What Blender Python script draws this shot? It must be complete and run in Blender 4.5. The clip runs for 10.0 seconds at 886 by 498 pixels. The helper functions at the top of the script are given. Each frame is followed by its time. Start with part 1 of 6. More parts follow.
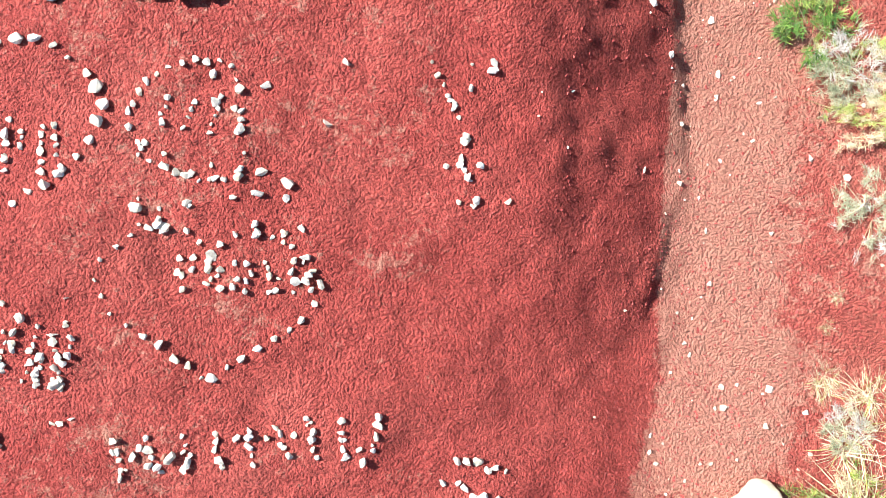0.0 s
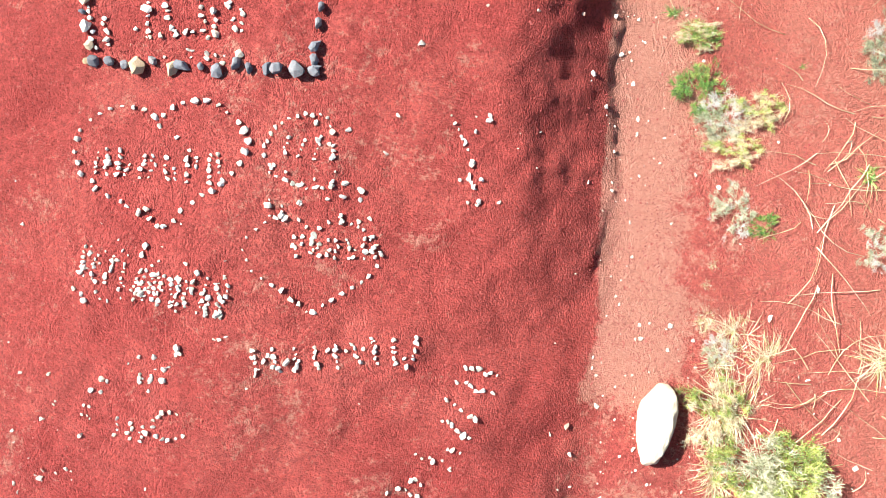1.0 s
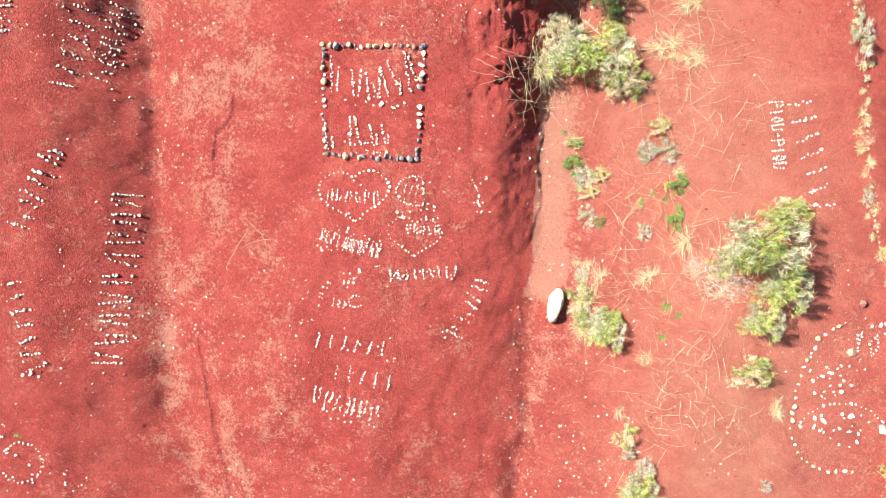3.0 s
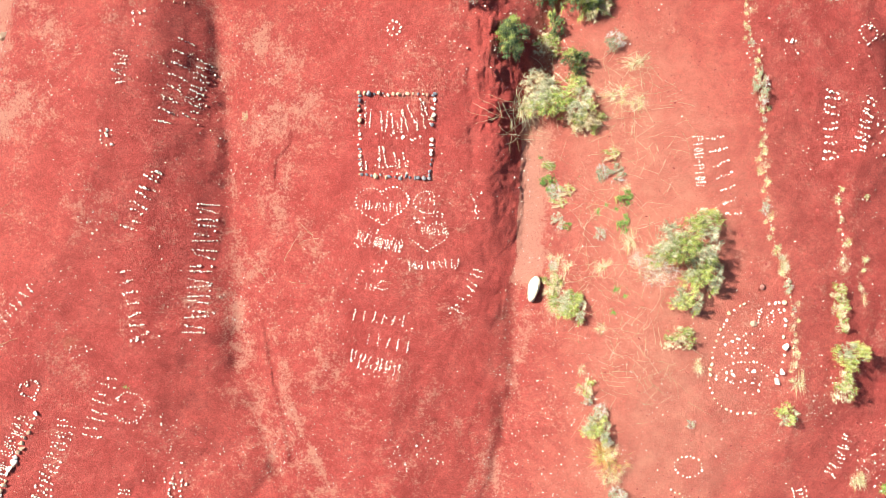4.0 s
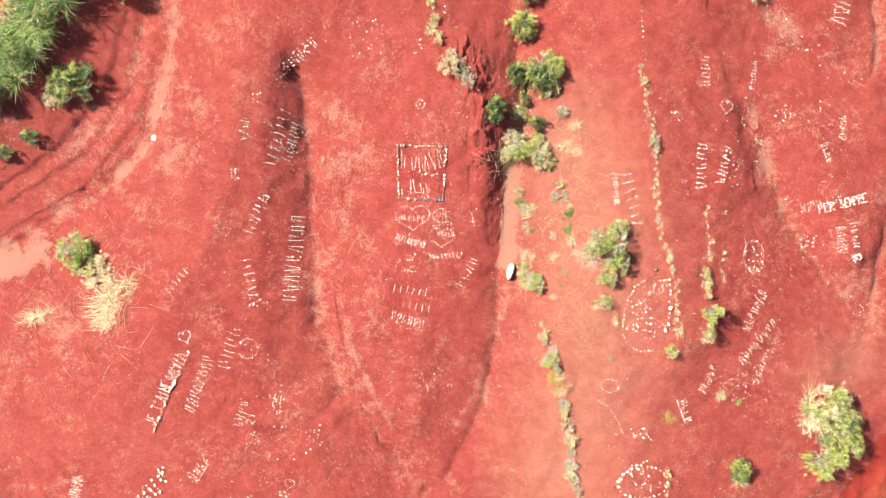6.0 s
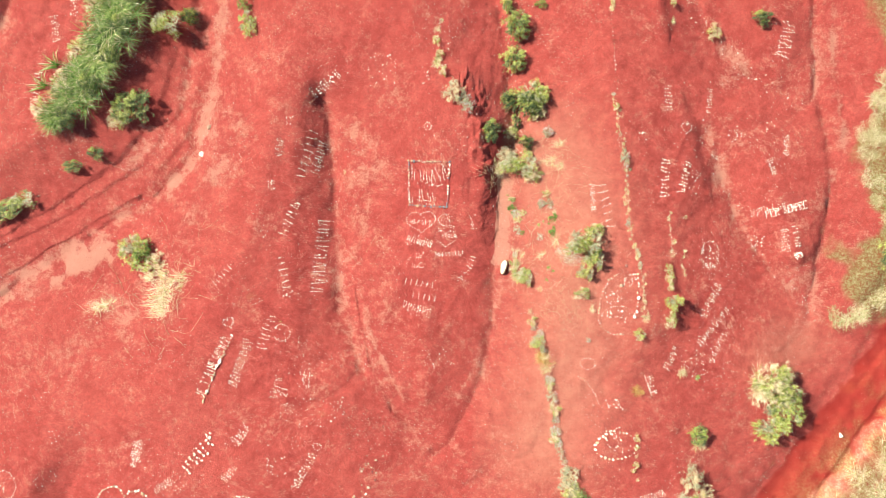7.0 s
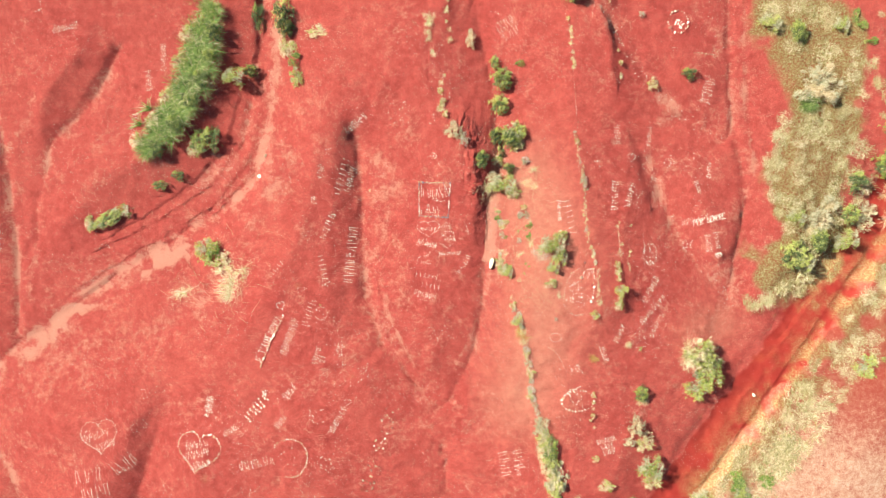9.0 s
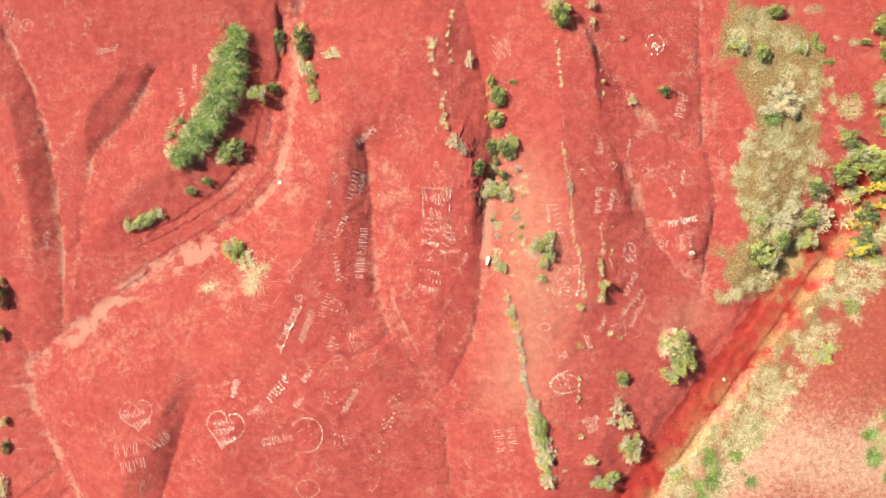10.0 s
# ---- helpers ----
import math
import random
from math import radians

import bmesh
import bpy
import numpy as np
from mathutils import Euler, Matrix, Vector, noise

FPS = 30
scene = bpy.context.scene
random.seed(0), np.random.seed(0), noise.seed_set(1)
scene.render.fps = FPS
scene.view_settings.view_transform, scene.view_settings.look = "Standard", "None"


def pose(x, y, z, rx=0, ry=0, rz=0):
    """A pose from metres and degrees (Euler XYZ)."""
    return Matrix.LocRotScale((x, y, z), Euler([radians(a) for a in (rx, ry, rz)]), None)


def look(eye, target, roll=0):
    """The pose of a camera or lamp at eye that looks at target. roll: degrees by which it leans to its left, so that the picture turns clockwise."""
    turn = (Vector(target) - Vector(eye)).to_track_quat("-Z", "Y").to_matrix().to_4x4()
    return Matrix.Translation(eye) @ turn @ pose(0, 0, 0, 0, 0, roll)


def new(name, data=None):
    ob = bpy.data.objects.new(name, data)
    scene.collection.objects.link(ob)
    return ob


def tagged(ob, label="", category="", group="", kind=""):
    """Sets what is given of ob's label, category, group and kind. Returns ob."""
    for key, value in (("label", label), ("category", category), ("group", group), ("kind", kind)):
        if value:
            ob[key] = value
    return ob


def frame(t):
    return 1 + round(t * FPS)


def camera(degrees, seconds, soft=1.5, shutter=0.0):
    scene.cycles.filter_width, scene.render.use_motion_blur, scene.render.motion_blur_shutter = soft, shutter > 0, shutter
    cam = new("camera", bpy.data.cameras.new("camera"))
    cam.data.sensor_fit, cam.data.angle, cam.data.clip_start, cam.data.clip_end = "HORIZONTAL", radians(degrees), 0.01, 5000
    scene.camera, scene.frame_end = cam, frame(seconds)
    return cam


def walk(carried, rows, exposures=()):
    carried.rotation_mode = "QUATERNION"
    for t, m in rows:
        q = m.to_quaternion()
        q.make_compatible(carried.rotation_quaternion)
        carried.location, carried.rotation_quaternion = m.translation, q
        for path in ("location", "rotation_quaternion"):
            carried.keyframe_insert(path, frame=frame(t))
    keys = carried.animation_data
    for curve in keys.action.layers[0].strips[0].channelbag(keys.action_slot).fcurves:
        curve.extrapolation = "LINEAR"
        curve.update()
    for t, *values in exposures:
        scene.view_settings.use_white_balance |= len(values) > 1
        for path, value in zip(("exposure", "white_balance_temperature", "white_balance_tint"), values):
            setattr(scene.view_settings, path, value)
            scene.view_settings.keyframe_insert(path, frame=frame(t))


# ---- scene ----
# camera and its climb
cam = camera(70, 10.0, soft=0.5)
PATH = [
    (0.0, pose(1.976, -2.122, 3.787, -0.18, -0.00, -0.51)),
    (0.5, pose(1.941, -2.166, 4.343, -0.09, -0.01, -0.44)),
    (1.0, pose(1.848, -2.275, 5.786, -0.02, -0.02, -0.33)),
    (1.5, pose(1.711, -2.392, 7.634, 0.04, -0.04, -0.18)),
    (2.0, pose(1.582, -2.517, 9.605, 0.07, -0.04, -0.07)),
    (2.5, pose(1.451, -2.613, 11.595, 0.09, -0.04, 0.00)),
    (3.8, pose(1.186, -2.786, 17.132, 0.18, -0.10, 0.16)),
    (4.5, pose(1.084, -2.834, 20.290, 0.19, -0.09, 0.15)),
    (5.0, pose(1.006, -2.855, 22.693, 0.13, -0.08, 0.16)),
    (5.5, pose(0.907, -2.871, 25.173, 0.04, -0.07, 0.16)),
    (6.8, pose(0.679, -2.797, 31.705, -0.24, 0.07, 0.12)),
    (7.5, pose(0.616, -2.780, 35.150, -0.26, 0.06, 0.13)),
    (8.0, pose(0.597, -2.779, 37.633, -0.20, 0.04, 0.16)),
    (8.5, pose(0.586, -2.812, 40.117, -0.09, 0.07, 0.19)),
    (9.0, pose(0.579, -2.880, 42.597, -0.02, 0.13, 0.22)),
    (9.5, pose(0.585, -2.981, 45.086, 0.04, 0.20, 0.25)),
    (10.0, pose(0.596, -3.082, 47.563, 0.11, 0.25, 0.26)),
]
walk(cam, PATH, exposures=[(0.0, 1.40, 6000, 10), (1.5, 1.50, 6250, 10), (3.0, 1.47, 6500, 10), (5.0, 1.44, 6750, 10), (7.5, 1.30, 7000, 10), (10.0, 1.22, 7100, 10)])

# daylight
SUN_ELEVATION, SUN_BEARING = 37.0, 156.0     # degrees; bearing counted from +x towards +y
world = bpy.data.worlds.new("sky")
scene.world = world
world.use_nodes = True
sky = world.node_tree.nodes.new("ShaderNodeTexSky")
sky.sky_type, sky.sun_disc = "NISHITA", False
sky.sun_elevation, sky.sun_rotation = radians(SUN_ELEVATION), radians(90 - SUN_BEARING)
back = world.node_tree.nodes["Background"]
back.inputs["Strength"].default_value = 0.05
world.node_tree.links.new(sky.outputs[0], back.inputs["Color"])
sun = new("sun", bpy.data.lights.new("sun", "SUN"))
sun.data.energy, sun.data.angle, sun.data.color = 5.0, radians(0.6), (1.0, 0.95, 0.87)
a, b = radians(SUN_ELEVATION), radians(SUN_BEARING)
sun_way = Vector((math.cos(a) * math.cos(b), math.cos(a) * math.sin(b), math.sin(a)))
sun.matrix_world = look(sun_way * 60, (0, 0, 0))
tagged(sun, kind="structure")


# materials
def mat(name):
    m = bpy.data.materials.new(name)
    m.use_nodes = True
    return m, m.node_tree.nodes, m.node_tree.links, m.node_tree.nodes["Principled BSDF"]


def noise_node(nodes, links, scale, detail=4.0, rough=0.55, coord=None, kind="ShaderNodeTexNoise"):
    n = nodes.new(kind)
    n.inputs["Scale"].default_value = scale
    if "Detail" in n.inputs:
        n.inputs["Detail"].default_value = detail
        n.inputs["Roughness"].default_value = rough
    if coord:
        links.new(coord, n.inputs["Vector"])
    return n


def ramp(nodes, links, source, *stops):
    r = nodes.new("ShaderNodeValToRGB")
    while len(r.color_ramp.elements) < len(stops):
        r.color_ramp.elements.new(0.5)
    for e, (at, c) in zip(r.color_ramp.elements, stops):
        e.position = at
        e.color = (*c, 1) if isinstance(c, tuple) else (c, c, c, 1)
    links.new(source, r.inputs[0])
    return r.outputs[0]


def mix(nodes, links, factor, one, two, blend="MIX"):
    m = nodes.new("ShaderNodeMix")
    m.data_type, m.blend_type = "RGBA", blend
    for slot, v in ((0, factor), (6, one), (7, two)):
        if hasattr(v, "is_linked"):
            links.new(v, m.inputs[slot])
        elif slot == 0:
            m.inputs[0].default_value = v
        else:
            m.inputs[slot].default_value = (*v, 1)
    return m.outputs[2]


def arith(nodes, links, op, one, two=0.0, clamp=False):
    m = nodes.new("ShaderNodeMath")
    m.operation, m.use_clamp = op, clamp
    for slot, v in ((0, one), (1, two)):
        if hasattr(v, "is_linked"):
            links.new(v, m.inputs[slot])
        else:
            m.inputs[slot].default_value = v
    return m.outputs[0]


def layer(nodes, name):
    n = nodes.new("ShaderNodeAttribute")
    n.attribute_name = name
    return n.outputs["Fac"]


def ground_material():
    m, N, L, shader = mat("red_clay")
    place = N.new("ShaderNodeTexCoord").outputs["Object"]
    warped = mix(N, L, 0.10, place, noise_node(N, L, 5.0, 4, 0.6, place).outputs["Color"])
    big = noise_node(N, L, 0.22, 5, 0.6, place).outputs["Fac"]
    mid = noise_node(N, L, 1.7, 6, 0.65, place).outputs["Fac"]
    fine = noise_node(N, L, 26.0, 5, 0.7, place).outputs["Fac"]
    grain = noise_node(N, L, 66.0, 2, 0.5, place, "ShaderNodeTexVoronoi")
    coarse = noise_node(N, L, 31.0, 2, 0.5, warped, "ShaderNodeTexVoronoi")
    red = ramp(N, L, mid, (0.25, (0.30, 0.043, 0.037)), (0.5, (0.38, 0.064, 0.053)), (0.8, (0.46, 0.104, 0.083)))
    red = mix(N, L, ramp(N, L, big, (0.40, 0.0), (0.7, 0.35)), red, (0.50, 0.115, 0.088))
    # each grain of the gravel has its own tone
    tone = ramp(N, L, grain.outputs["Color"], (0.15, 0.42), (0.85, 1.60))
    red = mix(N, L, 0.9, red, mix(N, L, 1.0, red, tone, "MULTIPLY"))
    speck = noise_node(N, L, 24.0, 6, 0.85, place).outputs["Fac"]
    red = mix(N, L, 1.0, red, ramp(N, L, speck, (0.36, 0.80), (0.5, 1.0), (0.64, 1.25)), "MULTIPLY")
    patch = noise_node(N, L, 6.5, 7, 0.8, place).outputs["Fac"]
    red = mix(N, L, 1.0, red, ramp(N, L, patch, (0.38, 0.88), (0.5, 1.0), (0.62, 1.12)), "MULTIPLY")
    # pale crust: broken patches, thicker where water has spread silt
    crumbs = noise_node(N, L, 13.0, 9, 0.9, place).outputs["Fac"]
    spread = noise_node(N, L, 0.55, 4, 0.6, place).outputs["Fac"]
    flakes = noise_node(N, L, 3.0, 8, 0.74, place).outputs["Fac"]
    amount = arith(N, L, "ADD", arith(N, L, "MULTIPLY", crumbs, 0.62), arith(N, L, "MULTIPLY", flakes, 0.34))
    amount = arith(N, L, "ADD", amount, arith(N, L, "MULTIPLY", spread, 0.24))
    amount = arith(N, L, "ADD", amount, arith(N, L, "MULTIPLY", layer(N, "pale"), 0.085))
    amount = arith(N, L, "ADD", amount, arith(N, L, "MULTIPLY", layer(N, "scree"), 0.20))
    amount = arith(N, L, "SUBTRACT", amount, arith(N, L, "MULTIPLY", layer(N, "face"), 0.10))
    crust = ramp(N, L, amount, (0.645, 0.0), (0.675, 0.75), (0.73, 1.0))
    silt = mix(N, L, fine, (0.56, 0.16, 0.115), (0.84, 0.47, 0.34))
    col = mix(N, L, crust, red, silt)
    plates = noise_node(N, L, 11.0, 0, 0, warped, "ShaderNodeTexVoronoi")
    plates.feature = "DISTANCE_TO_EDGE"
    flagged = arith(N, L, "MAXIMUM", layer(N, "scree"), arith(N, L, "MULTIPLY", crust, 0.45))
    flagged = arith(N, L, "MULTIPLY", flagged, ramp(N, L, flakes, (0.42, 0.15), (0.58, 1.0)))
    # cracks between plates: darker earth tone, with the shade inside them painted into the colour
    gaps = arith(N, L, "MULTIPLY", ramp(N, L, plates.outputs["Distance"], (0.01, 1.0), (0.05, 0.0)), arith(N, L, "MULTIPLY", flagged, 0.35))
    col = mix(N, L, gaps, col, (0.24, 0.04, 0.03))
    # orange earth under the plants, deep smooth red in the stream bed, sandy field beyond it
    earth = mix(N, L, arith(N, L, "ADD", arith(N, L, "MULTIPLY", fine, 0.5), arith(N, L, "MULTIPLY", speck, 0.5)), (0.56, 0.165, 0.105), (0.84, 0.43, 0.30))
    col = mix(N, L, arith(N, L, "MULTIPLY", layer(N, "earth"), ramp(N, L, mid, (0.3, 0.45), (0.7, 0.95))), col, earth)
    bed = ramp(N, L, mid, (0.3, (0.29, 0.026, 0.020)), (0.75, (0.38, 0.045, 0.033)))
    bed = mix(N, L, ramp(N, L, big, (0.60, 0.0), (0.68, 0.12)), bed, (0.55, 0.16, 0.05))
    col = mix(N, L, layer(N, "bed"), col, bed)
    flecks = noise_node(N, L, 11.0, 6, 0.85, place).outputs["Fac"]
    sandy = arith(N, L, "ADD", arith(N, L, "MULTIPLY", flecks, 0.5), arith(N, L, "MULTIPLY", flakes, 0.5))
    sandy = arith(N, L, "ADD", sandy, arith(N, L, "MULTIPLY", layer(N, "dust"), 0.19))
    sand = ramp(N, L, sandy, (0.48, (0.46, 0.090, 0.062)), (0.58, (0.53, 0.16, 0.11)), (0.68, (0.68, 0.38, 0.26)), (0.78, (0.78, 0.58, 0.43)))
    col = mix(N, L, layer(N, "field"), col, sand)
    straw = ramp(N, L, noise_node(N, L, 7.5, 9, 0.9, place).outputs["Fac"], (0.42, (0.40, 0.09, 0.055)), (0.48, (0.28, 0.17, 0.06)), (0.53, (0.38, 0.33, 0.14)), (0.62, (0.66, 0.56, 0.34)))
    col = mix(N, L, layer(N, "litter"), col, straw)
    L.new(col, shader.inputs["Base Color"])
    L.new(ramp(N, L, mid, (0.2, 0.97), (0.8, 0.86)), shader.inputs["Roughness"])
    shader.inputs["Specular IOR Level"].default_value = 0.18
    # relief: gravel grains, crumbs, cracked plates of dried mud
    cracks = arith(N, L, "MULTIPLY", ramp(N, L, plates.outputs["Distance"], (0.0, 0.0), (0.07, 1.0)), flagged)
    height = arith(N, L, "ADD", arith(N, L, "MULTIPLY", grain.outputs["Distance"], -0.06), arith(N, L, "MULTIPLY", fine, 0.03))
    height = arith(N, L, "ADD", height, arith(N, L, "MULTIPLY", coarse.outputs["Distance"], -0.034))
    height = arith(N, L, "ADD", height, arith(N, L, "MULTIPLY", cracks, 0.014))
    height = arith(N, L, "ADD", height, arith(N, L, "MULTIPLY", crumbs, 0.05))
    height = arith(N, L, "ADD", height, arith(N, L, "MULTIPLY", flakes, 0.045))
    height = arith(N, L, "ADD", height, arith(N, L, "MULTIPLY", noise_node(N, L, 1.1, 3, 0.6, place).outputs["Fac"], 0.07))
    lumps = noise_node(N, L, 8.0, 0, 0, warped, "ShaderNodeTexVoronoi")
    lumps.feature = "SMOOTH_F1"
    height = arith(N, L, "ADD", height, arith(N, L, "MULTIPLY", lumps.outputs["Distance"], -0.035))
    height = arith(N, L, "MULTIPLY", height, arith(N, L, "SUBTRACT", 1.0, arith(N, L, "MULTIPLY", layer(N, "bed"), 0.7)))
    bump = N.new("ShaderNodeBump")
    bump.inputs["Strength"].default_value, bump.inputs["Distance"].default_value = 1.0, 1.0
    L.new(height, bump.inputs["Height"])
    L.new(bump.outputs[0], shader.inputs["Normal"])
    return m


def stone_material(name, *tones, dirt=0.35, scale=22.0):
    """Broken stone: a tone a piece, veins and a dusting of red earth."""
    m, N, L, shader = mat(name)
    place = N.new("ShaderNodeTexCoord").outputs["Object"]
    info = N.new("ShaderNodeObjectInfo").outputs["Random"]
    isle = N.new("ShaderNodeNewGeometry").outputs["Random Per Island"]
    pick = arith(N, L, "FRACT", arith(N, L, "ADD", info, isle))
    col = ramp(N, L, pick, *[(i / max(1, len(tones) - 1), c) for i, c in enumerate(tones)])
    vein = noise_node(N, L, scale, 6, 0.65, place).outputs["Fac"]
    col = mix(N, L, 1.0, col, ramp(N, L, vein, (0.3, 0.72), (0.62, 1.08)), "MULTIPLY")
    dust = noise_node(N, L, scale * 0.4, 5, 0.7, place).outputs["Fac"]
    col = mix(N, L, ramp(N, L, dust, (0.5, 0.0), (0.72, dirt)), col, (0.42, 0.12, 0.08))
    L.new(col, shader.inputs["Base Color"])
    shader.inputs["Roughness"].default_value = 0.85
    bump = N.new("ShaderNodeBump")
    bump.inputs["Strength"].default_value, bump.inputs["Distance"].default_value = 0.6, 0.01
    L.new(vein, bump.inputs["Height"])
    L.new(bump.outputs[0], shader.inputs["Normal"])
    return m


def leaf_material(name, *tones, gloss=0.6, bleach=0.45, pale=(0.80, 0.74, 0.45)):
    m, N, L, shader = mat(name)
    isle = N.new("ShaderNodeNewGeometry").outputs["Random Per Island"]
    place = N.new("ShaderNodeTexCoord").outputs["Object"]
    patch = noise_node(N, L, 5.5, 3, 0.6, place).outputs["Fac"]
    patch = ramp(N, L, patch, (0.33, 0.0), (0.67, 1.0))
    info = N.new("ShaderNodeObjectInfo").outputs["Random"]
    pick = arith(N, L, "ADD", arith(N, L, "MULTIPLY", isle, 0.5), arith(N, L, "MULTIPLY", patch, 0.7))
    pick = arith(N, L, "ADD", pick, arith(N, L, "MULTIPLY", arith(N, L, "SUBTRACT", info, 0.5), 0.3))
    pick = arith(N, L, "SUBTRACT", pick, 0.1, True)
    col = ramp(N, L, pick, *[(i / (len(tones) - 1), c) for i, c in enumerate(tones)])
    tip = ramp(N, L, layer(N, "tip"), (0.3, 0.0), (1.0, bleach))
    col = mix(N, L, tip, col, pale)
    L.new(col, shader.inputs["Base Color"])
    shader.inputs["Roughness"].default_value = gloss
    thin = N.new("ShaderNodeBsdfTranslucent")
    L.new(col, thin.inputs["Color"])
    both = N.new("ShaderNodeMixShader")
    both.inputs[0].default_value = 0.22
    L.new(shader.outputs[0], both.inputs[1])
    L.new(thin.outputs[0], both.inputs[2])
    L.new(both.outputs[0], N["Material Output"].inputs["Surface"])
    return m


CLAY = ground_material()
WHITE = stone_material("white_limestone", (0.74, 0.68, 0.54), (0.84, 0.80, 0.70), (0.76, 0.68, 0.50), (0.86, 0.84, 0.78), dirt=0.15)
SPECK = stone_material("dusty_pebble", (0.70, 0.58, 0.43), (0.82, 0.75, 0.62), (0.60, 0.40, 0.30), (0.84, 0.78, 0.66), dirt=0.35)
TAN = stone_material("tan_sandstone", (0.52, 0.36, 0.20), (0.62, 0.50, 0.33), (0.42, 0.27, 0.18), (0.66, 0.56, 0.42))
BASALT = stone_material("blue_grey_basalt", (0.10, 0.115, 0.135), (0.20, 0.21, 0.22), (0.15, 0.17, 0.20), (0.28, 0.27, 0.24), dirt=0.25, scale=14.0)
RUST = stone_material("rusty_red_stone", (0.34, 0.09, 0.06), (0.45, 0.20, 0.13), (0.25, 0.07, 0.06), (0.50, 0.30, 0.22), dirt=0.5)
CREAM = stone_material("cream_boulder_stone", (0.66, 0.54, 0.36), (0.75, 0.65, 0.47), dirt=0.25, scale=6.0)
CLOD = stone_material("red_clay_clod", (0.33, 0.046, 0.040), (0.42, 0.070, 0.058), (0.28, 0.036, 0.034), (0.50, 0.110, 0.090), dirt=0.0)
GREEN = leaf_material("fresh_green_leaf", (0.018, 0.055, 0.006), (0.075, 0.19, 0.018), (0.20, 0.37, 0.05), (0.46, 0.52, 0.15), bleach=0.25)
DARK = leaf_material("dark_green_leaf", (0.012, 0.030, 0.011), (0.045, 0.095, 0.026), (0.13, 0.22, 0.06), (0.38, 0.42, 0.16), bleach=0.25)
OLIVE = leaf_material("yellow_green_leaf", (0.04, 0.07, 0.008), (0.19, 0.27, 0.03), (0.50, 0.57, 0.12), (0.78, 0.75, 0.33), pale=(0.82, 0.80, 0.42))
GREY = leaf_material("grey_green_leaf", (0.09, 0.11, 0.06), (0.28, 0.31, 0.18), (0.56, 0.55, 0.37), (0.78, 0.73, 0.57))
STRAW = leaf_material("straw", (0.36, 0.24, 0.11), (0.62, 0.49, 0.27), (0.77, 0.67, 0.44), (0.84, 0.78, 0.60), pale=(0.82, 0.76, 0.55))
ORANGE = leaf_material("rust_orange_straw", (0.30, 0.10, 0.02), (0.48, 0.20, 0.04), (0.60, 0.36, 0.10), (0.34, 0.30, 0.06))
YELLOW = leaf_material("yellow_blossom", (0.42, 0.33, 0.02), (0.66, 0.50, 0.02), (0.78, 0.62, 0.05), (0.30, 0.30, 0.03))
HEATH = leaf_material("dry_olive_grass", (0.07, 0.075, 0.015), (0.21, 0.20, 0.06), (0.42, 0.38, 0.15), (0.68, 0.60, 0.34), bleach=0.3)
TWIG = leaf_material("bleached_twig", (0.34, 0.29, 0.24), (0.52, 0.46, 0.40), (0.68, 0.62, 0.56), (0.78, 0.73, 0.66), pale=(0.74, 0.70, 0.64))
WOOD = leaf_material("dead_twig", (0.22, 0.15, 0.09), (0.40, 0.29, 0.17), (0.58, 0.46, 0.28), (0.66, 0.56, 0.38))


# the ground: ridges and gullies by their lines (x, y, height), filled in between
LINES = {}


def line(name, *points):
    LINES[name] = np.array(points, float)


line("wash", (-10.3, 15.6, 0.40), (-10.9, 10.2, 0.00), (-11.1, 6.9, -0.40), (-12.4, 1.8, -1.00), (-15.0, -0.6, -1.10), (-20.8, -3.7, -1.25), (-25.2, -7.0, -1.40), (-29.2, -9.7, -1.55), (-32.0, -12.1, -1.70), (-31.5, -15.5, -1.80), (-29.8, -19.0, -1.90), (-27.6, -23.5, -2.00))
line("wash_edge", (-11.7, 14.0, 0.10), (-12.1, 9.9, -0.50), (-13.2, 5.2, -0.80), (-15.9, 1.8, -1.00), (-20.7, -1.9, -1.05), (-25.1, -3.5, -1.10), (-27.3, -6.6, -1.30))
line("west_mound", (-14.1, 14.6, 0.65), (-15.0, 10.4, 0.57), (-17.2, 6.3, 0.32), (-19.8, 3.3, 0.09), (-22.9, 1.7, -0.23), (-25.6, -1.3, -0.56))
line("west_gully", (-32.5, 13.0, 0.23), (-30.8, 9.3, -0.10), (-29.7, 4.7, -0.58), (-29.5, 0.8, -0.91), (-29.0, -3.5, -1.14), (-29.1, -8.8, -1.39))
line("west_gully_b", (-27.0, 7.6, 0.06), (-27.9, 5.7, -0.26), (-29.4, 3.8, -0.67))
line("slope_gully", (-21.2, 10.5, 0.27), (-23.4, 7.0, -0.21), (-26.2, 4.5, -0.62), (-27.1, 1.3, -0.87), (-27.7, -3.5, -1.10), (-28.8, -8.8, -1.35))
line("slope_crest", (-22.9, 12.9, 0.78), (-24.0, 10.0, 0.70), (-26.5, 7.1, 0.37), (-27.2, 3.6, -0.60))
line("far_west_crest", (-35.3, 12.9, 0.70), (-32.1, 7.1, 0.39), (-31.3, 1.6, -0.10), (-30.9, -2.7, -0.47))
line("far_west_gully", (-35.8, 5.0, -0.19), (-33.4, 2.1, -0.56), (-32.3, -3.1, -0.81), (-30.2, -8.3, -1.06))
line("north_crest", (-28.7, 17.5, 1.60), (-19.7, 16.8, 1.50), (-9.0, 17.7, 1.30), (-0.7, 16.9, 1.20), (5.1, 17.0, 1.20), (13.4, 17.8, 1.30))
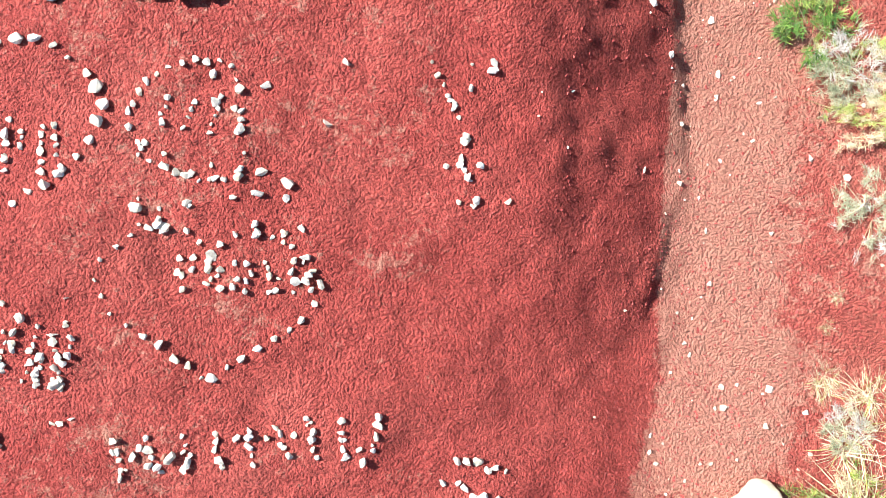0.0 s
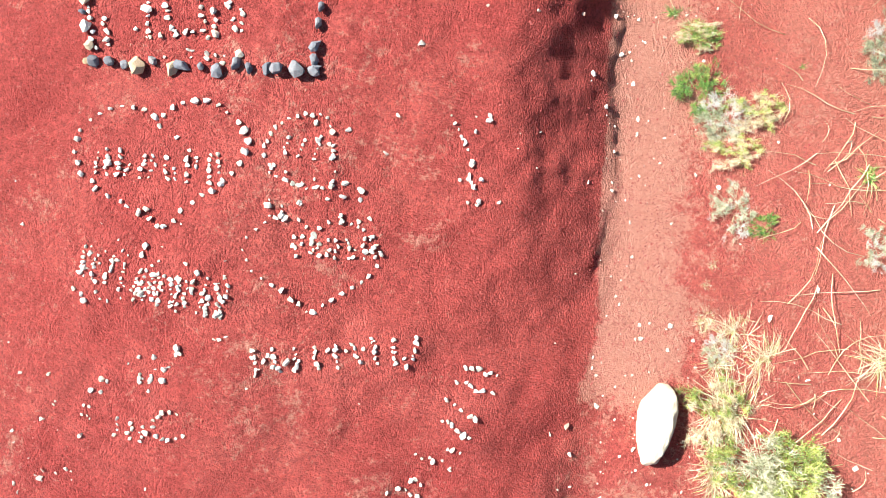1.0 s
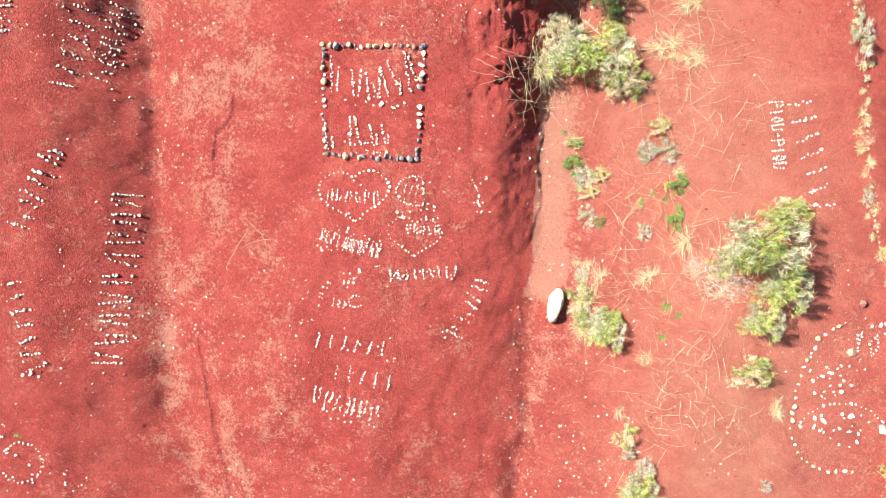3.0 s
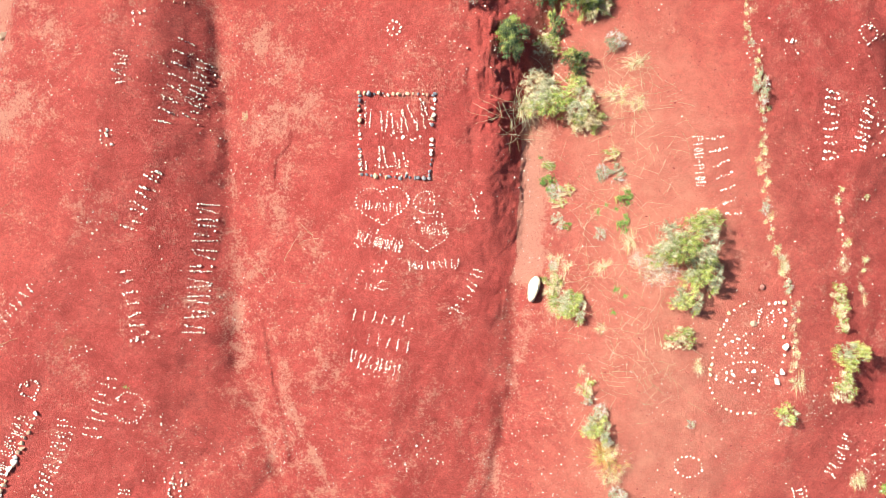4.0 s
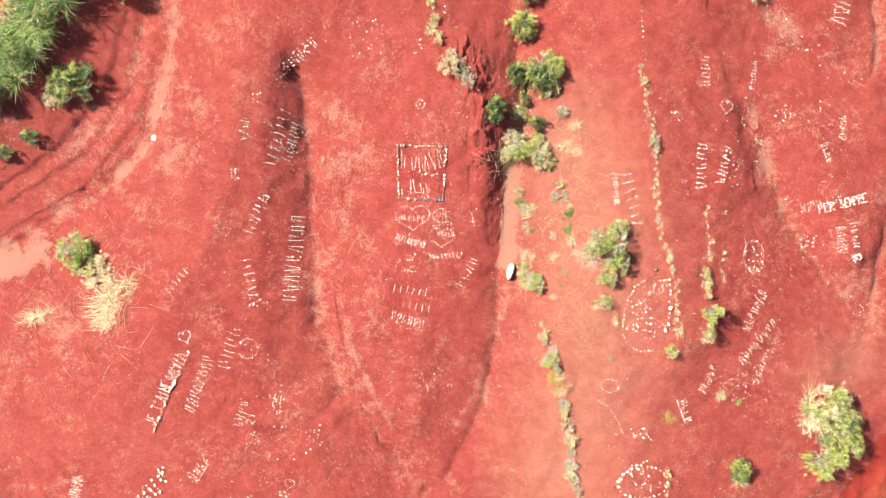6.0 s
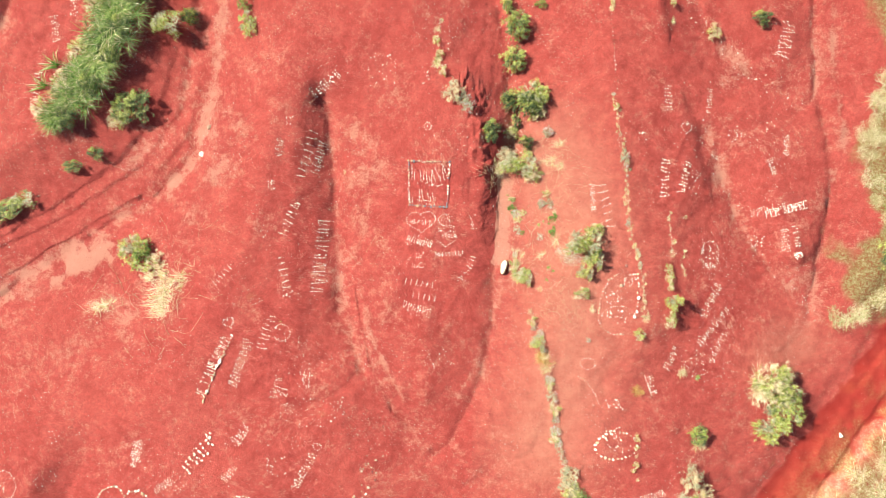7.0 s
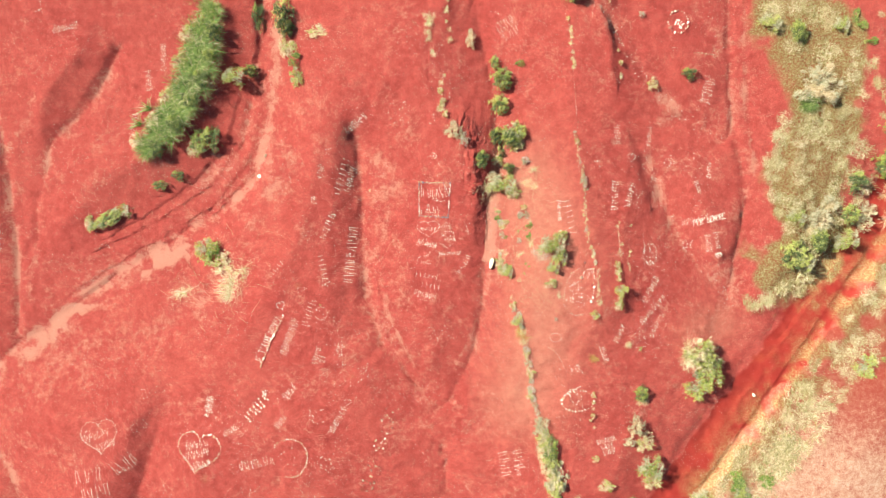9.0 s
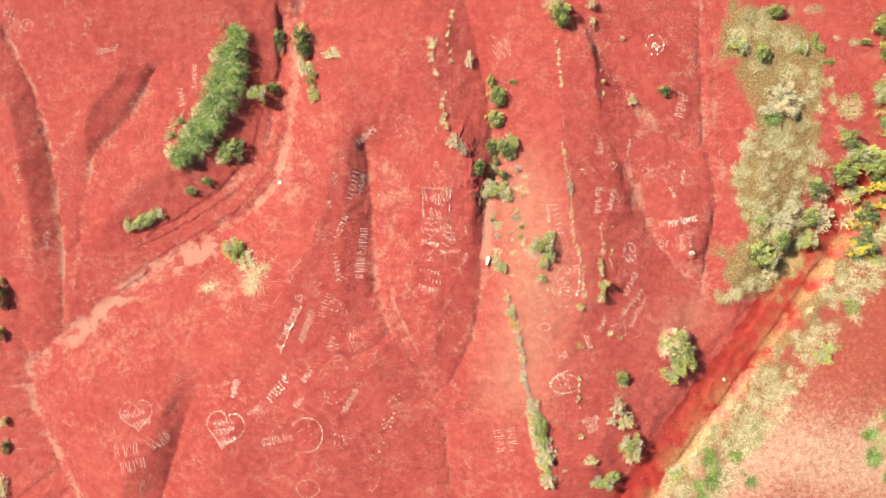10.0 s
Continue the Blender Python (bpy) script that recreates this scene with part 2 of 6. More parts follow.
line("left_mound", (-7.3, 7.0, 1.00), (-7.7, 4.5, 0.85), (-8.4, 1.2, 0.70), (-9.0, -2.1, 0.55), (-11.6, -6.4, 0.35), (-13.5, -9.8, 0.20), (-15.9, -12.4, 0.00))
line("left_shoulder", (-6.5, 5.6, 0.98), (-6.8, 3.9, 0.73), (-7.0, 1.2, 0.50), (-7.3, -2.1, 0.33), (-7.4, -5.5, 0.16), (-7.2, -9.0, -0.17))
line("left_mound_w", (-10.4, 4.6, 0.40), (-12.6, -1.3, 0.00), (-14.4, -4.7, -0.50), (-18.3, -8.2, -0.70), (-23.6, -10.0, -0.90), (-27.6, -11.8, -1.10))
line("toe_gully", (-5.8, 5.2, 0.55), (-5.3, 4.2, 0.10), (-5.1, 1.7, -0.30), (-4.9, -2.1, -0.42), (-4.6, -6.0, -0.55), (-3.6, -9.4, -0.70), (-1.5, -12.0, -0.85), (0.0, -14.0, -0.95), (0.7, -17.7, -1.10), (1.2, -23.0, -1.30))
line("step", (-3.9, 3.0, 0.20), (-3.6, 0.0, 0.10), (-3.9, -3.4, -0.10), (-3.3, -7.2, -0.20), (-2.3, -10.7, -0.60))
line("saddle", (-7.3, 9.5, 1.10), (-4.0, 7.0, 0.95), (-1.5, 10.3, 1.15), (0.6, 13.6, 1.20))
line("crest", (-0.7, 7.9, 1.05), (0.4, 4.5, 0.95), (0.5, 1.2, 0.78), (0.3, -1.3, 0.60), (-0.1, -3.8, 0.42), (-0.4, -7.2, 0.20), (-0.2, -10.6, -0.30))
line("crest_w", (-1.5, 1.2, 0.62), (-1.7, -2.1, 0.42), (-1.9, -5.5, 0.20))
line("scarp_top", (1.6, 5.8, 1.02), (2.45, 3.3, 0.90), (2.65, 0.8, 0.68), (2.4, -2.1, 0.40), (2.0, -5.5, 0.10), (1.1, -9.4, -0.35))
line("valley", (1.0, 17.9, 0.90), (2.6, 13.0, 0.60), (3.5, 9.3, 0.25), (4.1, 6.4, 0.05), (4.2, 3.1, -0.08), (3.5, 0.1, -0.04), (3.42, -1.5, -0.05), (3.36, -2.9, -0.02), (3.3, -6.3, -0.25), (2.7, -9.8, -0.55), (1.1, -13.3, -0.90))
line("east_flank", (5.4, 12.1, 0.80), (6.0, 7.1, 0.60), (6.9, 2.9, 0.65), (6.9, -0.4, 0.75), (6.9, -4.2, 0.80), (6.1, -8.0, 0.45), (5.4, -13.2, -0.30), (4.6, -18.4, -0.70))
line("hedge_ridge", (8.6, 12.8, 1.30), (9.2, 7.0, 1.10), (9.5, 1.7, 1.05), (10.3, -2.1, 1.00), (10.9, -7.1, 0.80), (9.1, -11.3, 0.35), (7.9, -16.5, -0.20), (8.9, -21.8, -0.60))
line("east_crest", (11.1, 12.4, 1.32), (11.6, 8.8, 1.07), (12.5, 4.7, 0.62), (12.8, 1.7, 0.47), (12.4, -2.5, 0.62), (12.1, -6.3, 0.62))
line("diag_gully", (11.0, 12.9, 1.00), (12.8, 10.1, 0.55), (14.5, 7.9, 0.20), (16.5, 6.3, -0.10), (19.2, 4.5, -0.40))
line("diag_gully_b", (14.1, 3.1, 0.05), (15.1, 1.2, -0.35), (16.2, -1.6, -0.65), (17.9, -3.7, -0.90), (20.2, -6.1, -1.10))
line("east_knoll", (15.6, 11.3, 0.70), (17.0, 8.9, 0.50), (18.6, 7.3, 0.20))
line("east_nose", (15.9, 4.3, 0.10), (17.2, 1.8, -0.05), (18.3, -1.2, -0.20), (19.2, -3.3, -0.30))
line("east_slope", (13.8, -6.3, 0.10), (12.1, -11.4, 0.10), (13.1, -15.7, -0.35), (11.5, -20.1, -0.60))
line("path_strip", (19.6, 17.3, 0.60), (19.5, 12.3, 0.30), (20.0, 5.7, -0.30), (21.2, 1.0, -0.60), (20.6, -3.3, -0.90), (20.2, -6.3, -1.15), (18.9, -9.8, -1.20))
line("east_thicket", (23.1, 13.9, 0.70), (23.8, 7.3, 0.30), (24.4, 1.8, 0.00), (24.2, -2.8, -0.40), (21.8, -6.3, -0.90))
line("bush_pad", (17.8, -8.9, -0.60), (18.2, -12.4, -0.90), (15.0, -16.7, -1.00))
line("creek_l", (13.7, -23.1, -1.70), (17.6, -17.3, -1.60), (21.9, -11.4, -1.55), (26.0, -5.4, -1.50), (29.4, -1.1, -1.35), (31.5, 2.0, -1.20))
line("creek_r", (16.1, -23.1, -1.75), (19.8, -18.2, -1.70), (23.9, -12.5, -1.65), (27.8, -6.8, -1.55), (30.5, -2.4, -1.40), (32.8, 1.1, -1.20))
line("bank_r", (18.5, -22.8, -1.00), (21.9, -16.7, -1.00), (26.2, -11.5, -0.95), (30.0, -5.4, -0.90), (33.7, -1.1, -0.70))
line("field_r", (24.7, -22.6, -0.60), (31.0, -13.9, -0.40), (36.9, -9.6, -0.30))
line("wood_r", (28.1, 13.1, 0.70), (30.4, 7.3, 0.50), (35.4, 5.2, 0.50))
line("heart_mound", (-26.9, -11.7, -0.60), (-25.2, -15.0, 0.10), (-22.8, -16.6, 0.15), (-23.6, -21.0, -0.10))
line("heart_slope", (-19.0, -11.6, -0.30), (-18.1, -13.7, -0.30), (-19.4, -16.8, -0.40), (-20.3, -19.8, -0.65), (-21.4, -23.0, -0.90))
line("mid_mound", (-15.9, -14.5, -0.05), (-15.4, -17.0, 0.30), (-17.6, -21.0, -0.20))
line("heart_crest", (-21.6, -12.0, -0.15), (-20.5, -14.5, 0.25), (-21.4, -17.5, 0.15), (-22.7, -20.6, -0.25))
line("south_mound", (-10.8, -11.5, 0.10), (-9.7, -14.8, 0.25), (-9.1, -19.2, -0.10), (-7.4, -22.7, -0.40))
line("south_mid", (-4.9, -11.5, -0.20), (-4.0, -15.8, -0.50), (-2.3, -21.1, -0.90))
line("south_e", (3.3, -15.0, -0.80), (5.5, -21.1, -0.90))


def near(x, y, pts):
    """Squared distance to a polyline, the height of its nearest point and the signed side (left positive)."""
    best, high, side = np.full(x.shape, 1e12), np.zeros(x.shape), np.zeros(x.shape)
    for p, q in zip(pts[:-1], pts[1:]):
        dx, dy = q[0] - p[0], q[1] - p[1]
        s = np.clip(((x - p[0]) * dx + (y - p[1]) * dy) / (dx * dx + dy * dy), 0, 1)
        ex, ey = x - p[0] - s * dx, y - p[1] - s * dy
        d = ex * ex + ey * ey
        less = d < best
        best = np.where(less, d, best)
        if len(p) > 2:
            high = np.where(less, p[2] + s * (q[2] - p[2]), high)
        side = np.where(less, np.sign(dx * ey - dy * ex), side)
    return best, high, side


LATTICE = np.random.RandomState(7).rand(256, 256)


def value_noise(x, y):
    xi, yi = np.floor(x).astype(int), np.floor(y).astype(int)
    fx, fy = x - xi, y - yi
    fx, fy = fx * fx * (3 - 2 * fx), fy * fy * (3 - 2 * fy)
    a, b = LATTICE[xi & 255, yi & 255], LATTICE[(xi + 1) & 255, yi & 255]
    c, d = LATTICE[xi & 255, (yi + 1) & 255], LATTICE[(xi + 1) & 255, (yi + 1) & 255]
    return (a * (1 - fx) + b * fx) * (1 - fy) + (c * (1 - fx) + d * fx) * fy - 0.5


def fbm(x, y, size, octaves=4, gain=0.5):
    total, amp = 0, 1.0
    for k in range(octaves):
        total = total + amp * value_noise(x / size + 17.3 * k, y / size - 9.1 * k)
        size, amp = size / 2.03, amp * gain
    return total


def fade(d2, width):
    return np.exp(-d2 / width**2)


def smooth(v, low, high):
    s = np.clip((v - low) / (high - low), 0, 1)
    return s * s * (3 - 2 * s)


def broad(x, y):
    top, total = 0, 0
    for pts in LINES.values():
        d, high, _ = near(x, y, pts)
        w = 1 / (d + 0.10) ** 1.7
        top, total = top + w * high, total + w
    return top / total


# the broad form is worked out once on a quarter-metre grid and read from it
GX0, GY0, GSTEP = -48.0, -36.0, 0.25
gx, gy = np.meshgrid(np.arange(GX0, 48.01, GSTEP), np.arange(GY0, 32.01, GSTEP), indexing="ij")
COARSE = broad(gx, gy)
fixed = np.zeros(COARSE.shape, bool)
for pts in LINES.values():
    d, high, _ = near(gx, gy, pts)
    on = d < (0.6 * GSTEP) ** 2
    fixed |= on
    COARSE = np.where(on, high, COARSE)
held = COARSE.copy()
for _ in range(700):    # slopes run straight from ridge to gully
    mean = COARSE.copy()
    mean[1:-1, 1:-1] = 0.25 * (COARSE[2:, 1:-1] + COARSE[:-2, 1:-1] + COARSE[1:-1, 2:] + COARSE[1:-1, :-2])
    COARSE = np.where(fixed, held, mean)
mean = COARSE.copy()      # weather rounds the edges off
mean[1:-1, 1:-1] = 0.4 * COARSE[1:-1, 1:-1] + 0.15 * (COARSE[2:, 1:-1] + COARSE[:-2, 1:-1] + COARSE[1:-1, 2:] + COARSE[1:-1, :-2])
COARSE = mean + 0.10 * fbm(gx, gy, 2.6, 4)


def runoff(land):
    """How much ground drains through each cell: water goes to the lowest neighbour."""
    rows, cols = land.shape
    flat, drains = land.ravel(), np.ones(land.size)
    steps = (-1, 1, -cols, cols, -cols - 1, -cols + 1, cols - 1, cols + 1)
    inner = np.zeros(land.shape, bool)
    inner[1:-1, 1:-1] = True
    inner = inner.ravel()
    around = np.stack([np.roll(flat, -k) for k in steps])
    fall = (flat - around) / np.array([1, 1, 1, 1, 1.414, 1.414, 1.414, 1.414])[:, None]
    best = fall.argmax(0)
    goes = np.where(inner & (fall.max(0) > 0), np.arange(land.size) + np.array(steps)[best], -1)
    for c in np.argsort(-flat).tolist():
        if goes[c] >= 0:
            drains[goes[c]] += drains[c]
    return drains.reshape(land.shape)


# rain has cut runnels into the slopes, deeper where more water comes together
RUNNEL = np.clip(np.log2(runoff(COARSE) / 6.0), 0, 7) / 7
COARSE = COARSE - 0.13 * RUNNEL


def read_coarse(x, y, field=None):
    field = COARSE if field is None else field
    u = np.clip((x - GX0) / GSTEP, 1, COARSE.shape[0] - 3.001)
    v = np.clip((y - GY0) / GSTEP, 1, COARSE.shape[1] - 3.001)
    i, j = u.astype(int), v.astype(int)
    f, g = u - i, v - j

    def weights(s):
        return ((1 - s) ** 3 / 6, (3 * s**3 - 6 * s**2 + 4) / 6, (-3 * s**3 + 3 * s**2 + 3 * s + 1) / 6, s**3 / 6)

    wu, wv = weights(f), weights(g)
    return sum(wu[a] * wv[b] * field[i + a - 1, j + b - 1] for a in range(4) for b in range(4))


LEDGES = []


def ledge(drop, width, reach, *points):
    """A small scarp along a line: the ground is higher on the left of it."""
    LEDGES.append((drop, width, reach, np.array(points, float)))


ledge(0.05, 0.07, 0.35, (-4.41, -4.51), (-4.45, -3.44), (-4.72, -2.15), (-4.90, -1.08), (-5.17, 0.20))
ledge(0.045, 0.03, 0.3, (-3.58, -0.52), (-3.51, -0.21), (-3.20, 0.06), (-3.16, 0.36))
ledge(0.028, 0.025, 0.2, (3.25, -2.33), (3.34, -2.00), (3.47, -1.69), (3.47, -1.12), (3.44, -0.68), (3.49, -0.32))
ledge(0.07, 0.25, 0.6, (15.09, -19.21), (18.12, -14.84), (21.58, -10.25), (25.47, -5.01), (28.50, -1.07))
ledge(0.4, 0.25, 0.7, (31.11, -2.80), (28.09, -8.04), (24.20, -13.28), (20.30, -18.53), (18.14, -21.15))
ledge(0.22, 0.25, 0.8, (-11.88, 9.55), (-12.06, 11.89), (-12.12, 14.45))
ledge(0.06, 0.08, 0.5, (-28.02, -9.16), (-23.68, -5.66), (-17.18, -1.50), (-13.28, 1.56), (-11.35, 7.00))
ledge(0.06, 0.4, 0.7, (-20.77, -19.80), (-19.84, -16.36), (-19.08, -13.78))
ledge(0.14, 0.4, 0.8, (14.34, 0.48), (13.58, 2.58), (13.02, 4.26))
ledge(0.16, 0.3, 0.7, (11.92, 8.14), (11.62, 10.85), (10.99, 12.51))
ledge(0.1, 0.35, 0.7, (20.36, -4.14), (20.85, 0.58), (20.02, 5.29))
ledge(0.12, 0.3, 0.8, (-26.22, 3.33), (-24.53, 5.89), (-21.56, 10.16))
ledge(0.08, 0.04, 0.3, (0.04, -13.72), (-2.12, -11.57), (-3.21, -8.99), (-4.09, -4.69))
ledge(0.07, 0.06, 0.4, (-25.42, -6.10), (-20.65, -3.04), (-15.44, -0.06), (-12.94, 3.08), (-11.78, 6.78))
ledge(0.08, 0.08, 0.4, (-23.38, -3.05), (-19.27, -1.08), (-15.38, 1.53), (-13.23, 4.35), (-12.47, 8.25))
ledge(0.06, 0.06, 0.4, (-22.69, -2.18), (-19.24, -0.22), (-16.44, 1.95), (-14.29, 4.55), (-13.44, 7.36))
ledge(0.05, 0.05, 0.3, (28.67, -2.38), (24.76, -8.09), (20.84, -13.80), (17.36, -18.64))
ledge(0.05, 0.05, 0.3, (18.24, -19.95), (22.59, -13.79), (26.51, -8.08), (29.55, -3.47))
ledge(0.08, 0.6, 1, (-5.08, -5.52), (-5.40, -2.12), (-5.67, 1.28), (-5.94, 4.25))
ledge(0.07, 0.06, 0.35, (20.9, -0.8), (21.6, 2.9), (20.8, 6.6), (20.4, 13.9))
ledge(0.05, 0.06, 0.35, (19.9, 12.0), (20.1, 7.0), (20.6, 4.0))


def height(x, y):
    x, y = np.asarray(x, float), np.asarray(y, float)
    z = read_coarse(x, y)
    for drop, width, reach, pts in LEDGES:
        bx = (x > pts[:, 0].min() - 3 * reach) & (x < pts[:, 0].max() + 3 * reach) & (y > pts[:, 1].min() - 3 * reach) & (y < pts[:, 1].max() + 3 * reach)
        if not bx.any():
            continue
        wob = 0.5 * reach * fbm(x, y, 0.7, 3)
        d, _, side = near(x, y, pts)
        s = side * np.sqrt(d) + wob
        z = z + bx * 0.5 * drop * np.tanh(s / width) * fade(d, reach)
    d, _, _ = near(x, y, LINES["scarp_top"][:3])
    rough = fade(d, 0.7)
    far = 1 - smooth(np.hypot(x, y), 45, 60)
    z = z + far * (0.03 * fbm(x, y, 2.3, 3) + 0.055 * fbm(x + 40, y, 0.5, 3) + 0.020 * fbm(x, y + 30, 0.13, 2))
    # runnels that come down the slopes
    run = fbm(x * 2.2 + 0.4 * fbm(x, y, 1.5, 2), y * 0.45, 0.9, 3)
    z = z - far * 0.004 * np.clip(np.abs(run) * -6 + 0.5, 0, 1)
    z = z + rough * (0.26 * np.abs(fbm(x, y, 0.42, 4)) + 0.09 * fbm(x, y, 0.14, 3)) - 0.04 * rough
    out = smooth(np.hypot(x, y), 40, 160)
    return z * (1 - out) + out * (0.6 + 5.0 * fbm(x, y, 140, 3))


def spread_axis(low, fine_low, fine_high, high, fine, coarse):
    """Grid lines: fine in the middle, coarser round it, and wider and wider to the horizon."""
    mid = np.arange(fine_low, fine_high, fine)
    left, right = np.arange(low, fine_low, coarse), np.arange(fine_high, high, coarse)
    tail = coarse * np.cumsum(1.22 ** np.arange(1, 48))
    tail = tail[tail < 2200]
    return np.concatenate([(left[0] - tail)[::-1], left, mid, right, right[-1] + tail])


xs = spread_axis(-35.5, -4.1, 5.6, 36.0, 0.03, 0.105)
ys = spread_axis(-23.5, -4.8, 1.4, 18.0, 0.03, 0.105)
X, Y = np.meshgrid(xs, ys, indexing="ij")
Z = height(X, Y)
nx, ny = X.shape
ground_mesh = bpy.data.meshes.new("ground")
ground_mesh.vertices.add(nx * ny)
ground_mesh.vertices.foreach_set("co", np.stack([X, Y, Z], -1).ravel())
idx = np.arange(nx * ny).reshape(nx, ny)
quads = np.stack([idx[:-1, :-1], idx[1:, :-1], idx[1:, 1:], idx[:-1, 1:]], -1).reshape(-1, 4)
ground_mesh.loops.add(quads.size)
ground_mesh.loops.foreach_set("vertex_index", quads.ravel())
ground_mesh.polygons.add(len(quads))
ground_mesh.polygons.foreach_set("loop_start", np.arange(0, quads.size, 4))
ground_mesh.update(calc_edges=True)
ground_mesh.polygons.foreach_set("use_smooth", np.ones(len(quads), bool))


def paint(name, values):
    layer_ = ground_mesh.attributes.new(name, "FLOAT", "POINT")
    layer_.data.foreach_set("value", np.clip(values, 0, 1).astype(np.float32).ravel())


def band(width, *points):
    d, _, _ = near(X, Y, np.array(points, float))
    return fade(d, width)


def along(width, name):
    d, _, _ = near(X, Y, LINES[name])
    return fade(d, width)


def east_of_toe(x, y):
    """One on the gully floor east of the mound's foot, nought on the mound."""
    foot = np.interp(-y, (-6.4, -3.1, -0.5, 1.4, 3.2, 5.0, 9.8), (3.8, 3.7, 3.40, 3.38, 3.25, 2.55, 2.2))
    return smooth(x - foot, -0.12, 0.10)


toe = east_of_toe(X + 0.10 * fbm(X, Y, 0.5, 3), Y)
paint("face", (1 - toe) * smooth(X, 1.7, 2.6) * smooth(Y, -6.5, -3.5))
runnels = read_coarse(X, Y, RUNNEL)
broken = smooth(fbm(X, Y, 0.8, 4), -0.30, 0.35)
paint("pale", (0.35 + 0.65 * broken) * (0.4 * smooth(runnels, 0.25, 0.7) + 0.2 * along(0.9, "wash") + 0.35 * along(0.5, "wash_edge") + 0.8 * along(0.5, "diag_gully") + 0.4 * along(1.0, "path_strip") + 0.15 * along(0.4, "toe_gully") + 0.45 * along(0.8, "step") + 0.3 * along(0.6, "valley") + 0.6 * along(1.5, "left_mound_w") + 0.9 * along(0.28, "west_gully") + 0.8 * along(0.25, "west_gully_b") + 0.8 * along(0.28, "slope_gully") + 0.9 * along(0.35, "wash") + 0.9 * along(0.5, "diag_gully_b") + 0.9 * band(0.14, (-3.61, -4.99), (-3.27, -7.23), (-2.29, -9.27), (-1.36, -10.95)) + 0.9 * band(0.16, (3.73, -4.95), (2.99, -7.36), (2.35, -8.83), (1.43, -10.68)) + 0.7 * band(0.3, (-10.57, 14.99), (-10.76, 10.28), (-11.59, 4.71)) + 0.9 * band(0.18, (20.9, -0.8), (21.6, 2.9), (20.8, 6.6), (20.4, 13.9)) + 0.5 * band(0.25, (8.96, -13.51), (10.02, -12.66)) + 0.6 * band(0.8, (-9.6, 6.2), (-9.9, 3.0), (-10.6, 0.4)) + 0.5 * band(1.1, (-2.9, 2.0), (-2.7, -2.0), (-2.5, -5.5)) + 0.4 * band(0.8, (-1.6, -7.0), (0.4, -9.2)) + 0.7 * band(0.8, (-17.24, -3.02), (-20.73, -4.56), (-25.09, -7.20), (-28.13, -10.05), (-30.53, -12.25))))
paint("scree", toe * band(0.55, (3.63, 0.52), (3.67, -0.42), (3.62, -1.36), (3.46, -2.39), (3.54, -3.25)) + broken * (0.12 * along(0.6, "wash") + 0.12 * band(0.35, (-5.15, 3.0), (-5.0, -1.5), (-4.7, -5.5)) + 0.75 * band(0.55, (-17.24, -3.02), (-20.73, -4.56), (-25.09, -7.20), (-28.13, -10.05))))
paint("earth", toe * 0.9 * band(2.8, (5.87, 1.70), (7.15, -1.24), (7.37, -4.60), (7.17, -7.96), (5.94, -13.00)) + 0.6 * band(1.5, (17.92, -8.90), (19.63, -8.03)))
bed_d2, _, _ = near(X, Y, np.array([(14.76, -23.25), (18.67, -17.76), (22.89, -12.04), (26.94, -6.11), (30.07, -1.71), (32.37, 1.80)]))
paint("bed", smooth(1.7 - np.sqrt(bed_d2) + 0.5 * fbm(X, Y, 0.9, 3), -0.12, 0.18))
d2, _, side = near(X, Y, np.array([(16.07, -24.47), (18.51, -19.62), (23.06, -13.72), (26.92, -8.52), (30.34, -3.33), (34.72, 1.87), (43.29, 10.54)]))
beyond = side * -np.sqrt(d2)
paint("field", smooth(beyond + 1.2 * fbm(X, Y, 1.6, 4), 0.0, 0.4))
paint("dust", band(4.5, (36.5, -19.5), (31.0, -19.0), (26.0, -18.0), (21.5, -20.5)))
paint("litter", 0.9 * fade((beyond - 0.9) ** 2, 1.7) * smooth(fbm(X, Y, 1.1, 4), -0.35, 0.25) + smooth(1.3 * band(2.6, (23.64, 13.24), (26.39, 9.86), (25.77, 6.05), (25.16, 1.82), (26.01, -1.99), (24.12, -4.32)) + 0.6 * fbm(X, Y, 1.4, 4), 0.35, 0.7))
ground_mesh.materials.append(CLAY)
ground = tagged(new("ground", ground_mesh), "bare red clay slopes with gullies, gravel and pale crust", "ground", kind="structure")


# kit
def link(name, mesh, material, parent=None, label=""):
    """Links a mesh as one object, under a thing where one is given."""
    if material and not mesh.materials:
        mesh.materials.append(material)
    ob = new(name, mesh)
    if parent:
        ob.parent = parent
    if label:
        ob["label"] = label
    return ob


def mesh_of(name, verts, faces, shade=False):
    me = bpy.data.meshes.new(name)
    me.from_pydata([tuple(v) for v in verts], [], faces)
    if shade:
        me.polygons.foreach_set("use_smooth", [True] * len(me.polygons))
    me.update()
    return me


def hull(points):
    """Vertices and faces of the convex hull of some points."""
    bm = bmesh.new()
    for p in points:
        bm.verts.new(p)
    out = bmesh.ops.convex_hull(bm, input=bm.verts)
    bmesh.ops.delete(bm, geom=[g for g in out["geom_interior"] if isinstance(g, bmesh.types.BMVert)], context="VERTS")
    bm.verts.ensure_lookup_table()
    bm.verts.index_update()
    data = [v.co.copy() for v in bm.verts], [[v.index for v in f.verts] for f in bm.faces]
    bm.free()
    return data


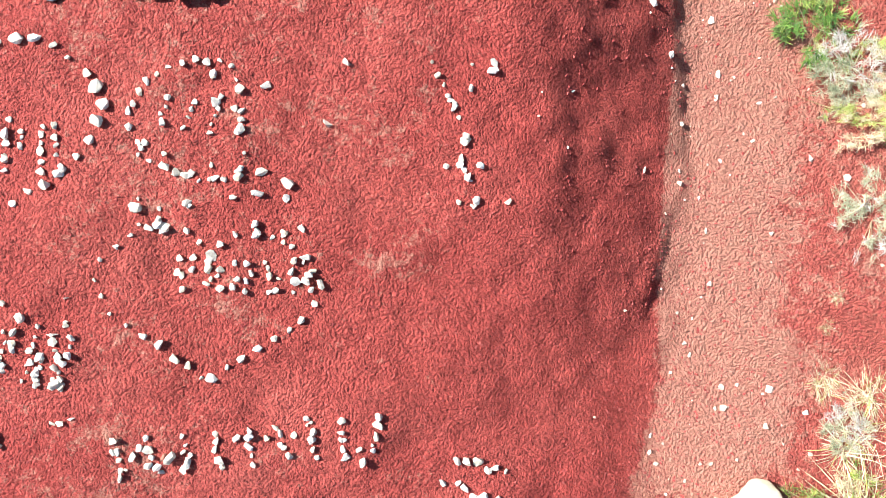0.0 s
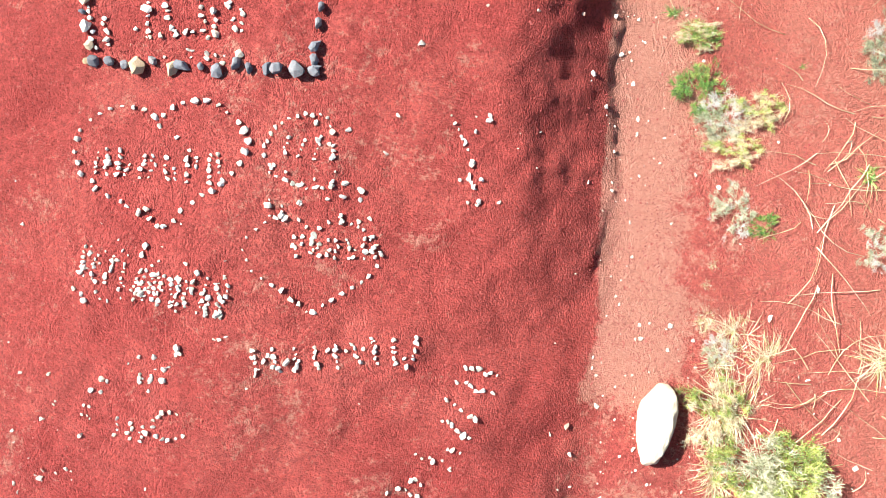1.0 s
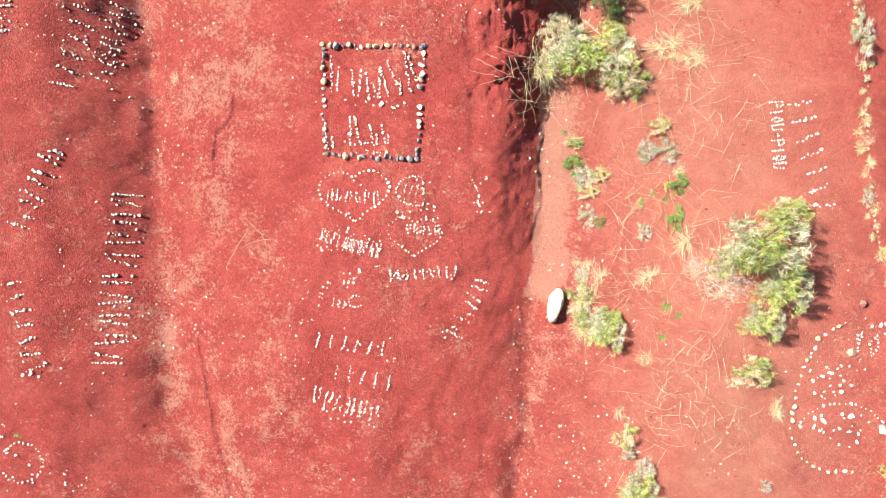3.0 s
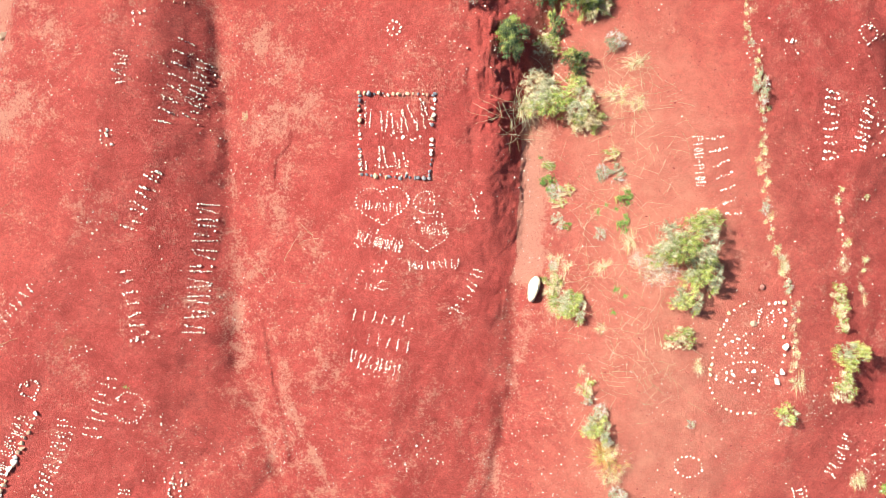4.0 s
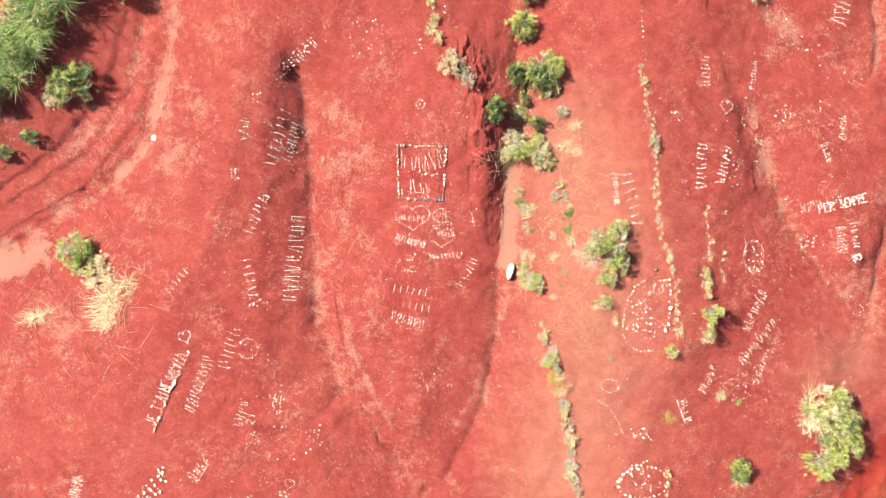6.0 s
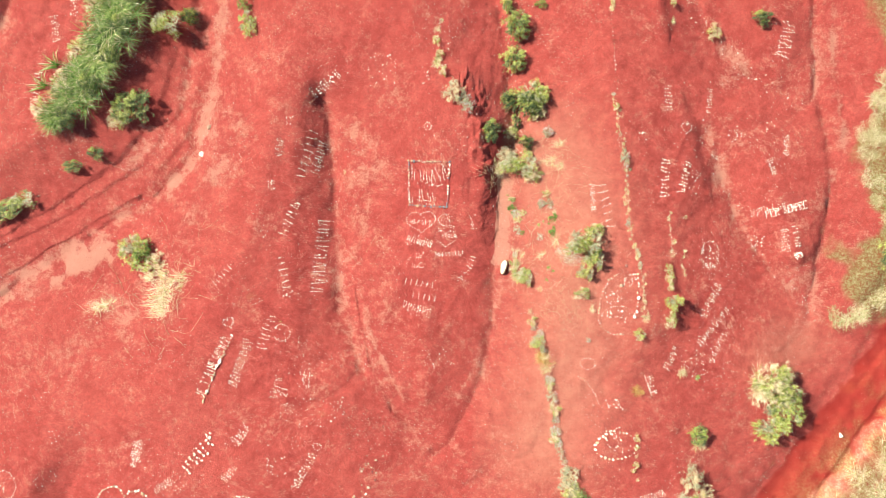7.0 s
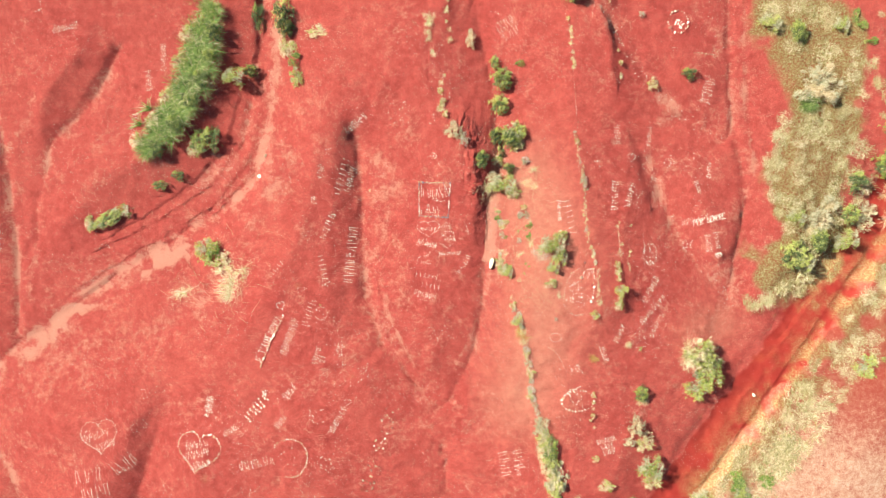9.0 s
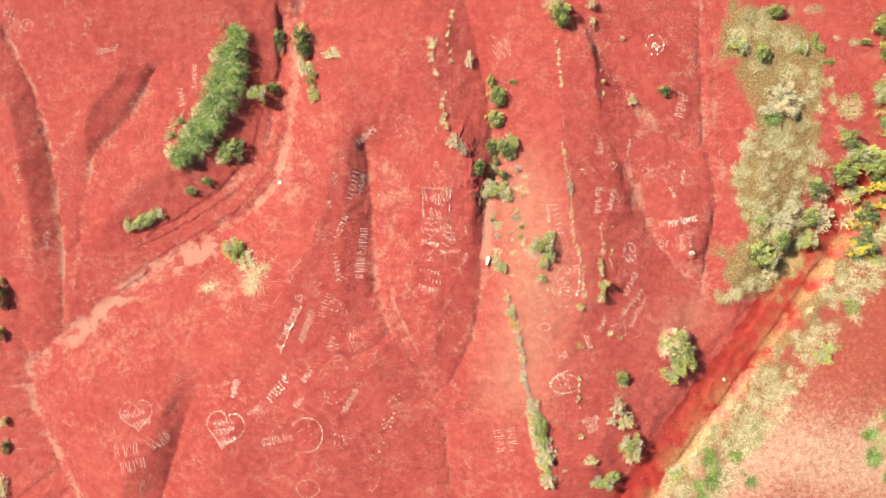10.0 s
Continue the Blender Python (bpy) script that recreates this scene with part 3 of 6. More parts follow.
def chunk(rng, corners, flat=0.7, long=1.25):
    """An angular stone about one unit across."""
    pts = []
    for _ in range(corners):
        v = Vector((rng.gauss(0, 1), rng.gauss(0, 1), rng.gauss(0, 1))).normalized() * rng.uniform(0.42, 0.55)
        pts.append((v.x * long, v.y / long**0.5, v.z * flat))
    return hull(pts)


rng = random.Random(11)
STONES = {}
for material in (WHITE, TAN, BASALT, RUST, CLOD):
    STONES[material.name] = []
    for k in range(7):
        v, f = chunk(rng, 18 if material in (WHITE, CLOD) else 26, rng.uniform(0.55, 0.85), rng.uniform(1.0, 1.35))
        me = mesh_of("stone", v, f)
        me.materials.append(material)
        STONES[material.name].append(me)


def ground_at(x, y):
    return float(height(np.array([x]), np.array([y]))[0])


def lay(parent, name, spots, size, material=WHITE, spread=0.24):
    """Stones laid on the ground at the spots (world x, y), as parts of a thing."""
    if not len(spots):
        return
    xy = np.array(spots, float)
    zs = height(xy[:, 0], xy[:, 1])
    mats = material if isinstance(material, (list, tuple)) else [material]
    size *= 0.9 if size < 0.08 else 0.68 if size < 0.125 else 0.9
    for (x, y), z in zip(xy, zs):
        me = rng.choice(STONES[rng.choice(mats).name])
        s = size * min(1.6, max(0.5, rng.gauss(0.84, spread)))
        ob = new(name, me)
        ob.parent = parent
        ob.matrix_basis = Matrix.LocRotScale((x - parent.location.x, y - parent.location.y, z + 0.22 * s - parent.location.z), Euler((rng.uniform(-0.3, 0.3), rng.uniform(-0.3, 0.3), rng.uniform(0, 6.28))), (s, s * rng.uniform(0.8, 1.1), s))


def base(name, x, y, label, category, group=""):
    ob = new(name)
    ob.empty_display_size = 0.1
    ob.location = (x, y, ground_at(x, y))
    return tagged(ob, label, category, group)


def turned(x, y, angle, pts):
    c, s = math.cos(radians(angle)), math.sin(radians(angle))
    return [(x + c * u - s * v, y + s * u + c * v) for u, v in pts]


def walk_line(pts, step, close=False):
    """Even spots along a line."""
    pts = list(pts) + ([pts[0]] if close else [])
    out, left = [], 0.0
    for (ax, ay), (bx, by) in zip(pts[:-1], pts[1:]):
        length = math.hypot(bx - ax, by - ay)
        while left < length:
            out.append((ax + (bx - ax) * left / length, ay + (by - ay) * left / length))
            left += step
        left -= length
    return out


def jitter(pts, amount):
    return [(u + rng.gauss(0, amount), v + rng.gauss(0, amount)) for u, v in pts]


WRITING = "pebble writings on the slope"


def bars(x, y, angle, length, tall, count, stone=0.05, rows=1, label="row of short bars laid out in white pebbles on red clay"):
    """A name laid in pebbles: one upright bar of stones for each of its letters."""
    thing = base("pebble_writing", x, y, label, "stone writing", WRITING)
    cell, spots = length / count, []
    for k in range(count):
        u0 = -length / 2 + cell * (k + 0.5)
        for r in range(rows):
            lean, reach = rng.uniform(-0.22, 0.22), tall * rng.uniform(0.85, 1.05)
            low = -reach / 2
            if r and rng.random() < 0.6:
                reach *= rng.uniform(0.4, 0.7)
                low = rng.choice((low, tall / 2 - reach))
            du = (r - (rows - 1) / 2) * max(min(cell * 0.42, stone * 2.6), stone * 0.9)
            spots += [(u0 + du + lean * v, v) for _, v in walk_line([(0, low), (0, low + reach)], stone * (0.95 if stone < 0.08 else 0.85))]
    lay(thing, "stone", turned(x, y, angle, jitter(spots, stone * 0.2)), stone)
    return thing


GLYPHS = {
    "A": [[(0, 0), (0.5, 1), (1, 0)], [(0.25, 0.42), (0.75, 0.42)]], "E": [[(1, 0), (0, 0), (0, 1), (1, 1)], [(0, 0.5), (0.8, 0.5)]],
    "I": [[(0.5, 0), (0.5, 1)]], "J": [[(0, 0.25), (0.3, 0), (0.7, 0.1), (0.7, 1)]], "M": [[(0, 0), (0, 1), (0.5, 0.4), (1, 1), (1, 0)]],
    "P": [[(0, 0), (0, 1), (0.9, 0.9), (0.9, 0.55), (0, 0.5)]], "R": [[(0, 0), (0, 1), (0.9, 0.9), (0.9, 0.55), (0, 0.5), (1, 0)]],
    "S": [[(0, 0.1), (0.8, 0), (1, 0.3), (0.1, 0.65), (0.2, 0.95), (1, 0.95)]], "T": [[(0.5, 0), (0.5, 1)], [(0, 1), (1, 1)]],
    "O": [[(0.1, 0.5), (0.5, 1), (0.9, 0.5), (0.5, 0), (0.1, 0.5)]], "U": [[(0, 1), (0.1, 0.1), (0.8, 0.1), (0.9, 1)]], "-": [[(0.1, 0.5), (0.9, 0.5)]],
    "'": [[(0.5, 1), (0.4, 0.75)]], "1": [[(0.2, 0.75), (0.55, 1), (0.55, 0)]], "0": [[(0.1, 0.5), (0.5, 1), (0.9, 0.5), (0.5, 0), (0.1, 0.5)]],
    "2": [[(0, 0.8), (0.5, 1), (0.9, 0.75), (0, 0), (1, 0)]],
}


def word(x, y, angle, length, tall, text, stone=0.05):
    """Plain words, letter by letter in pebbles."""
    thing = base("pebble_writing", x, y, ("the number " if text.isdigit() else "the words ") + text.lower() + " laid out in white pebbles", "stone writing", WRITING)
    cell, spots = length / len(text), []
    for k, ch in enumerate(text):
        for stroke in GLYPHS.get(ch, []):
            pts = [(-length / 2 + cell * (k + 0.1 + 0.72 * u), (v - 0.5) * tall) for u, v in stroke]
            spots += walk_line(pts, stone * 0.95)
    lay(thing, "stone", turned(x, y, angle, jitter(spots, stone * 0.08)), stone, spread=0.18)
    return thing


def scatter(x, y, angle, wide, tall, count, stone=0.045, material=WHITE, label="scattered remains of a pebble writing on red clay"):
    """A writing that has fallen apart."""
    thing = base("pebble_cluster", x, y, label, "stone cluster", "fallen pebble writings")
    pts = [(rng.uniform(-0.5, 0.5) * wide, rng.uniform(-0.5, 0.5) * tall) for _ in range(count)]
    pts = [(round(u / (stone * 2.6)) * stone * 2.6 * 0.5 + u * 0.5, v) for u, v in pts]
    lay(thing, "stone", turned(x, y, angle, pts), stone, material, 0.35)
    return thing


def outline(name, label, category, x, y, angle, pts, stone, close=False, material=WHITE, loose=0.15, gap=1.25):
    thing = base(name, x, y, label, category, "pebble drawings on the slope")
    lay(thing, "stone", turned(x, y, angle, jitter(walk_line(pts, stone * gap, close), stone * loose)), stone, material)
    return thing


def heart(x, y, angle, wide, tall, stone=0.06, material=WHITE, gap=1.3):
    pts = []
    for k in range(40):
        a = 2 * math.pi * k / 40
        pts.append((wide / 2 * math.sin(a) ** 3, tall / 29 * (13 * math.cos(a) - 3.4 * math.cos(2 * a) - 2 * math.cos(3 * a) - math.cos(4 * a) + 2.5)))
    return outline("pebble_heart", "heart outline laid out in pale pebbles on red clay", "stone heart", x, y, angle, pts, stone, True, material, gap=gap)


def ring(x, y, wide, tall, stone=0.06, material=WHITE, start=0, end=360, label="ring of pebbles laid on red clay", gap=1.3):
    pts = [(wide / 2 * math.cos(radians(a)), tall / 2 * math.sin(radians(a))) for a in np.linspace(start, end, 36)]
    return outline("pebble_ring", label, "stone ring", x, y, 0, pts, stone, False, material, gap=gap)


def chain(stone, material, *pts, gap=1.1, label="line of stones laid end to end on red clay"):
    x, y = pts[0]
    return outline("stone_line", label, "stone line", x, y, 0, [(u - x, v - y) for u, v in pts], stone, False, material, gap=gap)


# plants
class Blades:
    """Collects thin bent leaves as triangles."""

    def __init__(self):
        self.v, self.f = [], []

    def add(self, root, way, length, width, droop):
        way = way.normalized()
        side = way.cross(Vector((rng.gauss(0, 0.45), rng.gauss(0, 0.45), 1))).normalized() * width / 2
        mid = root + way * length * 0.55 + Vector((0, 0, -droop * length * 0.12))
        tip = root + way * length + Vector((0, 0, -droop * length * 0.5))
        n = len(self.v)
        self.v += [root - side * 0.7, root + side * 0.7, mid + side, mid - side, tip]
        self.f += [(n, n + 1, n + 2, n + 3), (n + 3, n + 2, n + 4)]

    def mesh(self, name, material):
        me = mesh_of(name, self.v, self.f)
        me.materials.append(material)
        tip = me.attributes.new("tip", "FLOAT", "POINT")
        tip.data.foreach_set("value", [0.0, 0.0, 0.5, 0.5, 1.0] * (len(self.v) // 5))
        return me


def bush_parts(leaves, dry, clumps, per, leaf, width, share, tall=0.75):
    """A feathery bush one unit in radius: sprays of thin leaves in ragged lobes, with gaps between, on forked stems."""
    green, straw, stems = Blades(), Blades(), Blades()
    lobes = []
    for k in range(13):
        a, r = k * 2.4 + rng.uniform(-0.5, 0.5), math.sqrt((k + 0.4) / 13) * rng.uniform(0.60, 0.95)
        lobes.append((r * math.cos(a), r * math.sin(a), rng.uniform(0.09, 0.18), rng.uniform(0.3, 1.15), rng.random() < share))
    for _ in range(clumps):
        lx, ly, size, lift, withered = rng.choice(lobes)
        x, y = rng.gauss(lx, size), rng.gauss(ly, size)
        r = math.hypot(x, y)
        if r > 1.05:
            continue
        top = tall * lift * math.sqrt(max(0.04, 1 - min(r, 0.98) ** 2)) * rng.uniform(0.45, 1.1)
        c = Vector((x, y, top))
        out = Vector((x - 0.5 * lx, y - 0.5 * ly, 0.45)) + Vector((rng.gauss(0, 0.35), rng.gauss(0, 0.35), 0))
        if rng.random() < 0.35:
            stems.add(Vector((lx * 0.2, ly * 0.2, 0)), c - Vector((lx * 0.2, ly * 0.2, 0)), c.length, 0.016, 0.0)
        heap = straw if withered or rng.random() < share * 0.4 else green
        for _ in range(per):
            way = out.normalized() + Vector((rng.gauss(0, 0.55), rng.gauss(0, 0.55), rng.gauss(0, 0.4)))
            root = c + Vector((rng.gauss(0, 0.035), rng.gauss(0, 0.035), rng.gauss(0, 0.04))) - way.normalized() * leaf * 0.3
            heap.add(root, way, leaf * rng.uniform(0.5, 1.5), width, rng.uniform(0, 0.7))
    out = [("leaves", green.mesh("leaves", leaves)), ("stem", stems.mesh("stem", WOOD))]
    if straw.v:
        out.append(("dry_leaves", straw.mesh("dry_leaves", dry)))
    return out


def tuft_parts(leaves, dry, blades, length, width, share, tall=0.9):
    """A grass tuft one unit in radius: blades that fan out from several roots and droop."""
    green, straw = Blades(), Blades()
    roots = [(rng.gauss(0, 0.28), rng.gauss(0, 0.28)) for _ in range(max(3, blades // 45))]
    for _ in range(blades):
        x, y = rng.choice(roots)
        a, up = rng.uniform(0, 2 * math.pi), rng.uniform(0.25, 1.3) * tall
        way = Vector((math.cos(a) + x * 0.8, math.sin(a) + y * 0.8, up))
        heap = straw if rng.random() < share else green
        heap.add(Vector((x + rng.gauss(0, 0.06), y + rng.gauss(0, 0.06), 0)), way, length * rng.uniform(0.45, 1.15), width, rng.uniform(0.2, 1.1))
    out = []
    if green.v:
        out.append(("leaves", green.mesh("leaves", leaves)))
    if straw.v:
        out.append(("dry_leaves", straw.mesh("dry_leaves", dry)))
    return out


def mat_parts(leaves, dry, blades, length, width, share):
    """A low mat of grass one unit in radius: short blades that lean every way from roots spread over all of it."""
    green, straw = Blades(), Blades()
    for _ in range(blades):
        a, r = rng.uniform(0, 2 * math.pi), math.sqrt(rng.random()) * rng.uniform(0.55, 1.05)
        x, y = r * math.cos(a), r * math.sin(a)
        b, dries = rng.uniform(0, 2 * math.pi), share + 0.5 * noise.noise(Vector((x * 2.2, y * 2.2, share * 9)))
        heap = straw if rng.random() < dries else green
        heap.add(Vector((x, y, 0)), Vector((math.cos(b), math.sin(b), rng.uniform(0.3, 2.2))), length * rng.uniform(0.4, 1.3), width, rng.uniform(0.2, 1.0))
    return [("leaves", green.mesh("leaves", leaves)), ("dry_leaves", straw.mesh("dry_leaves", dry))]


KINDS = {
    # key: maker, its numbers, the numbers for a large one, name, label, category
    "broom": (bush_parts, (OLIVE, GREY, 150, 15, 0.20, 0.012, 0.25), (OLIVE, GREY, 330, 14, 0.125, 0.011, 0.25), "bush", "feathery yellow-green bush on red earth", "bush"),
    "green": (bush_parts, (GREEN, OLIVE, 130, 15, 0.22, 0.014, 0.25), None, "bush", "small fresh green plant on red earth", "bush"),
    "dark": (bush_parts, (DARK, OLIVE, 150, 13, 0.19, 0.020, 0.2), (DARK, OLIVE, 330, 13, 0.125, 0.015, 0.3), "bush", "dense dark green bush in a red clay gully", "bush"),
    "grey": (bush_parts, (GREY, TWIG, 160, 15, 0.19, 0.009, 0.35), (GREY, STRAW, 300, 13, 0.12, 0.010, 0.35), "dry_bush", "withered grey-green bush with bleached tips", "bush"),
    "pale": (bush_parts, (OLIVE, STRAW, 150, 15, 0.22, 0.010, 0.5), (OLIVE, STRAW, 300, 13, 0.13, 0.011, 0.5), "dry_bush", "half-dry bush, straw coloured with green tips", "bush"),
    "grass": (tuft_parts, (GREEN, STRAW, 1150, 0.95, 0.019, 0.14), None, "grass_clump", "tall green grass clump with pale seed heads", "grass"),
    "straw": (tuft_parts, (OLIVE, STRAW, 230, 1.0, 0.015, 0.85), None, "dry_grass", "dry straw-coloured grass tuft", "grass"),
    "orange": (tuft_parts, (OLIVE, ORANGE, 300, 1.0, 0.022, 0.9), None, "dry_grass", "rust-orange withered grass tuft", "grass"),
    "tuft": (tuft_parts, (OLIVE, STRAW, 110, 0.95, 0.045, 0.7), None, "grass_tuft", "small half-dry grass tuft on red clay", "grass"),
    "sprig": (tuft_parts, (GREEN, OLIVE, 90, 0.95, 0.05, 0.25), None, "green_tuft", "small bright green weed on red clay", "weed"),
    "meadow": (mat_parts, (HEATH, STRAW, 620, 0.42, 0.026, 0.30), None, "grass_mat", "low mat of half-dry olive grass on red earth", "grass"),
    "hay": (mat_parts, (HEATH, STRAW, 520, 0.42, 0.024, 0.62), None, "grass_mat", "low mat of bleached dry grass", "grass"),
    "dead": (mat_parts, (TWIG, STRAW, 700, 0.40, 0.016, 0.3), None, "dead_brush", "mat of bleached grey dead twigs beside a bush", "dead brush"),
    "bloom": (bush_parts, (YELLOW, DARK, 330, 13, 0.125, 0.018, 0.4), None, "flowering_bush", "bush covered in yellow blossom", "bush"),
}
VARIANTS = {k: [maker(*small) for _ in range(3)] for k, (maker, small, *_) in KINDS.items()}
LARGE = {k: [maker(*large) for _ in range(3)] for k, (maker, _, large, *_) in KINDS.items() if large}


def plant(kind, x, y, wide, deep, tall=None, turn=None, group=""):
    """A plant of that kind, wide by deep metres, on the ground."""
    _, _, _, name, label, category = KINDS[kind]
    thing = base(name, x, y, label, category, group)
    tall = tall or 0.42 * (wide + deep)
    thing.rotation_euler.z = radians(rng.uniform(-40, 40) if turn is None else turn)
    for part_name, me in rng.choice(LARGE[kind] if kind in LARGE and wide + deep > 1.7 else VARIANTS[kind]):
        ob = link(part_name, me, None, thing)
        ob.scale = (wide / 2, deep / 2, tall)
        ob.location.z = -0.01
    return thing


def stone_frame(*corners):
    """The square of cobbles: sides of mixed tan and white stones, a dark basalt side at the foot."""
    cx, cy = sum(c[0] for c in corners) / 4, sum(c[1] for c in corners) / 4
    thing = base("cobble_square", cx, cy, "square of tan, white and blue-grey cobbles on red clay", "cobble square")
    mixes = ([TAN, BASALT, TAN, RUST], [WHITE, TAN, WHITE, BASALT], [BASALT, BASALT, BASALT, TAN], [TAN, WHITE, BASALT, TAN])
    for k in range(4):
        a, b = corners[k], corners[(k + 1) % 4]
        spots = walk_line([a, b], 0.135)
        if k == 1:   # a gap in the side, then darker stones
            spots = [s for n, s in enumerate(spots) if n not in (7, 8)]
            lay(thing, "cobble", jitter(spots[-4:], 0.02), 0.15, BASALT, 0.15)
            spots = spots[:-4]
        lay(thing, "cobble", jitter(spots, 0.018), 0.145 if k == 2 else 0.135, mixes[k], 0.2)
    return thing


def lay_one(name, x, y, size, material, label):
    """One stone that lies by itself."""
    me = rng.choice(STONES[material.name])
    ob = tagged(new(name, me), label, "stone")
    ob.matrix_basis = Matrix.LocRotScale((x, y, ground_at(x, y) + 0.22 * size), Euler((rng.uniform(-0.3, 0.3), rng.uniform(-0.3, 0.3), rng.uniform(0, 6.28))), (size, size, size))
    return ob


def pebble_pile(x, y, size):
    """A heart filled with white pebbles."""
    thing = base("pebble_heart", x, y, "small heart filled solid with white pebbles", "stone heart")
    pts = []
    for _ in range(70):
        u, v = rng.uniform(-1, 1), rng.uniform(-1, 1)
        if (u * u + v * v * 1.1 - 0.55) ** 3 - u * u * v**3 * 0.9 < 0:
            pts.append((x + u * size * 0.55, y + v * size * 0.55))
    lay(thing, "stone", pts, 0.11)
    return thing


def boulder(x, y):
    """The long cream boulder, worn round, flatter on its upper end."""
    bm = bmesh.new()
    bmesh.ops.create_icosphere(bm, subdivisions=5, radius=1.0)
    for v in bm.verts:
        p = v.co.copy()
        wide = 0.158 * (1.0 + 0.22 * p.y - 0.10 * p.y * p.y)
        q = Vector((math.copysign(abs(p.x) ** 0.85, p.x) * wide, p.y * 0.37, math.copysign(abs(p.z) ** 0.8, p.z) * 0.17 * (1 - 0.18 * p.y)))
        n = noise.noise(p * 1.6) * 0.030 + noise.noise(p * 4.5) * 0.010 + noise.noise(p * 13) * 0.003
        v.co = q + p * n
    me = bpy.data.meshes.new("boulder")
    bm.to_mesh(me)
    bm.free()
    me.polygons.foreach_set("use_smooth", [True] * len(me.polygons))
    me.materials.append(CREAM)
    ob = tagged(new("boulder", me), "long smooth cream-white boulder half sunk in red scree", "boulder")
    ob.location = (x, y, ground_at(x, y) + 0.09)
    ob.rotation_euler = (0.05, -0.08, radians(-13))
    return ob


# things

# stone frame and what lies in it
stone_frame((-1.13, 1.52), (0.96, 1.46), (0.80, -0.83), (-1.11, -0.69))
bars(-0.89, 0.96, 5, 0.34, 0.77, 1, 0.060, 2)
bars(-0.44, 0.79, 8, 0.44, 0.59, 1, 0.060, 2)
bars(-0.03, 0.74, 10, 0.49, 0.61, 2, 0.060, 2)
bars(0.53, 0.93, 14, 0.58, 0.73, 2, 0.060, 2)
scatter(0.05, 0.40, 0, 0.44, 0.27, 12, 0.050)
scatter(0.44, 0.25, 0, 0.39, 0.29, 7, 0.050)
bars(-1.03, -0.26, 3, 0.28, 0.59, 1, 0.060, 2)
bars(-0.50, -0.22, 3, 0.33, 0.61, 1, 0.060, 2)
bars(0.04, -0.27, 0, 0.49, 0.44, 2, 0.060, 2)
scatter(0.04, -0.69, 0, 0.30, 0.12, 7, 0.050)
scatter(-0.36, -0.56, 0, 0.69, 0.25, 12, 0.045)
lay_one("stone", 0.08, 0.33, 0.11, WHITE, "large cream stone inside the stone frame")

# pebble writings below the frame
heart(-0.50, -1.61, 2, 1.50, 1.16, 0.066, gap=1.55)
bars(-0.52, -1.56, -5, 1.16, 0.24, 6, 0.050, 2)
ring(0.77, -1.46, 0.77, 0.61, 0.050, start=70, end=300)
bars(0.75, -1.43, -8, 0.52, 0.16, 4, 0.045)
scatter(0.94, -1.33, 0, 0.38, 0.24, 8, 0.050)
scatter(0.79, -1.82, -8, 0.90, 0.45, 27, 0.048)
bars(0.93, -2.25, -3, 0.74, 0.18, 5, 0.055, 2)
scatter(0.40, -1.96, 0, 0.42, 0.14, 8, 0.050)
heart(0.75, -2.45, -4, 1.12, 0.88, 0.050, gap=1.9)
bars(-0.88, -2.45, -20, 0.75, 0.25, 6, 0.045)
bars(-0.32, -2.63, -12, 0.80, 0.28, 6, 0.047, 2)
scatter(-0.56, -2.54, -12, 1.36, 0.61, 49, 0.045)
bars(0.93, -3.17, 4, 1.52, 0.22, 9, 0.050)
scatter(0.77, -3.20, 3, 1.58, 0.29, 17, 0.048)
scatter(-0.61, -3.29, 0, 0.38, 0.24, 17, 0.045)
scatter(-1.12, -3.49, 60, 0.43, 0.19, 11, 0.045)
scatter(-0.39, -3.13, 0, 0.19, 0.07, 4, 0.060)
chain(0.055, RUST, (0.47, -3.22), (0.50, -3.27), gap=1.1)
bars(-0.83, -3.80, -8, 0.36, 0.15, 3, 0.045)
ring(-0.47, -3.76, 0.30, 0.25, 0.048, start=60, end=330)
chain(0.045, WHITE, (1.93, -1.15), (1.99, -1.31), (2.09, -1.48), gap=1.5)
scatter(2.15, -1.29, 0, 0.29, 0.29, 6, 0.042)
scatter(2.09, -1.65, 0, 0.17, 0.22, 16, 0.045)
scatter(2.15, -1.84, 0, 0.19, 0.24, 5, 0.040)
bars(1.88, -3.92, 63, 1.49, 0.35, 4, 0.062, 2)
bars(-0.60, -4.67, -8, 1.66, 0.32, 6, 0.052)
scatter(-0.39, -4.75, -8, 1.51, 0.40, 11, 0.048)
bars(-0.35, -5.38, -12, 1.42, 0.30, 5, 0.052)
bars(-0.72, -5.96, -18, 1.53, 0.37, 6, 0.055, 2)
scatter(-0.57, -6.15, -15, 1.22, 0.51, 24, 0.050)
scatter(0.33, -8.57, 10, 1.64, 1.09, 28, 0.050)
scatter(0.88, -8.88, 30, 0.55, 0.55, 9, 0.050)

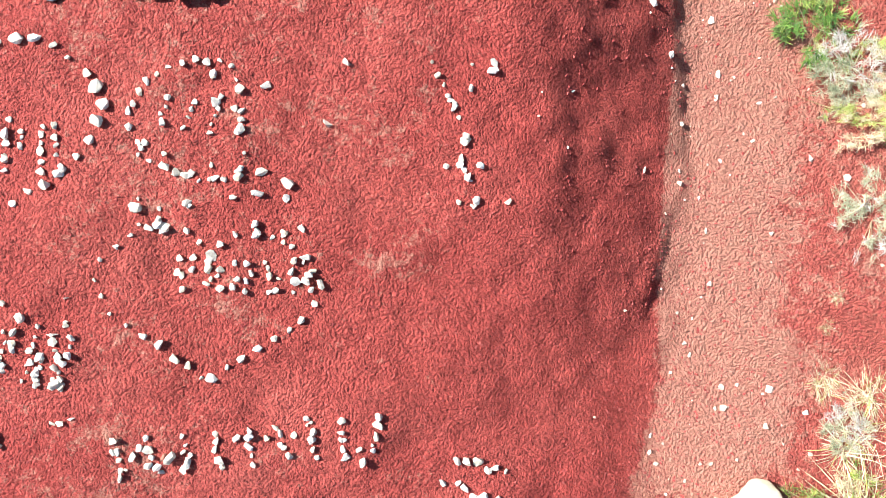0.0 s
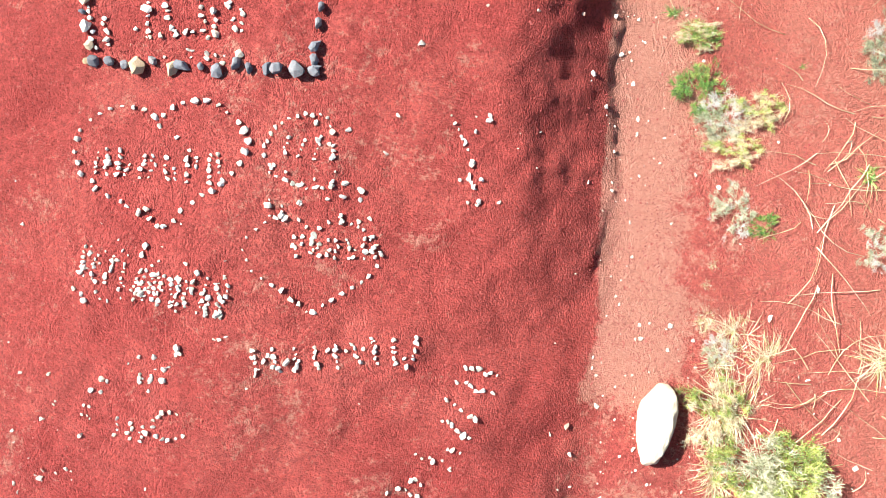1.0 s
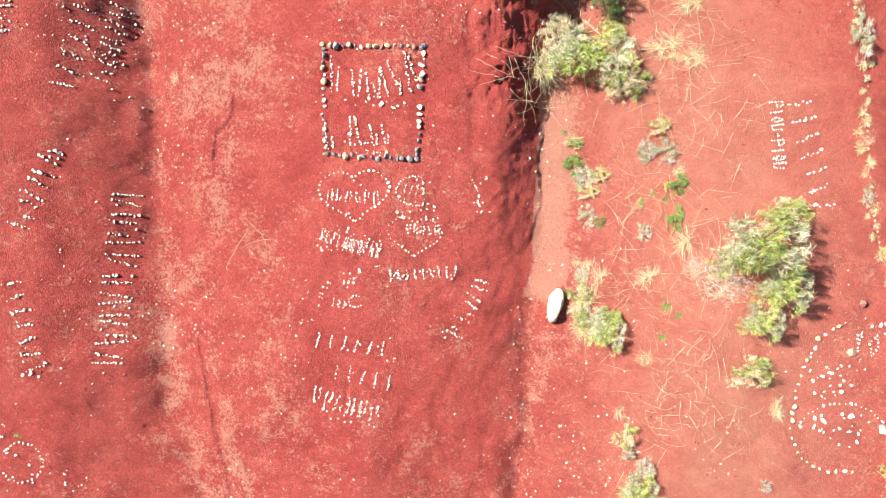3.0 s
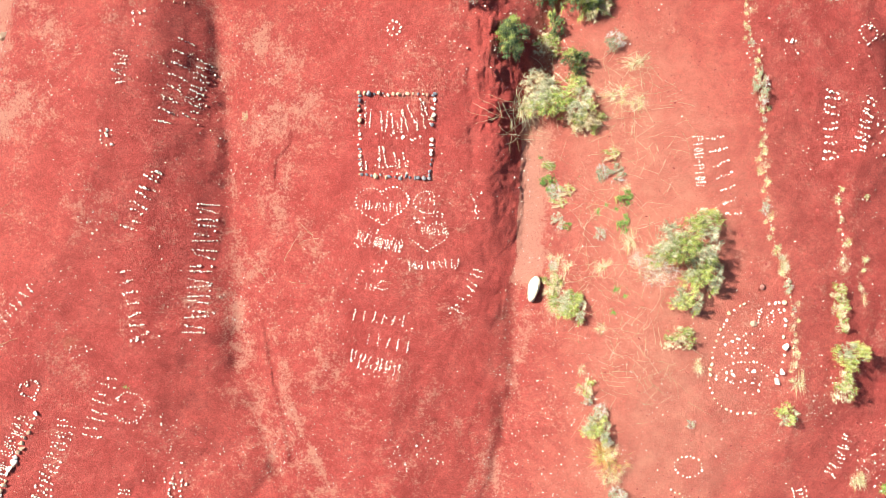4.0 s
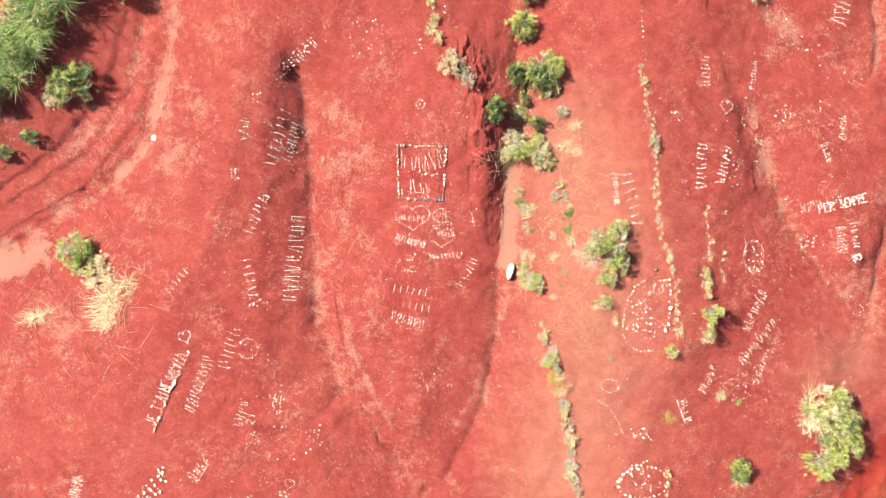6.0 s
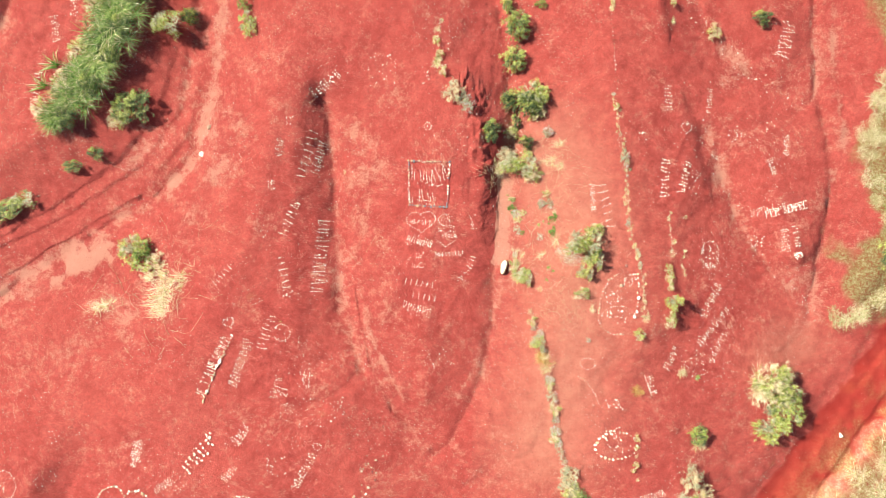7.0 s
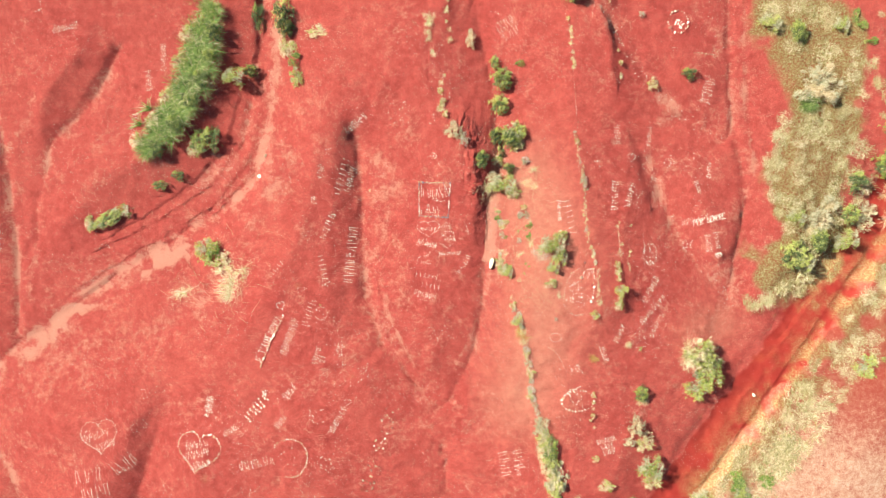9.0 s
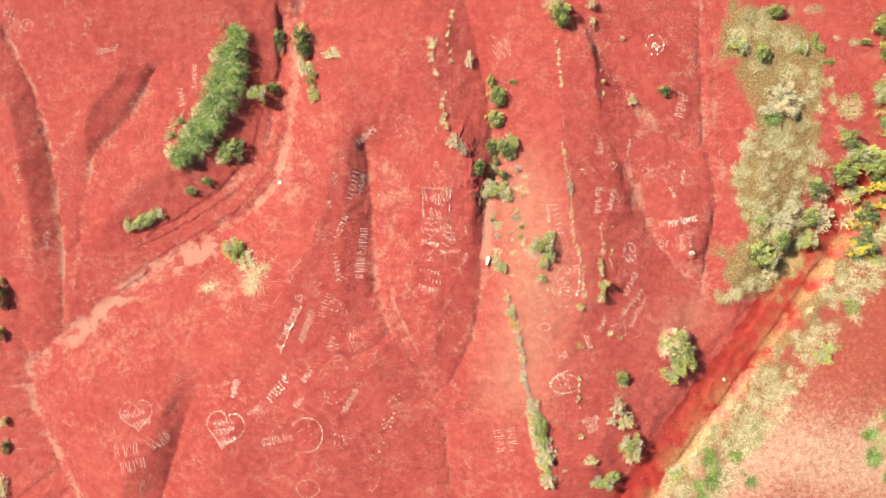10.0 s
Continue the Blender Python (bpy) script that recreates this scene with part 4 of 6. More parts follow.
# pebble writings on the long slope beside it
bars(-5.76, -3.32, 84, 3.96, 0.61, 9, 0.062, 2)
scatter(-5.66, -3.01, 84, 3.49, 0.85, 24, 0.050)
bars(-6.33, 1.91, 74, 2.68, 0.43, 8, 0.061)
bars(-5.80, 1.75, 74, 1.81, 0.43, 5, 0.061, 2)
scatter(-5.46, 1.99, 74, 1.46, 0.51, 14, 0.050)
bars(-7.28, -1.38, 67, 1.97, 0.47, 4, 0.075, 2)
scatter(-6.94, -0.71, 60, 0.36, 0.36, 6, 0.070)
bars(-7.67, 2.21, 85, 1.01, 0.31, 4, 0.065, 2)
scatter(-7.11, 3.53, 0, 0.42, 0.59, 14, 0.060)
scatter(-8.10, 0.31, 0, 0.35, 0.49, 16, 0.060)
scatter(-8.44, -2.07, 10, 0.25, 0.67, 11, 0.060)
bars(-7.52, -4.30, -78, 2.16, 0.40, 7, 0.072)
scatter(-7.41, -5.20, 0, 0.50, 0.43, 11, 0.060)
bars(-10.66, -4.29, 47, 1.39, 0.27, 6, 0.061)
scatter(-9.10, -5.64, -15, 0.82, 0.47, 14, 0.055)
bars(-8.51, -7.23, 72, 2.02, 0.54, 4, 0.083, 2)
ring(-7.71, -7.27, 0.84, 0.87, 0.070, start=-150, end=150)
scatter(-7.82, -7.12, 0, 0.44, 0.29, 4, 0.070)
word(-11.54, -9.62, 67, 2.06, 0.45, "JE T'AIME", 0.070)
bars(-10.83, -8.04, 67, 1.29, 0.38, 6, 0.085, 2)
heart(-10.35, -6.76, 20, 0.53, 0.58, 0.075, gap=1.3)
chain(0.160, [TAN, WHITE, TAN], (-11.77, -10.86), (-11.50, -10.17), (-11.06, -9.17), (-10.56, -8.11), (-10.20, -7.37), gap=0.95)
bars(-9.83, -8.80, 70, 2.69, 0.49, 8, 0.098, 2)
bars(-8.04, -10.14, 76, 1.22, 0.38, 4, 0.085, 2)
word(-7.61, -10.34, 76, 0.54, 0.34, "21", 0.060)
scatter(-6.50, -9.77, 0, 0.54, 0.82, 19, 0.065)
scatter(-7.53, -11.44, 60, 0.81, 0.59, 19, 0.060)
scatter(-4.87, -11.20, 0, 0.77, 0.77, 24, 0.060)
scatter(-6.85, -8.53, 0, 2.50, 2.04, 40, 0.050)
bars(-9.82, -12.51, 56, 1.13, 0.47, 4, 0.104, 2)
chain(0.080, WHITE, (-9.90, -13.09), (-9.38, -12.29), gap=1.1)
bars(-12.00, -13.53, 51, 2.35, 0.63, 4, 0.156, 2)
scatter(-13.15, -15.10, 0, 0.94, 0.88, 24, 0.080)
scatter(-11.36, -12.67, 0, 0.50, 0.50, 9, 0.100)
bars(-10.38, -14.52, 50, 1.06, 0.38, 4, 0.091, 2)
bars(-6.60, -14.47, 62, 2.02, 0.41, 7, 0.104, 2)
heart(-5.94, -13.30, -20, 0.41, 0.47, 0.090, gap=1.3)
bars(-15.32, -13.65, -97, 1.26, 0.38, 5, 0.104, 2)
scatter(-14.79, -14.26, 0, 0.25, 0.25, 4, 0.080)
bars(-13.77, -15.16, 32, 1.13, 0.38, 6, 0.091, 2)
heart(-22.56, -15.72, 10, 2.46, 2.46, 0.120, gap=1)
bars(-22.79, -15.52, 18, 1.70, 0.51, 6, 0.091, 2)
bars(-22.16, -16.13, 20, 1.36, 0.42, 5, 0.091, 2)
scatter(-23.46, -15.30, 30, 0.85, 0.34, 6, 0.100)
heart(-15.93, -16.74, -8, 2.96, 2.88, 0.140, [WHITE, TAN], gap=1.1)
bars(-16.04, -16.07, 15, 1.61, 0.47, 5, 0.104, 2)
bars(-16.02, -16.74, 15, 1.95, 0.47, 6, 0.104, 2)
bars(-15.79, -17.40, 15, 1.52, 0.46, 5, 0.104, 2)
ring(-9.83, -17.01, 2.46, 2.63, 0.130, [WHITE, TAN], start=-100, end=150)
scatter(-10.13, -17.02, 0, 1.70, 1.70, 12, 0.090)
bars(-12.03, -17.36, 12, 2.55, 0.59, 6, 0.117, 2)
bars(-23.47, -18.25, 12, 2.38, 0.94, 3, 0.091, 2)
bars(-20.95, -17.49, 30, 1.70, 0.85, 4, 0.091, 2)
bars(-22.97, -19.45, 16, 2.21, 0.85, 4, 0.098, 2)
scatter(-19.94, -14.98, 30, 1.02, 0.68, 20, 0.090)
scatter(-19.21, -12.61, 20, 1.71, 0.68, 20, 0.080)
bars(-15.21, -13.52, -95, 1.36, 0.47, 5, 0.091, 2)
scatter(-18.35, -19.40, 45, 1.03, 1.03, 16, 0.080)
scatter(-22.37, -21.20, 70, 1.03, 0.52, 14, 0.090)
scatter(-7.40, -17.31, 0, 1.11, 1.11, 27, 0.110)
scatter(-7.98, -14.25, 0, 1.02, 1.11, 20, 0.090)
scatter(-6.59, -9.72, 0, 0.60, 1.02, 14, 0.090)
scatter(-7.55, -11.34, 0, 0.68, 0.60, 9, 0.090)
scatter(-5.73, -11.35, 0, 3.42, 1.71, 24, 0.070)
scatter(-3.17, -14.34, 70, 1.29, 0.95, 17, 0.140, [RUST, TAN])
scatter(-3.68, -16.05, 70, 1.46, 0.77, 19, 0.140, [WHITE, TAN])
scatter(-4.37, -18.46, 70, 2.15, 0.95, 24, 0.140, [RUST, TAN])
scatter(-4.87, -20.81, 60, 1.29, 0.77, 12, 0.120)
scatter(-10.36, -20.69, 0, 2.56, 1.70, 17, 0.080)
ring(-9.73, -21.12, 1.71, 1.36, 0.100)
scatter(-7.82, -19.97, 0, 1.02, 0.60, 12, 0.100)
scatter(-12.50, -19.64, 20, 1.71, 0.85, 12, 0.080)

# writings on the eastern slopes
bars(8.83, -0.73, -76, 2.47, 0.45, 7, 0.083)
word(8.15, -0.35, -86, 1.39, 0.24, "PIOU-PIOU", 0.055)
bars(11.84, 0.69, 88, 2.08, 0.42, 5, 0.077, 2)
bars(12.90, 0.76, 74, 1.75, 0.39, 5, 0.072, 2)
scatter(13.55, 0.44, 75, 1.44, 0.65, 20, 0.060)
bars(11.97, 4.73, 93, 1.40, 0.37, 4, 0.082, 2)
bars(14.22, 4.68, 88, 1.34, 0.27, 5, 0.082, 2)
heart(12.99, 3.21, -5, 0.57, 0.60, 0.090, gap=1.3)
scatter(10.61, 2.76, 0, 0.52, 0.48, 11, 0.070)
scatter(15.77, 3.02, 30, 0.86, 0.77, 25, 0.075)
scatter(17.59, 3.33, 0, 0.50, 0.69, 11, 0.090)
bars(17.65, 1.38, -62, 0.94, 0.31, 4, 0.082, 2)
bars(18.43, 2.50, 88, 1.14, 0.28, 5, 0.082, 2)
bars(17.57, -0.82, 16, 1.79, 0.38, 7, 0.082, 2)
word(18.54, -0.82, 14, 2.31, 0.38, "PER SEMPRE", 0.075)
bars(18.51, -2.44, -80, 1.28, 0.39, 5, 0.082, 2)
bars(19.09, -2.22, -80, 1.20, 0.34, 4, 0.082, 2)
pebble_pile(19.22, -3.29, 0.55)
scatter(17.19, -2.52, 0, 0.69, 0.69, 20, 0.090)
ring(16.02, 12.23, 1.34, 1.51, 0.170, [TAN, RUST, WHITE])
bars(16.09, 12.10, -25, 0.67, 0.50, 2, 0.130, 2)
chain(0.140, [TAN, RUST], (17.14, 10.24), (18.02, 10.19), (18.85, 10.16), gap=1)
ring(18.63, 10.24, 0.38, 0.38, 0.120, TAN)
bars(18.18, 7.89, 80, 1.94, 0.72, 5, 0.082, 2)
scatter(17.93, 7.28, 70, 1.69, 0.85, 14, 0.080)
scatter(14.42, -3.18, 0, 0.99, 1.36, 48, 0.080)
ring(14.42, -3.18, 1.04, 1.40, 0.090)
chain(0.120, [WHITE, TAN], (9.47, -4.10), (8.98, -4.47), (8.64, -5.08), (8.51, -5.87), (8.51, -6.58), (8.74, -6.97), (9.23, -7.25), (9.89, -7.19), gap=1.35)
chain(0.160, [WHITE, TAN, WHITE], (10.39, -4.14), (10.45, -4.80), (10.41, -5.67), (10.33, -6.47), gap=1.5)
chain(0.110, WHITE, (10.30, -4.46), (10.23, -4.15), (10.00, -4.20), gap=1.2)
word(9.93, -4.57, -15, 0.59, 0.45, "10", 0.085)
scatter(9.23, -5.37, 10, 0.70, 0.66, 28, 0.075)
ring(9.48, -6.39, 1.68, 1.22, 0.085, start=10, end=175)
scatter(9.47, -6.39, 0, 1.05, 0.77, 28, 0.075)
lay_one("stone", 9.60, -4.74, 0.2, TAN, "tan stone lying inside the oval of stones")
lay_one("stone", 9.82, -3.75, 0.16, RUST, "rusty stone lying alone on red clay")
bars(14.48, -5.55, 62, 1.98, 0.45, 7, 0.082, 2)
bars(14.65, -6.91, 47, 2.53, 0.36, 8, 0.082, 2)
bars(14.93, -7.96, 62, 1.81, 0.29, 6, 0.082, 2)
bars(12.33, -8.50, 66, 1.34, 0.36, 5, 0.082, 2)
scatter(14.04, -8.65, 50, 2.03, 1.35, 48, 0.060)
bars(11.34, -9.89, -70, 1.11, 0.38, 4, 0.082, 2)
chain(0.070, WHITE, (10.94, -9.41), (11.36, -10.48), gap=1.2)
chain(0.100, [WHITE, TAN], (7.55, -9.41), (8.00, -9.72), (8.42, -10.36), (8.64, -10.91), gap=1.3)
ring(7.99, -8.76, 0.75, 0.57, 0.090)
scatter(9.40, -10.92, 30, 0.75, 0.97, 25, 0.090)
scatter(9.23, -12.34, 0, 1.02, 0.58, 24, 0.100)
ring(9.57, -13.06, 2.20, 1.44, 0.170, [TAN, WHITE])
scatter(9.66, -13.06, -30, 1.53, 0.76, 20, 0.120)
bars(11.58, -15.78, 14, 1.37, 0.34, 7, 0.082, 2)
bars(11.67, -16.22, 14, 0.94, 0.34, 4, 0.082, 2)
bars(11.82, -16.62, 14, 0.86, 0.34, 4, 0.082, 2)
bars(5.69, -17.18, -78, 1.46, 0.64, 3, 0.085, 2)
bars(4.76, -17.57, -80, 1.90, 0.65, 4, 0.085, 2)
bars(5.65, -17.96, -80, 0.86, 0.34, 3, 0.085, 2)
bars(4.55, 12.22, 28, 1.09, 0.42, 3, 0.082, 2)
bars(4.59, 11.81, 28, 1.26, 0.42, 3, 0.082, 2)
bars(4.93, 11.38, 28, 1.17, 0.42, 3, 0.082, 2)
scatter(3.84, 12.75, 0, 0.42, 0.25, 4, 0.120)

# writings towards the top
scatter(-2.41, 6.07, 0, 1.50, 1.50, 35, 0.075)
bars(-5.36, 5.43, 38, 1.76, 0.42, 6, 0.117, 2)
ring(-6.11, 4.67, 0.38, 0.42, 0.140, RUST)
ring(-0.17, 3.24, 0.35, 0.38, 0.080)
scatter(-0.17, 3.24, 0, 0.14, 0.14, 3, 0.080)
scatter(-0.23, 5.59, 90, 1.42, 0.42, 11, 0.070)
scatter(0.80, 7.28, 75, 2.50, 0.58, 17, 0.060)
bars(-24.60, 11.71, 14, 1.84, 0.38, 6, 0.111, 2)
ring(-30.72, 13.57, 0.92, 0.84, 0.080)
scatter(-30.72, 13.57, 0, 0.67, 0.59, 11, 0.080)
scatter(-26.09, 13.09, 60, 1.00, 0.50, 14, 0.070)
bars(-32.05, 14.44, -20, 1.09, 0.63, 2, 0.111, 2)
bars(-31.71, 2.56, -74, 1.53, 0.55, 4, 0.098, 2)
bars(-30.04, -2.38, 88, 1.30, 0.39, 4, 0.098, 2)
bars(-18.19, 9.80, -88, 1.94, 0.42, 6, 0.098, 2)
bars(-19.23, 8.32, -86, 1.35, 0.42, 5, 0.098, 2)
bars(-20.41, 5.47, 76, 1.61, 0.42, 5, 0.091, 2)
scatter(-31.72, 7.97, 0, 0.42, 0.34, 3, 0.080)
scatter(-23.08, -2.61, 0, 1.30, 0.78, 12, 0.060)
scatter(-27.37, 15.06, 0, 1.08, 0.25, 6, 0.090)

# single stones
lay_one("stone", 19.6, -12.0, 0.42, WHITE, "white stone at the edge of the red stream bed")
lay_one("stone", 22.2, -13.0, 0.26, WHITE, "white stone in the red stream bed")
lay_one("stone", -12.0, 2.0, 0.34, WHITE, "white stone on the edge of the wash")
lay_one("stone", -11.6, 3.4, 0.28, TAN, "tan stone lying in the wash")

# the boulder
boulder(3.76, -3.88)

# plants between the mound and the eastern slope
plant("broom", 7.67, -2.59, 2.09, 1.83, 1.25, turn=10)
plant("broom", 8.15, -3.39, 1.22, 1.39, 0.90, turn=0)
plant("dead", 7.05, -3.35, 1.35, 0.95, 0.40, turn=-35)
plant("dead", 6.62, -3.05, 0.75, 0.60, 0.30, turn=0)
plant("broom", 7.75, -4.09, 0.97, 1.04, 0.70, turn=0)
plant("pale", 8.17, -1.95, 1.22, 0.87, 0.80, turn=0)
plant("pale", 7.58, -5.12, 1.01, 0.80, 0.50, turn=0)
plant("straw", 8.18, -5.84, 0.42, 0.63, 0.30, turn=0)
plant("broom", 4.79, -4.39, 0.93, 1.11, 0.60, turn=0)
plant("straw", 4.41, -3.79, 0.76, 1.01, 0.35, turn=0)
plant("straw", 4.44, -3.19, 0.47, 0.72, 0.25, turn=0)
plant("broom", 4.46, 1.42, 2.19, 1.82, 1.10, turn=0)
plant("pale", 5.17, 0.96, 1.26, 1.15, 0.80, turn=0)
plant("grey", 3.79, 1.96, 1.18, 0.92, 0.70, turn=0)
plant("straw", 3.31, 1.12, 1.02, 1.38, 0.50, turn=0)
plant("dark", 4.88, 2.53, 1.02, 0.83, 0.80, turn=0)
plant("dark", 4.99, 4.47, 1.73, 1.44, 1.30, turn=0)
plant("broom", 5.49, 4.59, 1.07, 1.07, 1.00, turn=0)
plant("dark", 3.96, 4.78, 0.92, 0.73, 0.90, turn=0)
plant("dark", 2.98, 3.03, 0.96, 1.24, 0.70, turn=0)
plant("grey", 1.63, 4.57, 0.87, 0.76, 0.60, turn=0)
plant("dark", 4.33, 3.60, 0.73, 0.92, 0.70, turn=0)
plant("grey", 5.95, 3.04, 0.75, 0.71, 0.50, turn=0)
plant("straw", 6.59, 2.39, 1.06, 0.71, 0.20, turn=0)
plant("straw", 6.27, 1.70, 1.24, 0.82, 0.25, turn=0)
plant("straw", 6.67, 1.41, 0.88, 0.63, 0.20, turn=0)
plant("grey", 6.03, -0.62, 0.72, 0.62, 0.28, turn=0)
plant("green", 6.21, -1.32, 0.57, 0.57, 0.30, turn=0)
plant("pale", 5.85, -0.10, 0.53, 0.46, 0.30, turn=0)
plant("sprig", 6.04, -1.63, 0.25, 0.25, 0.10, turn=0)
plant("green", 6.17, -2.03, 0.42, 0.71, 0.20, turn=0)
plant("sprig", 5.76, -1.53, 0.21, 0.21, 0.10, turn=0)
plant("green", 4.19, -0.85, 0.59, 0.72, 0.17, turn=0)
plant("pale", 4.16, -0.36, 0.59, 0.33, 0.14, turn=0)
plant("grey", 4.40, -1.12, 0.71, 0.65, 0.19, turn=0)
plant("pale", 4.66, -1.08, 0.58, 0.45, 0.16, turn=0)
plant("pale", 4.45, -1.44, 0.58, 0.38, 0.16, turn=0)
plant("grey", 4.47, -1.95, 0.51, 0.61, 0.14, turn=0)
plant("green", 4.70, -2.09, 0.32, 0.28, 0.12, turn=0)
plant("sprig", 3.99, -0.15, 0.26, 0.20, 0.10, turn=0)
plant("green", 4.23, -0.39, 0.33, 0.29, 0.12, turn=0)
plant("grey", 5.62, -0.59, 0.49, 0.67, 0.18, turn=0)
plant("sprig", 5.54, -1.63, 0.27, 0.24, 0.10, turn=0)
plant("sprig", 5.04, -0.70, 0.10, 0.09, 0.05, turn=0)
plant("grey", 5.57, -2.29, 0.43, 0.49, 0.14, turn=0)
plant("straw", 4.29, -2.44, 0.13, 0.15, 0.07, turn=0)
plant("straw", 4.25, -2.59, 0.12, 0.14, 0.07, turn=0)
plant("straw", 4.24, -2.88, 0.19, 0.39, 0.10, turn=0)
plant("grey", 4.32, -3.21, 0.39, 0.45, 0.14, turn=0)
plant("straw", 4.46, -3.06, 0.39, 0.52, 0.14, turn=0)
plant("straw", 4.71, -3.30, 0.38, 0.70, 0.12, turn=0)
plant("pale", 4.27, -3.73, 0.71, 0.77, 0.26, turn=0)
plant("broom", 4.65, -4.18, 1.07, 0.82, 0.42, turn=0)
plant("straw", 4.32, -4.14, 0.58, 0.96, 0.30, turn=0)
plant("sprig", 6.03, -3.88, 0.35, 0.35, 0.10, turn=0)
plant("sprig", 6.23, -4.05, 0.25, 0.25, 0.10, turn=0)
plant("sprig", 5.95, -4.50, 0.32, 0.28, 0.08, turn=0)
plant("straw", 5.65, -4.86, 0.53, 0.46, 0.12, turn=0)
plant("straw", 6.35, -0.96, 0.42, 0.53, 0.12, turn=0)
plant("straw", 6.41, -2.56, 0.70, 1.06, 0.15, turn=0)
plant("straw", 5.67, -3.27, 0.71, 0.71, 0.12, turn=0)
plant("pale", 5.21, -6.58, 0.57, 0.72, 0.35, turn=0)
plant("straw", 5.08, -6.13, 0.29, 0.54, 0.20, turn=0)
plant("broom", 5.46, -7.70, 0.93, 1.00, 0.55, turn=0)
plant("orange", 5.83, -8.65, 1.14, 1.07, 0.40, turn=0)
plant("straw", 6.09, -10.06, 0.32, 1.01, 0.25, turn=0)
plant("orange", 10.55, -10.21, 0.79, 0.79, 0.40, turn=0)
plant("straw", 12.92, -9.25, 0.51, 0.83, 0.35, turn=0)
plant("grey", 7.99, -7.52, 0.32, 0.32, 0.15, turn=0)
plant("broom", 12.29, -5.59, 1.03, 0.99, 0.80, turn=0)
plant("pale", 12.14, -6.46, 0.64, 1.06, 0.60, turn=0)
plant("broom", 10.57, -7.23, 0.77, 0.66, 0.45, turn=0)
plant("sprig", -7.76, -6.66, 0.25, 0.24, 0.08, turn=0)
plant("straw", -4.42, 1.02, 0.33, 0.51, 0.10, turn=0)
plant("pale", 13.00, -1.25, 0.21, 0.21, 0.10, turn=0)

# rows of tufts
plant("grey", 9.11, 4.83, 0.30, 0.27, 0.12)
plant("tuft", 9.14, 4.56, 0.27, 0.26, 0.12)
plant("tuft", 9.15, 4.41, 0.14, 0.16, 0.10)
plant("tuft", 9.25, 4.15, 0.22, 0.21, 0.13)
plant("tuft", 9.46, 4.01, 0.18, 0.27, 0.10)
plant("tuft", 9.31, 3.86, 0.20, 0.25, 0.13)
plant("straw", 9.45, 3.71, 0.33, 0.36, 0.11)
plant("tuft", 9.31, 3.57, 0.17, 0.19, 0.14)
plant("tuft", 9.28, 3.36, 0.15, 0.21, 0.12)
plant("tuft", 9.34, 3.19, 0.24, 0.22, 0.15)
plant("straw", 9.43, 3.06, 0.14, 0.16, 0.13)
plant("tuft", 9.29, 2.94, 0.15, 0.19, 0.15)
plant("grey", 9.47, 2.81, 0.23, 0.26, 0.12)
plant("tuft", 9.66, 2.57, 0.16, 0.23, 0.09)
plant("tuft", 9.61, 2.30, 0.26, 0.29, 0.15)
plant("tuft", 9.63, 2.09, 0.20, 0.22, 0.14)
plant("tuft", 9.62, 1.88, 0.24, 0.22, 0.13)
plant("grey", 9.62, 1.62, 0.15, 0.16, 0.10)
plant("straw", 9.87, 1.40, 0.27, 0.29, 0.10)
plant("tuft", 9.96, 1.12, 0.25, 0.32, 0.14)
plant("tuft", 9.75, 0.99, 0.31, 0.30, 0.15)
plant("grey", 9.83, 0.77, 0.17, 0.20, 0.12)
plant("tuft", 9.77, 0.53, 0.22, 0.21, 0.14)
plant("straw", 9.86, 0.33, 0.18, 0.25, 0.10)
plant("tuft", 9.76, 0.13, 0.24, 0.33, 0.14)
plant("tuft", 9.86, -0.10, 0.27, 0.31, 0.13)
plant("tuft", 9.74, -0.26, 0.28, 0.41, 0.11)
plant("straw", 9.90, -0.41, 0.31, 0.38, 0.10)
plant("tuft", 9.76, -0.64, 0.27, 0.30, 0.13)
plant("tuft", 9.95, -0.88, 0.31, 0.44, 0.10)
plant("tuft", 9.85, -1.14, 0.21, 0.25, 0.10)
plant("straw", 9.98, -1.39, 0.33, 0.35, 0.09)
plant("grey", 9.90, -1.61, 0.33, 0.43, 0.11)
plant("tuft", 10.08, -1.83, 0.29, 0.39, 0.09)
plant("tuft", 9.94, -1.97, 0.18, 0.24, 0.09)
plant("tuft", 10.12, -2.17, 0.19, 0.27, 0.09)
plant("tuft", 10.03, -2.44, 0.22, 0.25, 0.13)
plant("tuft", 10.22, -2.64, 0.19, 0.17, 0.11)
plant("tuft", 10.23, -2.79, 0.31, 0.45, 0.12)
plant("grey", 10.35, -2.95, 0.20, 0.22, 0.13)
plant("grey", 10.45, -3.20, 0.30, 0.34, 0.09)
plant("tuft", 10.38, -3.41, 0.25, 0.37, 0.13)
plant("grey", 10.50, -3.59, 0.16, 0.23, 0.12)
plant("grey", 10.52, -3.76, 0.32, 0.35, 0.12)
plant("tuft", 10.50, -3.91, 0.22, 0.27, 0.10)
plant("straw", 10.81, -4.18, 0.24, 0.22, 0.15)
plant("grey", 10.68, -4.35, 0.14, 0.21, 0.10)
plant("straw", 10.64, -4.47, 0.17, 0.15, 0.12)
plant("tuft", 10.81, -4.63, 0.19, 0.27, 0.14)
plant("straw", 10.64, -4.80, 0.24, 0.29, 0.15)
plant("tuft", 10.72, -5.06, 0.17, 0.20, 0.11)
plant("straw", 10.71, -5.23, 0.25, 0.27, 0.13)
plant("tuft", 10.74, -5.48, 0.25, 0.36, 0.12)
